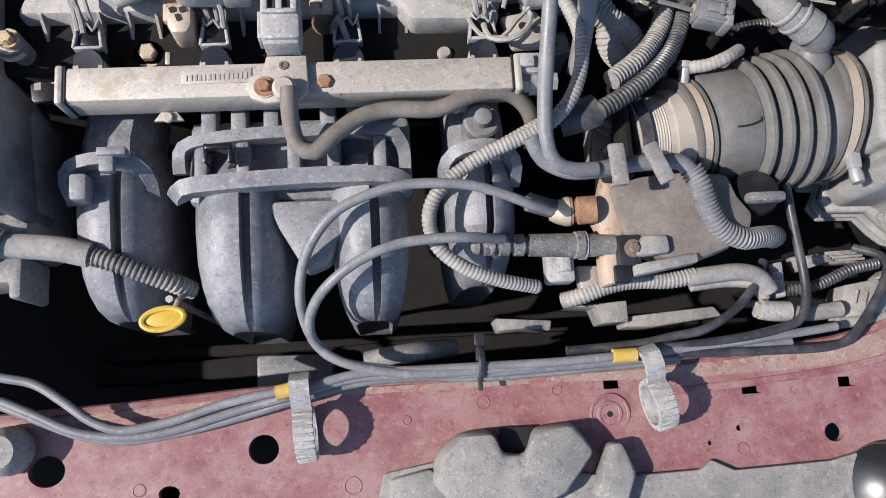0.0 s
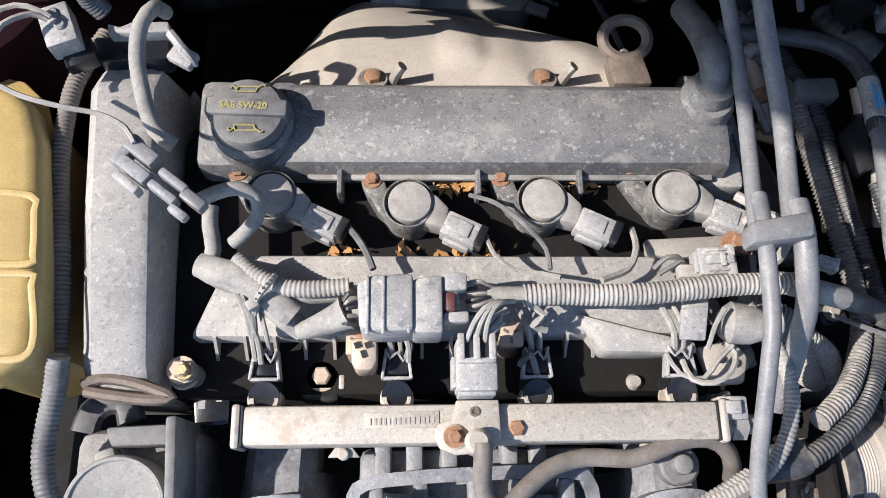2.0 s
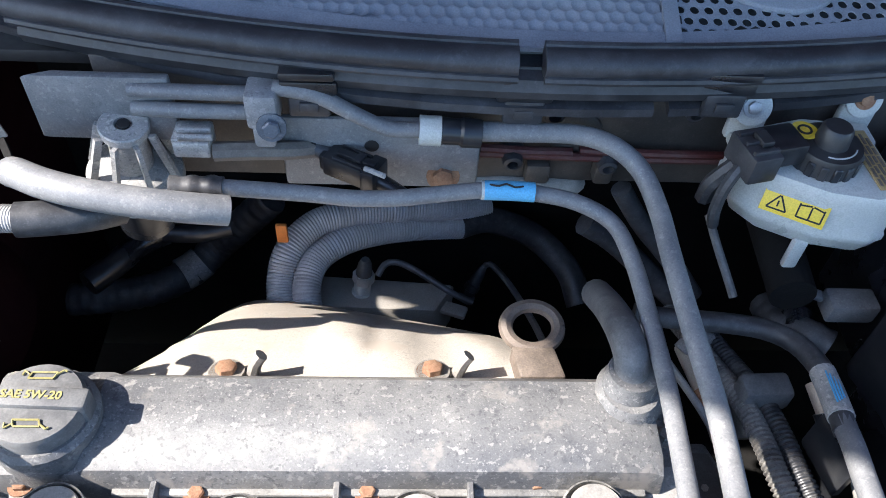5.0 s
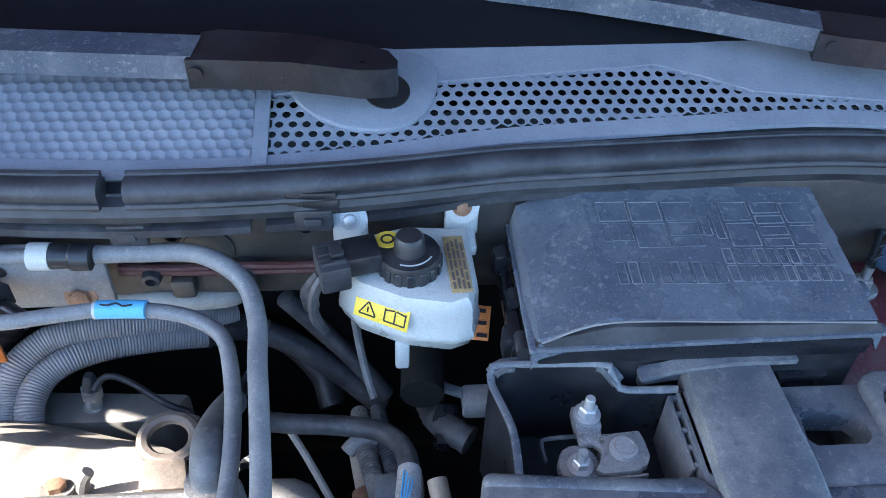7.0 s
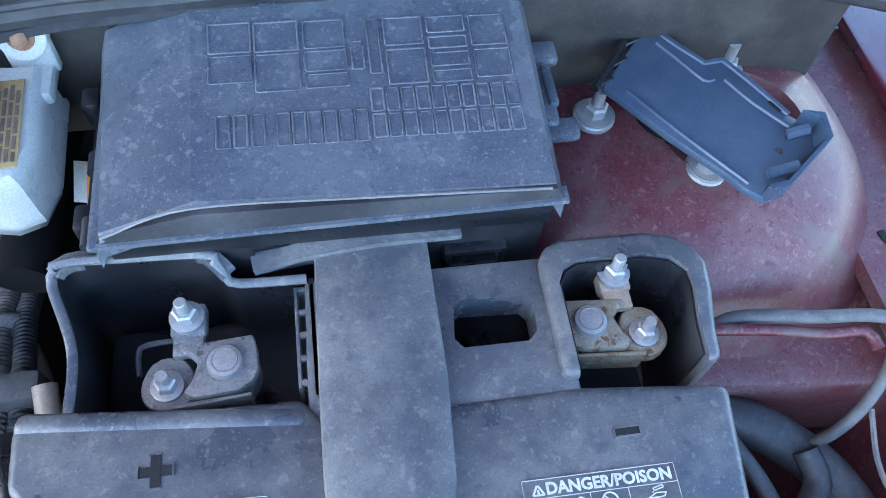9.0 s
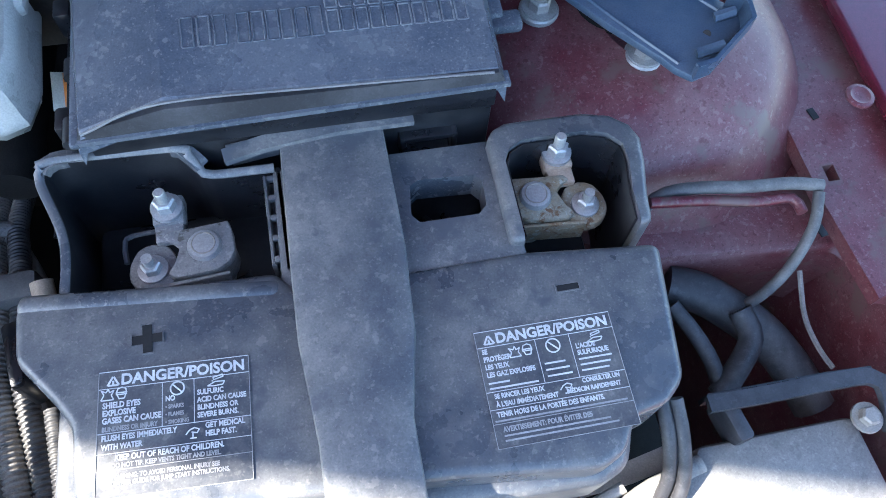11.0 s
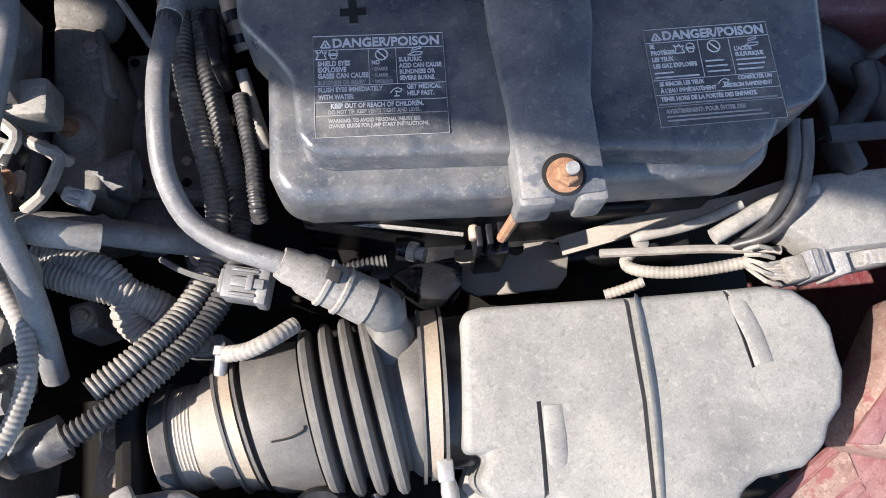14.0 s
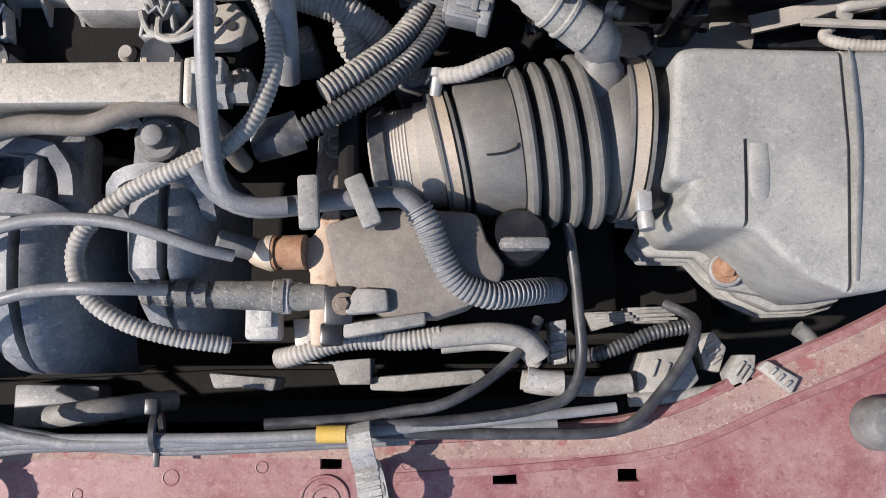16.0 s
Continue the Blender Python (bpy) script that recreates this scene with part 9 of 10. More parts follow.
hose_run("wing_loom", [(0.673, 0.41, 0.79), (0.684, 0.39, 0.785), (0.691, 0.371, 0.78), (0.693, 0.353, 0.775)], 0.0054, "rubber", "dark wrapped loom beside the battery", "wiring loom")
hose_run("wing_seam", [(0.657, 0.46, 0.845), (0.693, 0.456, 0.845), (0.725, 0.45, 0.845), (0.748, 0.449, 0.845), (0.751, 0.438, 0.845)], 0.0036, "paint_clean", "maroon welded seam on the inner wing", "seam")
hose_run("rail_wire", [(0.762, 0.416, 0.8), (0.759, 0.387, 0.79), (0.766, 0.366, 0.78), (0.773, 0.354, 0.775)], 0.0019, "loom_dusty", "thin dusty wire along the fender rail", "wire", n=6)
# headlamp mounting panel in front of the wing
lamp = thing("headlamp_panel", (0.72, 0.2, 0.7), "dusty maroon headlamp panel with a rusty bolt", "body panel", kind="structure")
part("panel", slab([(0.652, 0.163, 0.8), (0.682, 0.203, 0.8), (0.704, 0.233, 0.8), (0.73, 0.236, 0.8), (0.761, 0.227, 0.8), (0.773, 0.201, 0.8), (0.768, 0.143, 0.8), (0.71, 0.122, 0.8), (0.648, 0.139, 0.8)], 0.74, 0.802, 0.008), "dusty_paint", lamp, "dust-caked lamp panel")
part("bare_strip", slab([(0.713, 0.228, 0.803), (0.721, 0.228, 0.803), (0.703, 0.201, 0.803), (0.673, 0.162, 0.803), (0.654, 0.14, 0.803), (0.635, 0.143, 0.803), (0.664, 0.17, 0.803), (0.689, 0.196, 0.803)], 0.798, 0.8035, 0.001), "paint", lamp, "maroon strip of bare paint")
part("face", slab([(0.721, 0.219, 0.806), (0.738, 0.22, 0.806), (0.752, 0.203, 0.806), (0.745, 0.164, 0.806), (0.727, 0.173, 0.806), (0.722, 0.191, 0.806)], 0.79, 0.815, 0.008), "dusty_paint", lamp)
part("hollow", slab([(0.705, 0.19, 0.803), (0.719, 0.178, 0.803), (0.717, 0.155, 0.803), (0.696, 0.139, 0.803), (0.676, 0.143, 0.803)], 0.80, 0.8045, 0.001), "dusty_paint", lamp)
part("flap", slab([(0.712, 0.247, 0.79), (0.74, 0.25, 0.79), (0.763, 0.248, 0.79), (0.771, 0.228, 0.79), (0.735, 0.236, 0.79), (0.711, 0.236, 0.79)], 0.775, 0.792, 0.003), "paint_clean", lamp)
lug = thing("panel_lug", (0.609, 0.057, 0.76), "grey steel lug with a rusty bolt on the front panel", "bracket")
part("plate", slab([(0.601, 0.068, 0.775), (0.63, 0.074, 0.775), (0.631, 0.031, 0.775), (0.603, 0.019, 0.775), (0.596, 0.026, 0.775)], 0.752, 0.776, 0.003), "steel_dull", lug)
bolt((0.62, 0.077, 0.778), lug, 0.0062, 0.006, "zinc_gold")
plug2 = thing("rubber_buffer", (0.555, 0.012, 0.752), "grey rubber bonnet buffer standing on the front panel", "buffer")
bx, by, bz = (0.547, 0.014, 0.77)
part("post", lathe((bx, by, 0.752), (bx, by, 0.9), [(0, 0.015), (0.004, 0.0175), (0.022, 0.0165), (0.028, 0.013), (0.029, 0.008)], 28), "rubber_dusty", plug2)
bx, by, bz = (-0.263, -0.031, 0.77)
plug3 = thing("rubber_buffer", (bx, by, 0.752), "dusty rubber bonnet buffer standing on the front panel", "buffer")
part("post", lathe((bx, by, 0.752), (bx, by, 0.9), [(0, 0.016), (0.006, 0.018), (0.022, 0.017), (0.028, 0.012)], 24), "shroud", plug3)

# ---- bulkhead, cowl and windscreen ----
solo("bulkhead", box((0.1, 0.83, 0.66), (1.5, 0.03, 0.66), 0.006), "dark_metal_shade", "dark bulkhead behind the engine", "bulkhead", kind="structure")


def front_y(x):
    return 0.618 + 0.40 * (x - 0.09) ** 2 if x < 0.32 else 0.6392 + 0.06 * (x - 0.32) - 0.9 * max(0.0, x - 0.52) ** 2


def back_y(x):
    return 0.716 + 0.02 * (x - 0.3)


def cowl_z(x, y):
    return 0.984 + (y - 0.625) * 0.34


def field_back(x):
    """The rear edge of the pierced fields."""
    if x < 0.16:
        return 0.712
    return 0.690 + 0.085 * (x - 0.287) if x < 0.47 else 0.700 - 0.34 * min(1, (x - 0.47) / 0.04) * 0.06 - 0.1 * max(0, x - 0.51)


cowl = thing("cowl_grille", (0.2, 0.7, 0.98), "blue-grey plastic cowl grille with dimpled and perforated fields", "cowl")


def cell_field(x0, x1, hole, depth, inner):
    bm = bmesh.new()
    step = 0.0094
    row, y = 0, 0.5
    while y < 0.80:
        x = x0 + (step / 2 if row % 2 else 0)
        while x < x1:
            if front_y(x) + 0.007 < y < field_back(x) + 0.004 and math.hypot((x - 0.245) / (0.062 if x < 0.245 else 0.038), (y - 0.694) / 0.044) > 1:
                hexa, circ, low = [], [], []
                for k in range(12):
                    a = math.pi / 6 * k
                    h = step / 2 if k % 2 == 0 else step / math.sqrt(3)
                    q = (x + h * math.cos(a + 0), y + h * math.sin(a + 0))
                    hexa.append(bm.verts.new((*q, cowl_z(*q))))
                    q = (x + hole * math.cos(a), y + hole * math.sin(a))
                    circ.append(bm.verts.new((*q, cowl_z(*q) - 0.0003)))
                    q = (x + hole * inner * math.cos(a), y + hole * inner * math.sin(a))
                    low.append(bm.verts.new((*q, cowl_z(*q) - depth)))
                for k in range(12):
                    j = (k + 1) % 12
                    bm.faces.new((hexa[k], hexa[j], circ[j], circ[k]))
                    bm.faces.new((circ[k], circ[j], low[j], low[k]))
                if inner < 0.9:
                    bm.faces.new(low)
            x += step
        y += step * 0.866
        row += 1
    bmesh.ops.remove_doubles(bm, verts=bm.verts, dist=0.0004)
    return bm


pf = part("perforated_field", cell_field(0.170, 0.75, 0.0031, 0.0012, 1.0), "cowl", cowl, "perforated grille field")
part("dimpled_field", cell_field(-0.60, 0.160, 0.0041, 0.0013, 0.5), "cowl", cowl, "closed dimpled field")


def band(f, g, x0, x1, lift, thick, n=40):
    rings = []
    for k in range(n + 1):
        x = x0 + (x1 - x0) * k / n
        a, b = f(x), g(x)
        rings.append([Vector((x, a, cowl_z(x, a) + lift - thick)), Vector((x, b, cowl_z(x, b) + lift - thick)), Vector((x, b, cowl_z(x, b) + lift)), Vector((x, a, cowl_z(x, a) + lift))])
    return loft(rings)


part("front_border", band(lambda x: front_y(x) - 0.004, lambda x: front_y(x) + 0.0085, -0.6, 0.8, 0.0006, 0.003), "cowl", cowl)
part("back_border", band(lambda x: field_back(x) - 0.001, lambda x: back_y(x) + 0.004, -0.6, 0.8, 0.0008, 0.004), "cowl", cowl)
part("divider", band(lambda x: front_y(x), lambda x: back_y(x), 0.158, 0.168, 0.0022, 0.004, 4), "cowl", cowl)
# black sheet below the grille stands in for the shade under its holes
part("hollow", box((0.1, 0.69, 0.945), (1.4, 0.10, 0.01), 0.002), "ink_and_shade", cowl)
part("backing", band(lambda x: front_y(x), lambda x: field_back(x), -0.6, 0.165, -0.0016, 0.003), "cowl", cowl)
bm = slab([(0.245 + (0.066 if math.cos(a) < 0 else 0.042) * math.cos(a), 0.694 + (0.048 if math.sin(a) < 0 else 0.024) * math.sin(a)) for a in (k * math.pi / 20 for k in range(40))], -0.002, 0.0026, 0.001)
for v in bm.verts:
    v.co.z += cowl_z(v.co.x, v.co.y)
part("pivot_pad", bm, "cowl", cowl)
# flat black disc painted as the shaded pivot opening
part("pivot_hole", lathe((0.250, 0.678, cowl_z(0.250, 0.678) + 0.0032), (0.250, 0.678 - 0.34, 2), [(0, 0.0165), (0.0006, 0.016)], 28), "ink_and_shade", cowl)

seal = thing("bonnet_seal", (0.1, 0.62, 0.95), "black rubber bonnet seal along the cowl's front edge", "seal", kind="structure")
for x0, x1 in ((-0.25, 0.064), (0.080, 0.8)):
    xs = np.linspace(x0, x1, 24)
    part("rubber_bead", tube([(x, front_y(x) - 0.017, 0.980) for x in xs], 0.0105, 14, step=0.02, flat=0.85), "seal", seal)
    part("upper_lip", tube([(x, front_y(x) - 0.0105, 0.9875) for x in xs], 0.0028, 8, step=0.02), "seal", seal)
    part("lower_lip", tube([(x, front_y(x) - 0.0255, 0.973) for x in xs], 0.0030, 8, step=0.02), "seal", seal)
part("channel", tube([(x, front_y(x) - 0.014, 0.962) for x in np.linspace(-0.245, 0.8, 30)], 0.010, 8, step=0.02), "seal", seal)
part("gutter", tube([(x, front_y(x) + 0.004, 0.955) for x in np.linspace(-0.245, 0.8, 30)], 0.016, 8, step=0.02), "seal", seal)

glassob = thing("windscreen", (0.1, 0.8, 1.02), "dark tinted windscreen glass above the cowl", "windscreen", kind="structure")
rings = []
for k in range(25):
    x = -0.7 + 1.6 * k / 24
    b = back_y(x)
    rings.append([Vector((x, b + 0.004, 1.012)), Vector((x, b + 0.7, 1.36)), Vector((x, b + 0.7, 1.366)), Vector((x, b + 0.003, 1.018))])
part("pane", loft(rings), "glass", glassob)


def wiper(arm, head):
    th = thing("wiper_arm", head[-1], "black metal wiper arm resting above the cowl", "wiper", "wipers")
    part("arm", strip(arm, 0.030, 0.017), "lid", th)
    rings = []
    for p, w in zip(head, (0.040, 0.043, 0.040, 0.036, 0.026, 0.010)):
        p = Vector(p)
        d = (Vector(head[-1]) - Vector(head[0])).normalized()
        s_ = d.cross(Vector((0, 0, 1))).normalized() * w / 2
        rings.append([p - s_ - Vector((0, 0, 0.013)), p + s_ - Vector((0, 0, 0.013)), p + s_ + Vector((0, 0, 0.008)), p - s_ + Vector((0, 0, 0.008))])
    part("head", rounded(loft(rings), 0.003, 2, 40), "plastic_dark", th)
    part("hinge_pin", lathe(Vector(head[0]) + Vector((0.004, -0.022, 0)), Vector(head[0]) + Vector((0.004, -0.05, 0)), [(0, 0.0045), (0.002, 0.0045)], 14), "plastic_dark", th)
    part("blade", strip([(p[0], p[1] + 0.04, p[2] + 0.012) for p in arm[:2]], 0.012, 0.016), "rubber", th)
    return th


wiper([(-0.45, 0.712, 1.035), (-0.20, 0.698, 1.036), (-0.05, 0.687, 1.036), (0.124, 0.672, 1.036)], [(0.122, 0.673, 1.036), (0.135, 0.673, 1.037), (0.19, 0.669, 1.036), (0.235, 0.661, 1.033), (0.250, 0.660, 1.031), (0.257, 0.656, 1.030)])
wiper([(0.33, 0.772, 1.045), (0.40, 0.752, 1.045), (0.48, 0.728, 1.042), (0.565, 0.700, 1.038)], [(0.563, 0.70, 1.038), (0.58, 0.695, 1.038), (0.62, 0.685, 1.037), (0.66, 0.673, 1.034), (0.675, 0.667, 1.032), (0.683, 0.664, 1.03)])

# added panel that keeps the sun off the heater hoses
solo("bulkhead_side", box((-0.345, 0.723, 0.72), (0.012, 0.254, 0.45), 0.003), "paint_shaded", "added dark panel that blocks the sun beside the bulkhead", "bulkhead", kind="structure")

# ---- front apron under the cowl with studs and clips ----
apron = thing("cowl_apron", (0.1, 0.63, 0.86), "dark plastic apron under the cowl with moulded studs", "apron", kind="structure")
part("panel", box((0.285, 0.636, 0.905), (0.98, 0.012, 0.10), 0.003), "apron", apron)
part("shelf", box((0.275, 0.70, 0.862), (0.99, 0.13, 0.012), 0.003), "dark_metal_shade", apron)
for p in [(0.096, 0.622, 0.926), (0.073, 0.622, 0.883), (0.19, 0.622, 0.931), (0.141, 0.622, 0.881), (-0.012, 0.622, 0.895)]:
    part("stud", merge(lathe((p[0], 0.632, p[2] + 0.004), (p[0], 0.60, p[2]), [(0, 0.0092), (0.010, 0.0080), (0.018, 0.0066), (0.019, 0.0040), (0.012, 0.0036)], 16)), "seal", apron)


def cowl_clip(p):
    th = thing("cowl_clip", p, "black plastic clip under the bonnet seal", "clip", "cowl clips")
    part("tab", merge(box((p[0], p[1], p[2]), (0.036, 0.010, 0.010), 0.002), box((p[0], p[1] - 0.004, p[2] + 0.012), (0.034, 0.012, 0.006), 0.002)), "plastic_dark", th)
    part("frame", merge(box((p[0], p[1] - 0.003, p[2] - 0.012), (0.026, 0.006, 0.018), 0.002), box((p[0], p[1] - 0.007, p[2] - 0.012), (0.012, 0.003, 0.007), 0.001)), "seal", th)


cowl_clip((0.072, 0.606, 0.953))
cowl_clip((0.198, 0.604, 0.964))
cowl_clip((-0.063, 0.604, 0.956))
solo("mount_plate", slab([(-0.085, 0.606), (0.048, 0.606), (0.048, 0.612), (-0.085, 0.612)], 0.868, 0.928, 0.003), "hose_grey", "grey plate carrying the vapour pipes on the apron", "plate")
solo("plate_bolt", hexhead((0.024, 0.606, 0.880), 0.0075, 0.006, (0, -1, 0.2)), "rust", "rusty bolt in the pipe plate", "bolt")
for z0, y0 in ((0.948, 0.60), (0.935, 0.598)):
    hose_run("brake_line", [(-0.175, y0 + 0.008, z0 - 0.002), (-0.14, y0 + 0.004, z0), (-0.095, y0 + 0.004, z0)], 0.0052, "hose_grey", "grey pipe along the bulkhead", "pipe")
solo("pipe_block_bolt", hexhead((-0.086, 0.5875, 0.935), 0.006, 0.006, (0.1, -1, 0.3)), "lid", "dark bolt in the pipe clamp", "bolt")
solo("pipe_block", merge(box((-0.092, 0.602, 0.943), (0.020, 0.024, 0.026), 0.003), box((-0.092, 0.597, 0.925), (0.014, 0.014, 0.020), 0.003)), "plastic", "grey plastic block clamping the pipes", "clamp")
hose_run("brake_line", [(-0.085, 0.602, 0.955), (-0.06, 0.601, 0.951), (-0.035, 0.599, 0.938), (-0.015, 0.597, 0.929), (0.006, 0.597, 0.928)], 0.0053, "hose_grey", "grey pipe bending down to a white coupling", "pipe")
cp = thing("pipe_coupling", (0.018, 0.596, 0.929), "white and black quick coupling on a vapour pipe", "coupling")
part("sleeve", lathe((0.006, 0.596, 0.929), (0.06, 0.596, 0.927), [(0, 0.0098), (0.014, 0.0098)], 16), "white", cp)
part("body", lathe((0.020, 0.596, 0.929), (0.06, 0.596, 0.926), [(0, 0.009), (0.012, 0.0085), (0.014, 0.010), (0.026, 0.0095)], 16), "plastic_dark", cp)
for x0, x1, z in ((0.05, 0.115, 0.893), (0.12, 0.225, 0.893), (0.05, 0.225, 0.888)):
    hose_run("fuel_line", [(x0, 0.622, z), ((x0 + x1) / 2, 0.621, z - 0.001), (x1, 0.622, z - 0.002)], 0.0032, "red_wire", "thin brown-red metal line on the apron", "pipe", n=8)

# ---- exhaust heat shield ----
shield = thing("heat_shield", (-0.05, 0.55, 0.7), "bare aluminium exhaust heat shield with dull stains", "heat shield")
front_edge = curve([(-0.215, 0.492, 0.775), (-0.15, 0.490, 0.795), (-0.05, 0.489, 0.802), (0.03, 0.489, 0.802), (0.092, 0.488, 0.798)], 0.01)
back_edge = curve([(-0.225, 0.508, 0.752), (-0.20, 0.545, 0.728), (-0.155, 0.640, 0.680), (-0.115, 0.655, 0.674), (-0.05, 0.632, 0.690), (0.02, 0.585, 0.735), (0.072, 0.556, 0.758), (0.098, 0.520, 0.785)], 0.01)
cols = []
for k in range(41):
    s = k / 40
    a = front_edge[min(len(front_edge) - 1, int(s * (len(front_edge) - 1)))]
    b = back_edge[min(len(back_edge) - 1, int(s * (len(back_edge) - 1)))]
    col = []
    for j in range(13):
        q = j / 12
        p = a.lerp(b, q)
        bulge = 0.020 * math.sin(math.pi * q) * math.sin(math.pi * min(1, max(0, s))) ** 0.6
        emboss = 0.005 * max(0.0, 1 - ((p.x + 0.045) / 0.02) ** 4) * (1 if 0.2 < q < 0.75 else 0)
        hollow = -0.008 * max(0.0, 1 - ((p.x - 0.025) / 0.03) ** 2 - ((q - 0.4) / 0.4) ** 2)
        col.append(p + Vector((0, 0, bulge + emboss + hollow)))
    cols.append(col)
bm = bmesh.new()
vs = [[bm.verts.new(p) for p in c] for c in cols]
for c, d in zip(vs, vs[1:]):
    for j in range(12):
        bm.faces.new((c[j], d[j], d[j + 1], c[j + 1]))
bmesh.ops.recalc_face_normals(bm, faces=bm.faces)
bmesh.ops.solidify(bm, geom=bm.faces[:], thickness=0.002)
part("sheet", bm, "shield", shield)
for p in ((-0.118, 0.492, 0.806), (0.018, 0.492, 0.808)):
    bolt(p, shield, 0.007, 0.006, "rust", (0, 0.3, 1))
    part("washer", lathe(p, (p[0], p[1] + 0.3, p[2] + 1), [(-0.002, 0.012), (0.001, 0.012)], 18), "steel_dull", shield)
    part("prong", tube([(p[0] + 0.016, p[1], p[2] - 0.006), (p[0] + 0.02, p[1] + 0.002, p[2] + 0.008), (p[0] + 0.024, p[1] + 0.004, p[2] + 0.014)], 0.0045, 8), "steel_dull", shield)
solo("exhaust_flange", merge(slab([(-0.12, 0.66), (0.03, 0.655), (0.05, 0.69), (-0.10, 0.70)], 0.60, 0.66, 0.006), box((0.0, 0.67, 0.655), (0.03, 0.014, 0.006), 0.002, rz=-10), box((0.045, 0.665, 0.65), (0.03, 0.014, 0.006), 0.002, rz=-20)), "steel_dull", "dull exhaust flange behind the heat shield", "flange")


def oxygen_sensor(p, tip, wire):
    th = thing("oxygen_sensor", p, "oxygen sensor with a white base and black wire", "sensor", "oxygen sensors")
    d = (Vector(tip) - Vector(p)).normalized()
    part("base", lathe(p, tip, [(0, 0.010), (0.012, 0.010), (0.013, 0.008), (0.03, 0.008)], 16), "white", th)
    part("hex", lathe(Vector(p) + d * 0.026, tip, [(0, 0.0105), (0.01, 0.0105)], 6), "steel", th)
    part("boot", lathe(Vector(p) + d * 0.036, tip, [(0, 0.008), (0.012, 0.0065), (0.018, 0.004)], 14), "rubber", th)
    part("wire", tube(wire, 0.0032, 8), "rubber", th)


oxygen_sensor((-0.042, 0.677, 0.648), (-0.037, 0.682, 0.70), [(-0.025, 0.66, 0.705), (-0.019, 0.667, 0.712), (-0.009, 0.669, 0.714), (0.009, 0.663, 0.71), (0.041, 0.646, 0.7), (0.061, 0.643, 0.69)])
lead_ = thing("sensor_lead", (0.08, 0.76, 0.55), "black sensor lead with a ribbed boot behind the engine", "wire")
part("boot", lathe((0.068, 0.752, 0.553), (0.088, 0.771, 0.592), [(0, 0.0095), (0.008, 0.0095), (0.009, 0.0075), (0.014, 0.0075), (0.015, 0.0088), (0.022, 0.0088), (0.023, 0.007), (0.036, 0.0065), (0.046, 0.004)], 14), "rubber", lead_)
part("wire", tube([(0.086, 0.769, 0.588), (0.094, 0.768, 0.598), (0.111, 0.729, 0.610), (0.123, 0.651, 0.650), (0.124, 0.59, 0.690), (0.118, 0.56, 0.72)], 0.0034, 8), "rubber_dusty", lead_)
part("sleeve_end", tube([(0.124, 0.588, 0.691), (0.122, 0.576, 0.704)], 0.0048, 10), "white", lead_)
ring = thing("lifting_eye", (0.088, 0.50, 0.79), "dull steel lifting eye behind the valve cover", "lifting eye")
eye = [Vector((0.088 + 0.0185 * math.cos(a), 0.527 + 0.0155 * math.sin(a), 0.812 + 0.004 * math.sin(a))) for a in (k * math.pi / 12 for k in range(25))]
part("ring", tube(eye, 0.0050, 8, step=0.003), "eye", ring)
part("stem", slab([(0.072, 0.512), (0.102, 0.512), (0.108, 0.486), (0.076, 0.486)], 0.795, 0.812, 0.003), "eye", ring)
pcv = thing("breather_valve", (0.138, 0.5, 0.82), "grey rubber breather elbow behind the valve cover", "breather")
part("hose", tube([(0.134, 0.456, 0.858), (0.1335, 0.463, 0.870), (0.132, 0.482, 0.870), (0.132, 0.510, 0.855), (0.133, 0.545, 0.828)], 0.0106, 14), "rubber_dusty", pcv)
part("elbow", lathe((0.135, 0.456, 0.815), (0.135, 0.458, 0.9), [(0, 0.019), (0.032, 0.019), (0.040, 0.0165), (0.050, 0.015)], 22), "cover_dark", pcv)
fit2 = thing("coolant_fitting", (0.165, 0.48, 0.75), "pale corroded coolant fitting beside the breather", "fitting")
part("elbow", tube([(0.212, 0.545, 0.76), (0.219, 0.55, 0.765), (0.229, 0.553, 0.765), (0.238, 0.554, 0.76)], 0.0062, 12), "connector", fit2)
part("neck", tube([(0.221, 0.556, 0.75), (0.224, 0.537, 0.75), (0.228, 0.512, 0.75), (0.231, 0.475, 0.75)], 0.009, 12), "alloy", fit2)
part("band", lathe((0.226, 0.513, 0.752), (0.229, 0.494, 0.752), [(0, 0.0105), (0.014, 0.0105)], 16), "rust", fit2, "corroded band")
part("pipe", tube([(0.228, 0.555, 0.755), (0.241, 0.534, 0.755), (0.252, 0.508, 0.75), (0.254, 0.481, 0.74)], 0.009, 12), "loom_dusty", fit2)

# ---- bulkhead plumbing on the passenger's side ----
egr = thing("vacuum_valve", (-0.19, 0.628, 0.86), "dusty grey vacuum valve with a domed cap", "valve")
va, vb = Vector((-0.187, 0.607, 0.872)), Vector((-0.182, 0.6, 0.925))
vd = (vb - va).normalized()
vl = (vb - va).length
part("flange", lathe(va, vb, [(-0.006, 0.028), (-0.006, 0.0315), (0.002, 0.0325), (0.008, 0.0315), (0.010, 0.0275)], 30), "connector", egr)
part("dome", lathe(va, vb, [(0.006, 0.0275), (0.010, 0.0262), (0.013, 0.0250), (0.016, 0.0135), (vl - 0.009, 0.0120), (vl - 0.007, 0.0155), (vl - 0.001, 0.0160), (vl, 0.0152), (vl, 0.006), (vl - 0.003, 0.005)], 30), "connector", egr)
# shade in the cap's hole put in as a black disc
part("cap_hole", lathe(vb - vd * 0.001, vb + vd, [(0, 0.0045), (0.0015, 0.004)], 14), "ink_and_shade", egr)
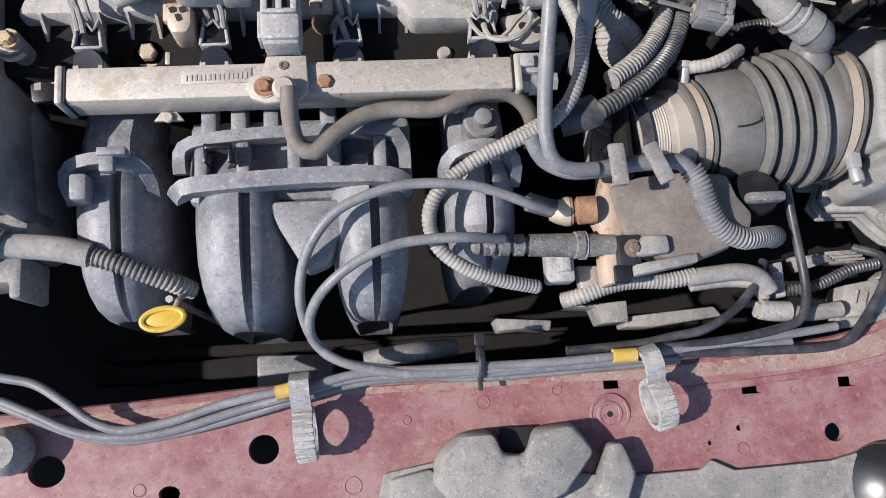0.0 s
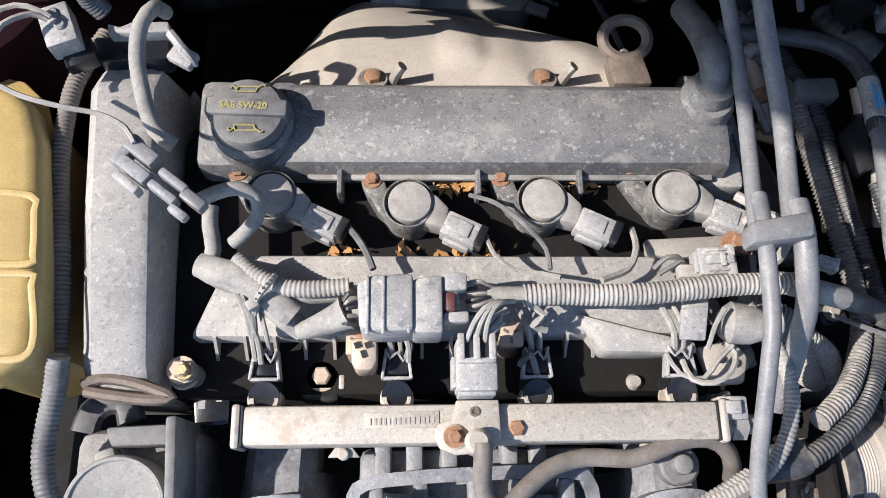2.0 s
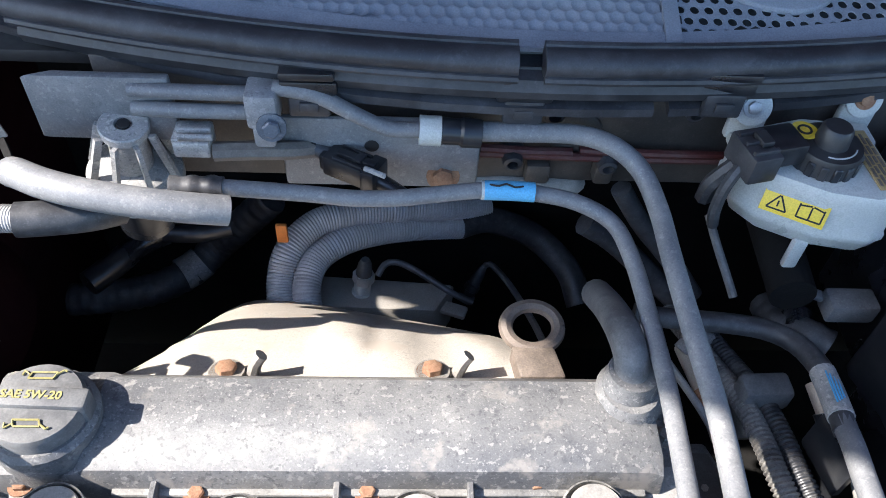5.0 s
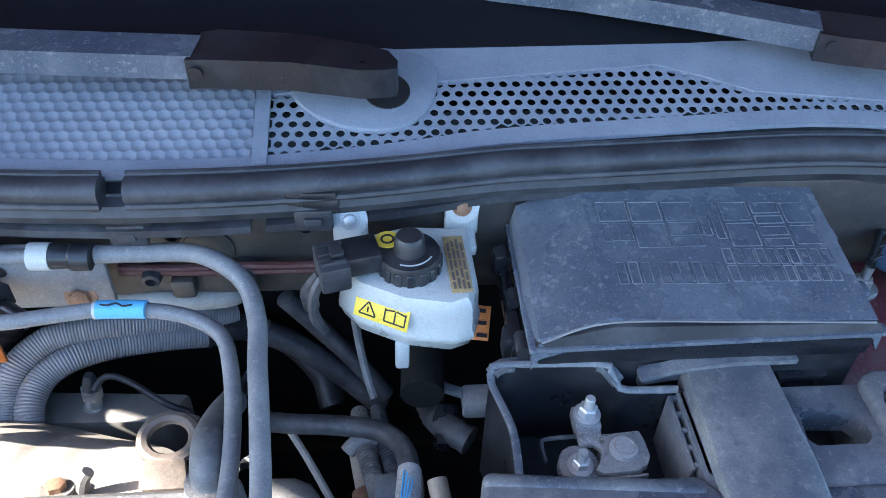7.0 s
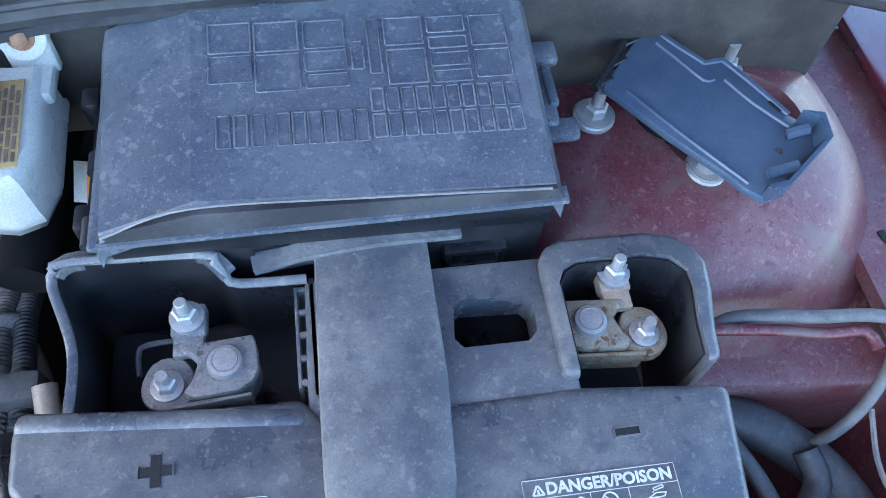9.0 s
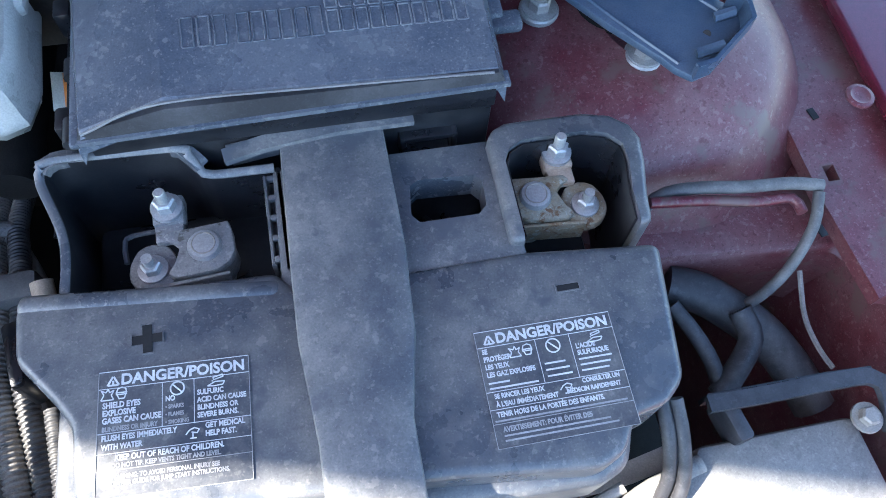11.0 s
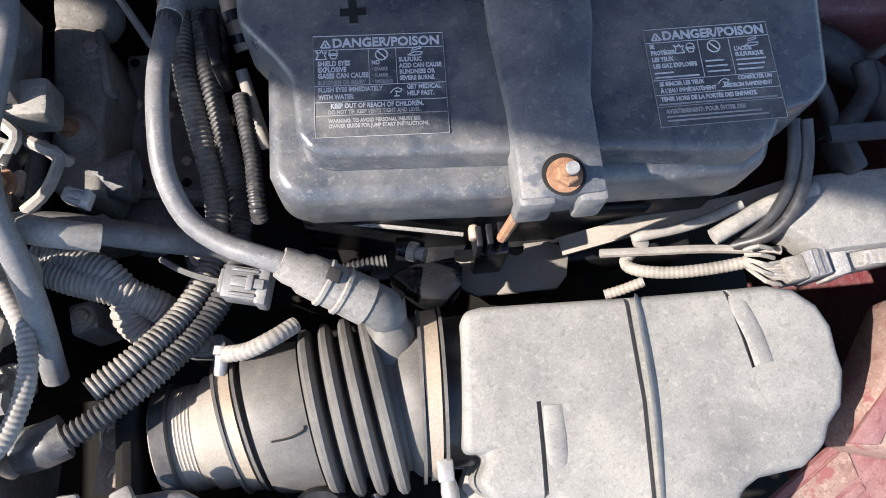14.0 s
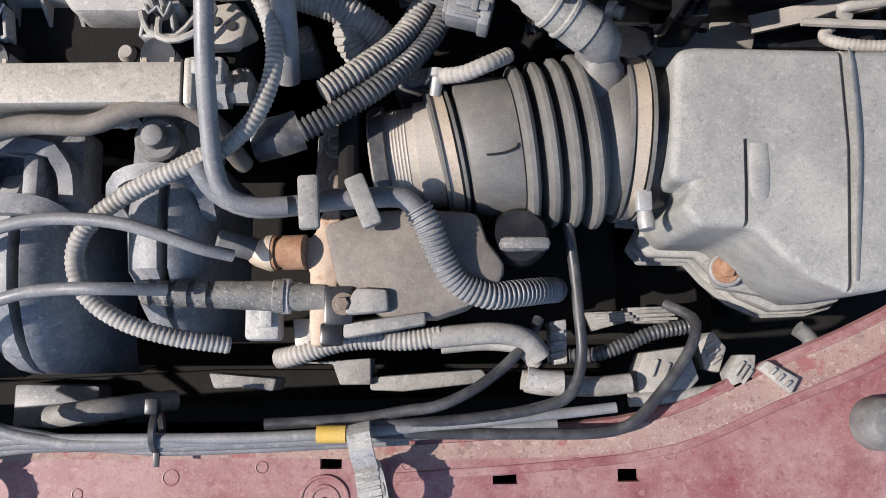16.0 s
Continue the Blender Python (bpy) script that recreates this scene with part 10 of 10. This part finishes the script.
part("body", lathe(va - vd * 0.05, va, [(0, 0.020), (0.046, 0.024)], 20), "plastic_dark", egr)
side_v = vd.cross(Vector((0, 0, 1))).normalized()
for q in range(8):
    a = q * math.pi / 4
    rdir = side_v * math.cos(a) + vd.cross(side_v) * math.sin(a)
    foot_, tip_ = va + rdir * 0.029 + vd * 0.009, va + rdir * 0.0175 + vd * (vl - 0.006)
    part("rib", strip([foot_, foot_.lerp(tip_, 0.5), tip_], 0.003, 0.005, up=rdir), "connector", egr)
strap_ = thing("grey_strap", (-0.266, 0.61, 0.87), "thin grey steel strap beside the vacuum valve", "bracket")
part("leg", strip([(-0.279, 0.612, 0.948), (-0.275, 0.611, 0.925), (-0.269, 0.609, 0.902)], 0.010, 0.002, up=(0.3, -1, 0.3)), "steel_dull", strap_)
part("lower_leg", strip([(-0.269, 0.609, 0.902), (-0.262, 0.598, 0.897), (-0.254, 0.584, 0.897)], 0.005, 0.002, up=(0.3, -1, 0.3)), "dark_metal_shade", strap_)
solo("cowl_corner_plate", slab([(-0.240, 0.607), (-0.150, 0.607), (-0.150, 0.614), (-0.222, 0.614)], 0.905, 0.955, 0.002), "hose_grey", "blue-grey plastic plate behind the vacuum valve", "plate")
part("plug", merge(box((-0.139, 0.598, 0.915), (0.024, 0.020, 0.016), 0.002), *[box((-0.137, 0.595, 0.925), (0.022, 0.003, 0.004), 0.0008), box((-0.135, 0.588, 0.925), (0.022, 0.003, 0.004), 0.0008), box((-0.136, 0.581, 0.925), (0.022, 0.003, 0.004), 0.0008)]), "connector", egr, "pale grey plug")
part("lead", tube([(-0.126, 0.592, 0.91), (-0.103, 0.594, 0.91), (-0.078, 0.601, 0.905), (-0.061, 0.61, 0.9)], 0.0065, 8), "hose_brown", egr)
hose_run("plug_lead", [(-0.074, 0.611, 0.905), (-0.057, 0.605, 0.9), (-0.033, 0.591, 0.895), (-0.014, 0.583, 0.89)], 0.0054, "rubber", "black lead in front of the pipe plate", "wire")
hose_run("air_elbow", [(-0.246, 0.570, 0.908), (-0.240, 0.563, 0.915), (-0.219, 0.551, 0.918), (-0.193, 0.543, 0.918), (-0.163, 0.54, 0.915), (-0.133, 0.539, 0.912), (-0.11, 0.544, 0.905)], 0.0096, "hose_grey", "grey rubber air elbow across the bulkhead", n=16)
hose_run("rubber_boot", [(-0.240, 0.543, 0.894), (-0.222, 0.546, 0.893), (-0.200, 0.553, 0.890), (-0.185, 0.565, 0.884)], 0.0112, "rubber", "black rubber boot joining the foil hose", n=14)
hose_run("quick_joint", [(-0.149, 0.563, 0.905), (-0.13, 0.564, 0.905), (-0.116, 0.564, 0.905)], 0.008, "rubber", "black joint on a vapour pipe", ribs=0.012, depth=0.12)
# one foil hose in two colours: darker shaded run, paler sunlit end
hose_run("foil_hose", [(-0.264, 0.545, 0.892), (-0.295, 0.546, 0.888), (-0.318, 0.544, 0.882), (-0.332, 0.542, 0.868), (-0.333, 0.539, 0.845), (-0.325, 0.535, 0.83)], 0.0086, "sleeve", "foil-covered hose beside the strut tower, coloured darker as shaded", ribs=0.0031, depth=0.035, n=14)
hose_run("foil_end", [(-0.238, 0.543, 0.895), (-0.25, 0.544, 0.894), (-0.266, 0.545, 0.892)], 0.0090, "connector", "foil end of a sleeved hose, coloured brighter as sunlit", ribs=0.0019, depth=0.05, n=14)
for pts in ([(-0.109, 0.632, 0.66), (-0.115, 0.669, 0.68), (-0.108, 0.694, 0.7), (-0.085, 0.718, 0.71), (-0.052, 0.732, 0.71), (-0.011, 0.744, 0.705), (0.043, 0.763, 0.69), (0.082, 0.783, 0.67)], [(-0.085, 0.633, 0.66), (-0.091, 0.663, 0.68), (-0.084, 0.689, 0.69), (-0.061, 0.709, 0.695), (-0.027, 0.728, 0.69), (0.015, 0.745, 0.68), (0.059, 0.762, 0.665)]):
    hose_run("heater_hose", pts, 0.0137, "foil", "grey sleeved heater hose behind the engine", ribs=0.003, depth=0.05, n=16)
hose_run("heater_hose_end", [(0.054, 0.759, 0.668), (0.088, 0.776, 0.66), (0.137, 0.772, 0.64), (0.173, 0.742, 0.62), (0.185, 0.712, 0.6)], 0.0142, "rubber", "black heater hose end behind the engine", n=14)
hose_run("drain_hose", [(-0.349, 0.708, 0.6), (-0.316, 0.711, 0.6), (-0.284, 0.717, 0.6), (-0.253, 0.728, 0.6), (-0.222, 0.748, 0.605), (-0.196, 0.772, 0.62), (-0.159, 0.77, 0.663), (-0.134, 0.77, 0.692)], 0.0172, "rubber", "black ribbed hose behind the heat shield", ribs=0.012, depth=0.06, n=16)
solo("white_hose_label", tube([(-0.234, 0.74, 0.604), (-0.224, 0.748, 0.605), (-0.214, 0.756, 0.609)], 0.0184, 14), "connector", "white label round a black hose", "label")
solo("orange_tag", box((-0.111, 0.687, 0.73), (0.010, 0.004, 0.022), 0.001), "orange", "small orange tag on a hose", "tag")
hose_run("lower_pipe", [(-0.279, 0.649, 0.7), (-0.259, 0.676, 0.7), (-0.246, 0.697, 0.7), (-0.225, 0.713, 0.7)], 0.0118, "plastic_dark", "black rubber pipe behind the vacuum valve")
hose_run("taped_lead", [(-0.218, 0.694, 0.72), (-0.188, 0.694, 0.72), (-0.16, 0.702, 0.72)], 0.0086, "plastic_dark", "taped lead bundle behind the vacuum valve", "wiring loom")

# ---- hoses between the cover and the battery ----
hose_run("brake_hose", [(0.143, 0.64, 0.8), (0.171, 0.639, 0.78), (0.204, 0.633, 0.75), (0.24, 0.619, 0.72)], 0.0102, "rubber", "black hose below the brake reservoir")
hose_run("brake_hose", [(0.164, 0.639, 0.84), (0.19, 0.64, 0.8), (0.219, 0.628, 0.77), (0.244, 0.615, 0.74)], 0.0083, "rubber", "black hose below the brake reservoir")
hose_run("clutch_hose", [(0.221, 0.603, 0.85), (0.225, 0.583, 0.84), (0.23, 0.563, 0.83), (0.235, 0.55, 0.82)], 0.0032, "rubber_dusty", "thin black hose hanging below the reservoir", n=8)
solo("loom_clamp", box((0.2515, 0.492, 0.787), (0.036, 0.020, 0.022), 0.004, rz=3), "rubber_dusty", "grey plastic clamp round the main loom", "clamp")
tag = thing("loom_tag", (0.315, 0.586, 0.86), "white and orange paper tag on a loom", "tag")
part("paper", box((0.309, 0.587, 0.862), (0.014, 0.024, 0.001), 0.0002, rx=40, rz=-10), "white", tag)
part("orange_paper", box((0.316, 0.584, 0.862), (0.013, 0.026, 0.001), 0.0002, rx=40, rz=-10), "orange", tag)
for k in range(3):
    part("bar", box(((0.316, 0.591, 0.865)[0], (0.316, 0.583, 0.863)[1] + 0.007 * (k - 1), 0.8632 + 0.006 * (k - 1)), (0.008, 0.003, 0.0006), 0, rx=40, rz=-10), "ink_and_shade", tag)
hose_run("loom_under", [(0.305, 0.523, 0.8), (0.293, 0.533, 0.8), (0.283, 0.551, 0.79), (0.277, 0.576, 0.78)], 0.0115, "rubber", "dark wrapped loom beside the battery", "wiring loom", ribs=0.01, depth=0.06)
solo("relay_plug", merge(box((0.318, 0.544, 0.82), (0.036, 0.02, 0.018), 0.003), box((0.296, 0.554, 0.82), (0.03, 0.008, 0.006), 0.002, rz=-25)), "hose_grey", "grey relay plug beside the battery", "connector")
hose_run("white_lead", [(0.167, 0.546, 0.8), (0.184, 0.522, 0.79), (0.205, 0.486, 0.78), (0.217, 0.465, 0.77)], 0.0029, "loom_dusty", "pale lead dropping behind the cover", "wire", n=8)

# ---- raised bonnet above, which shades the rear of the bay ----
bonnet = thing("bonnet", (0.13, 0.74, 1.0), "maroon bonnet standing open above the engine bay", "bonnet", kind="structure")
up, out = Vector((0, -0.53, 0.85)).normalized(), Vector((0, 0.85, 0.53)).normalized()
rings = []
for k in range(29):
    length = 1.28 * k / 28
    bend = max(0.0, 0.24 - length)
    edge = float(np.interp(length, (0, 0.25, 0.45, 0.65, 0.82, 1.02, 1.14, 1.28), (-0.70, -0.715, -0.69, -0.735, -0.785, -0.764, -0.712, -0.66)))
    a = Vector((edge, 0.745 + 0.5 * bend, 1.01 + 0.15 * bend)) + up * length
    b = Vector((0.26 - edge, a.y, a.z))
    rings.append([a, b, b + out * 0.02, a + out * 0.02])
part("skin", loft(rings), "paint_clean", bonnet)
part("brace", box((0.13, 0.60, 1.30), (1.1, 0.04, 0.03), 0.006, rx=-58), "paint_clean", bonnet)

# ---- more pieces on the bulkhead ----
solo("white_pipe", tube([(0.036, 0.637, 0.845), (0.059, 0.632, 0.85), (0.09, 0.629, 0.85), (0.12, 0.633, 0.848), (0.127, 0.64, 0.845)], 0.0085, 12), "loom_dusty", "pale corroded pipe behind the vapour pipes", "pipe")
bp = thing("bulkhead_plug", (-0.022, 0.594, 0.9), "black plug with its lead in front of the pipe plate", "connector")
part("shell", plug_body((-0.036, 0.593, 0.898), (0.046, 0.018, 0.016), -28), "plastic_dark", bp)
part("tail", tube([(-0.023, 0.586, 0.896), (-0.011, 0.579, 0.893), (0.001, 0.573, 0.888)], 0.0055, 10), "plastic_dark", bp)
part("light_edge", box((-0.022, 0.578, 0.908), (0.016, 0.003, 0.003), 0.0008, rz=-28), "connector", bp)
# uncut plate: each hole's shade is a black disc
for x_, z_ in ((-0.025, 0.918), (-0.065, 0.915)):
    solo("plate_hole", lathe((x_, 0.6058, z_ - 0.012), (x_, 0.5, z_ - 0.012), [(0, 0.005), (0.0006, 0.0046)], 14), "ink_and_shade", "black disc drawn as a shaded hole in the pipe plate", "hole")
for pts, w in (([(0.142, 0.63, 0.884), (0.14, 0.63, 0.866)], 0.014), ([(0.094, 0.63, 0.875), (0.092, 0.63, 0.865)], 0.018)):
    solo("apron_rib", box(((pts[0][0] + pts[1][0]) / 2, 0.626, (pts[0][2] + pts[1][2]) / 2), (w, 0.014, abs(pts[0][2] - pts[1][2]) + 0.008), 0.003), "apron", "moulded rib on the dark apron", "rib")
part("boss", lathe(((0.116, 0.63, 0.902)[0], 0.634, (0.116, 0.63, 0.902)[2]), ((0.116, 0.63, 0.902)[0], 0.5, (0.116, 0.63, 0.902)[2]), [(0, 0.020), (0.006, 0.019), (0.009, 0.014), (0.010, 0.008)], 22), "apron", apron)
for x0_, x1_ in ((-0.30, 0.155), (0.165, 0.205), (0.235, 0.42), (0.43, 0.62)):
    part("ledge", band(lambda x: front_y(x) - 0.020, lambda x: front_y(x) - 0.010, x0_, x1_, -0.028, 0.006, 10), "seal", apron)
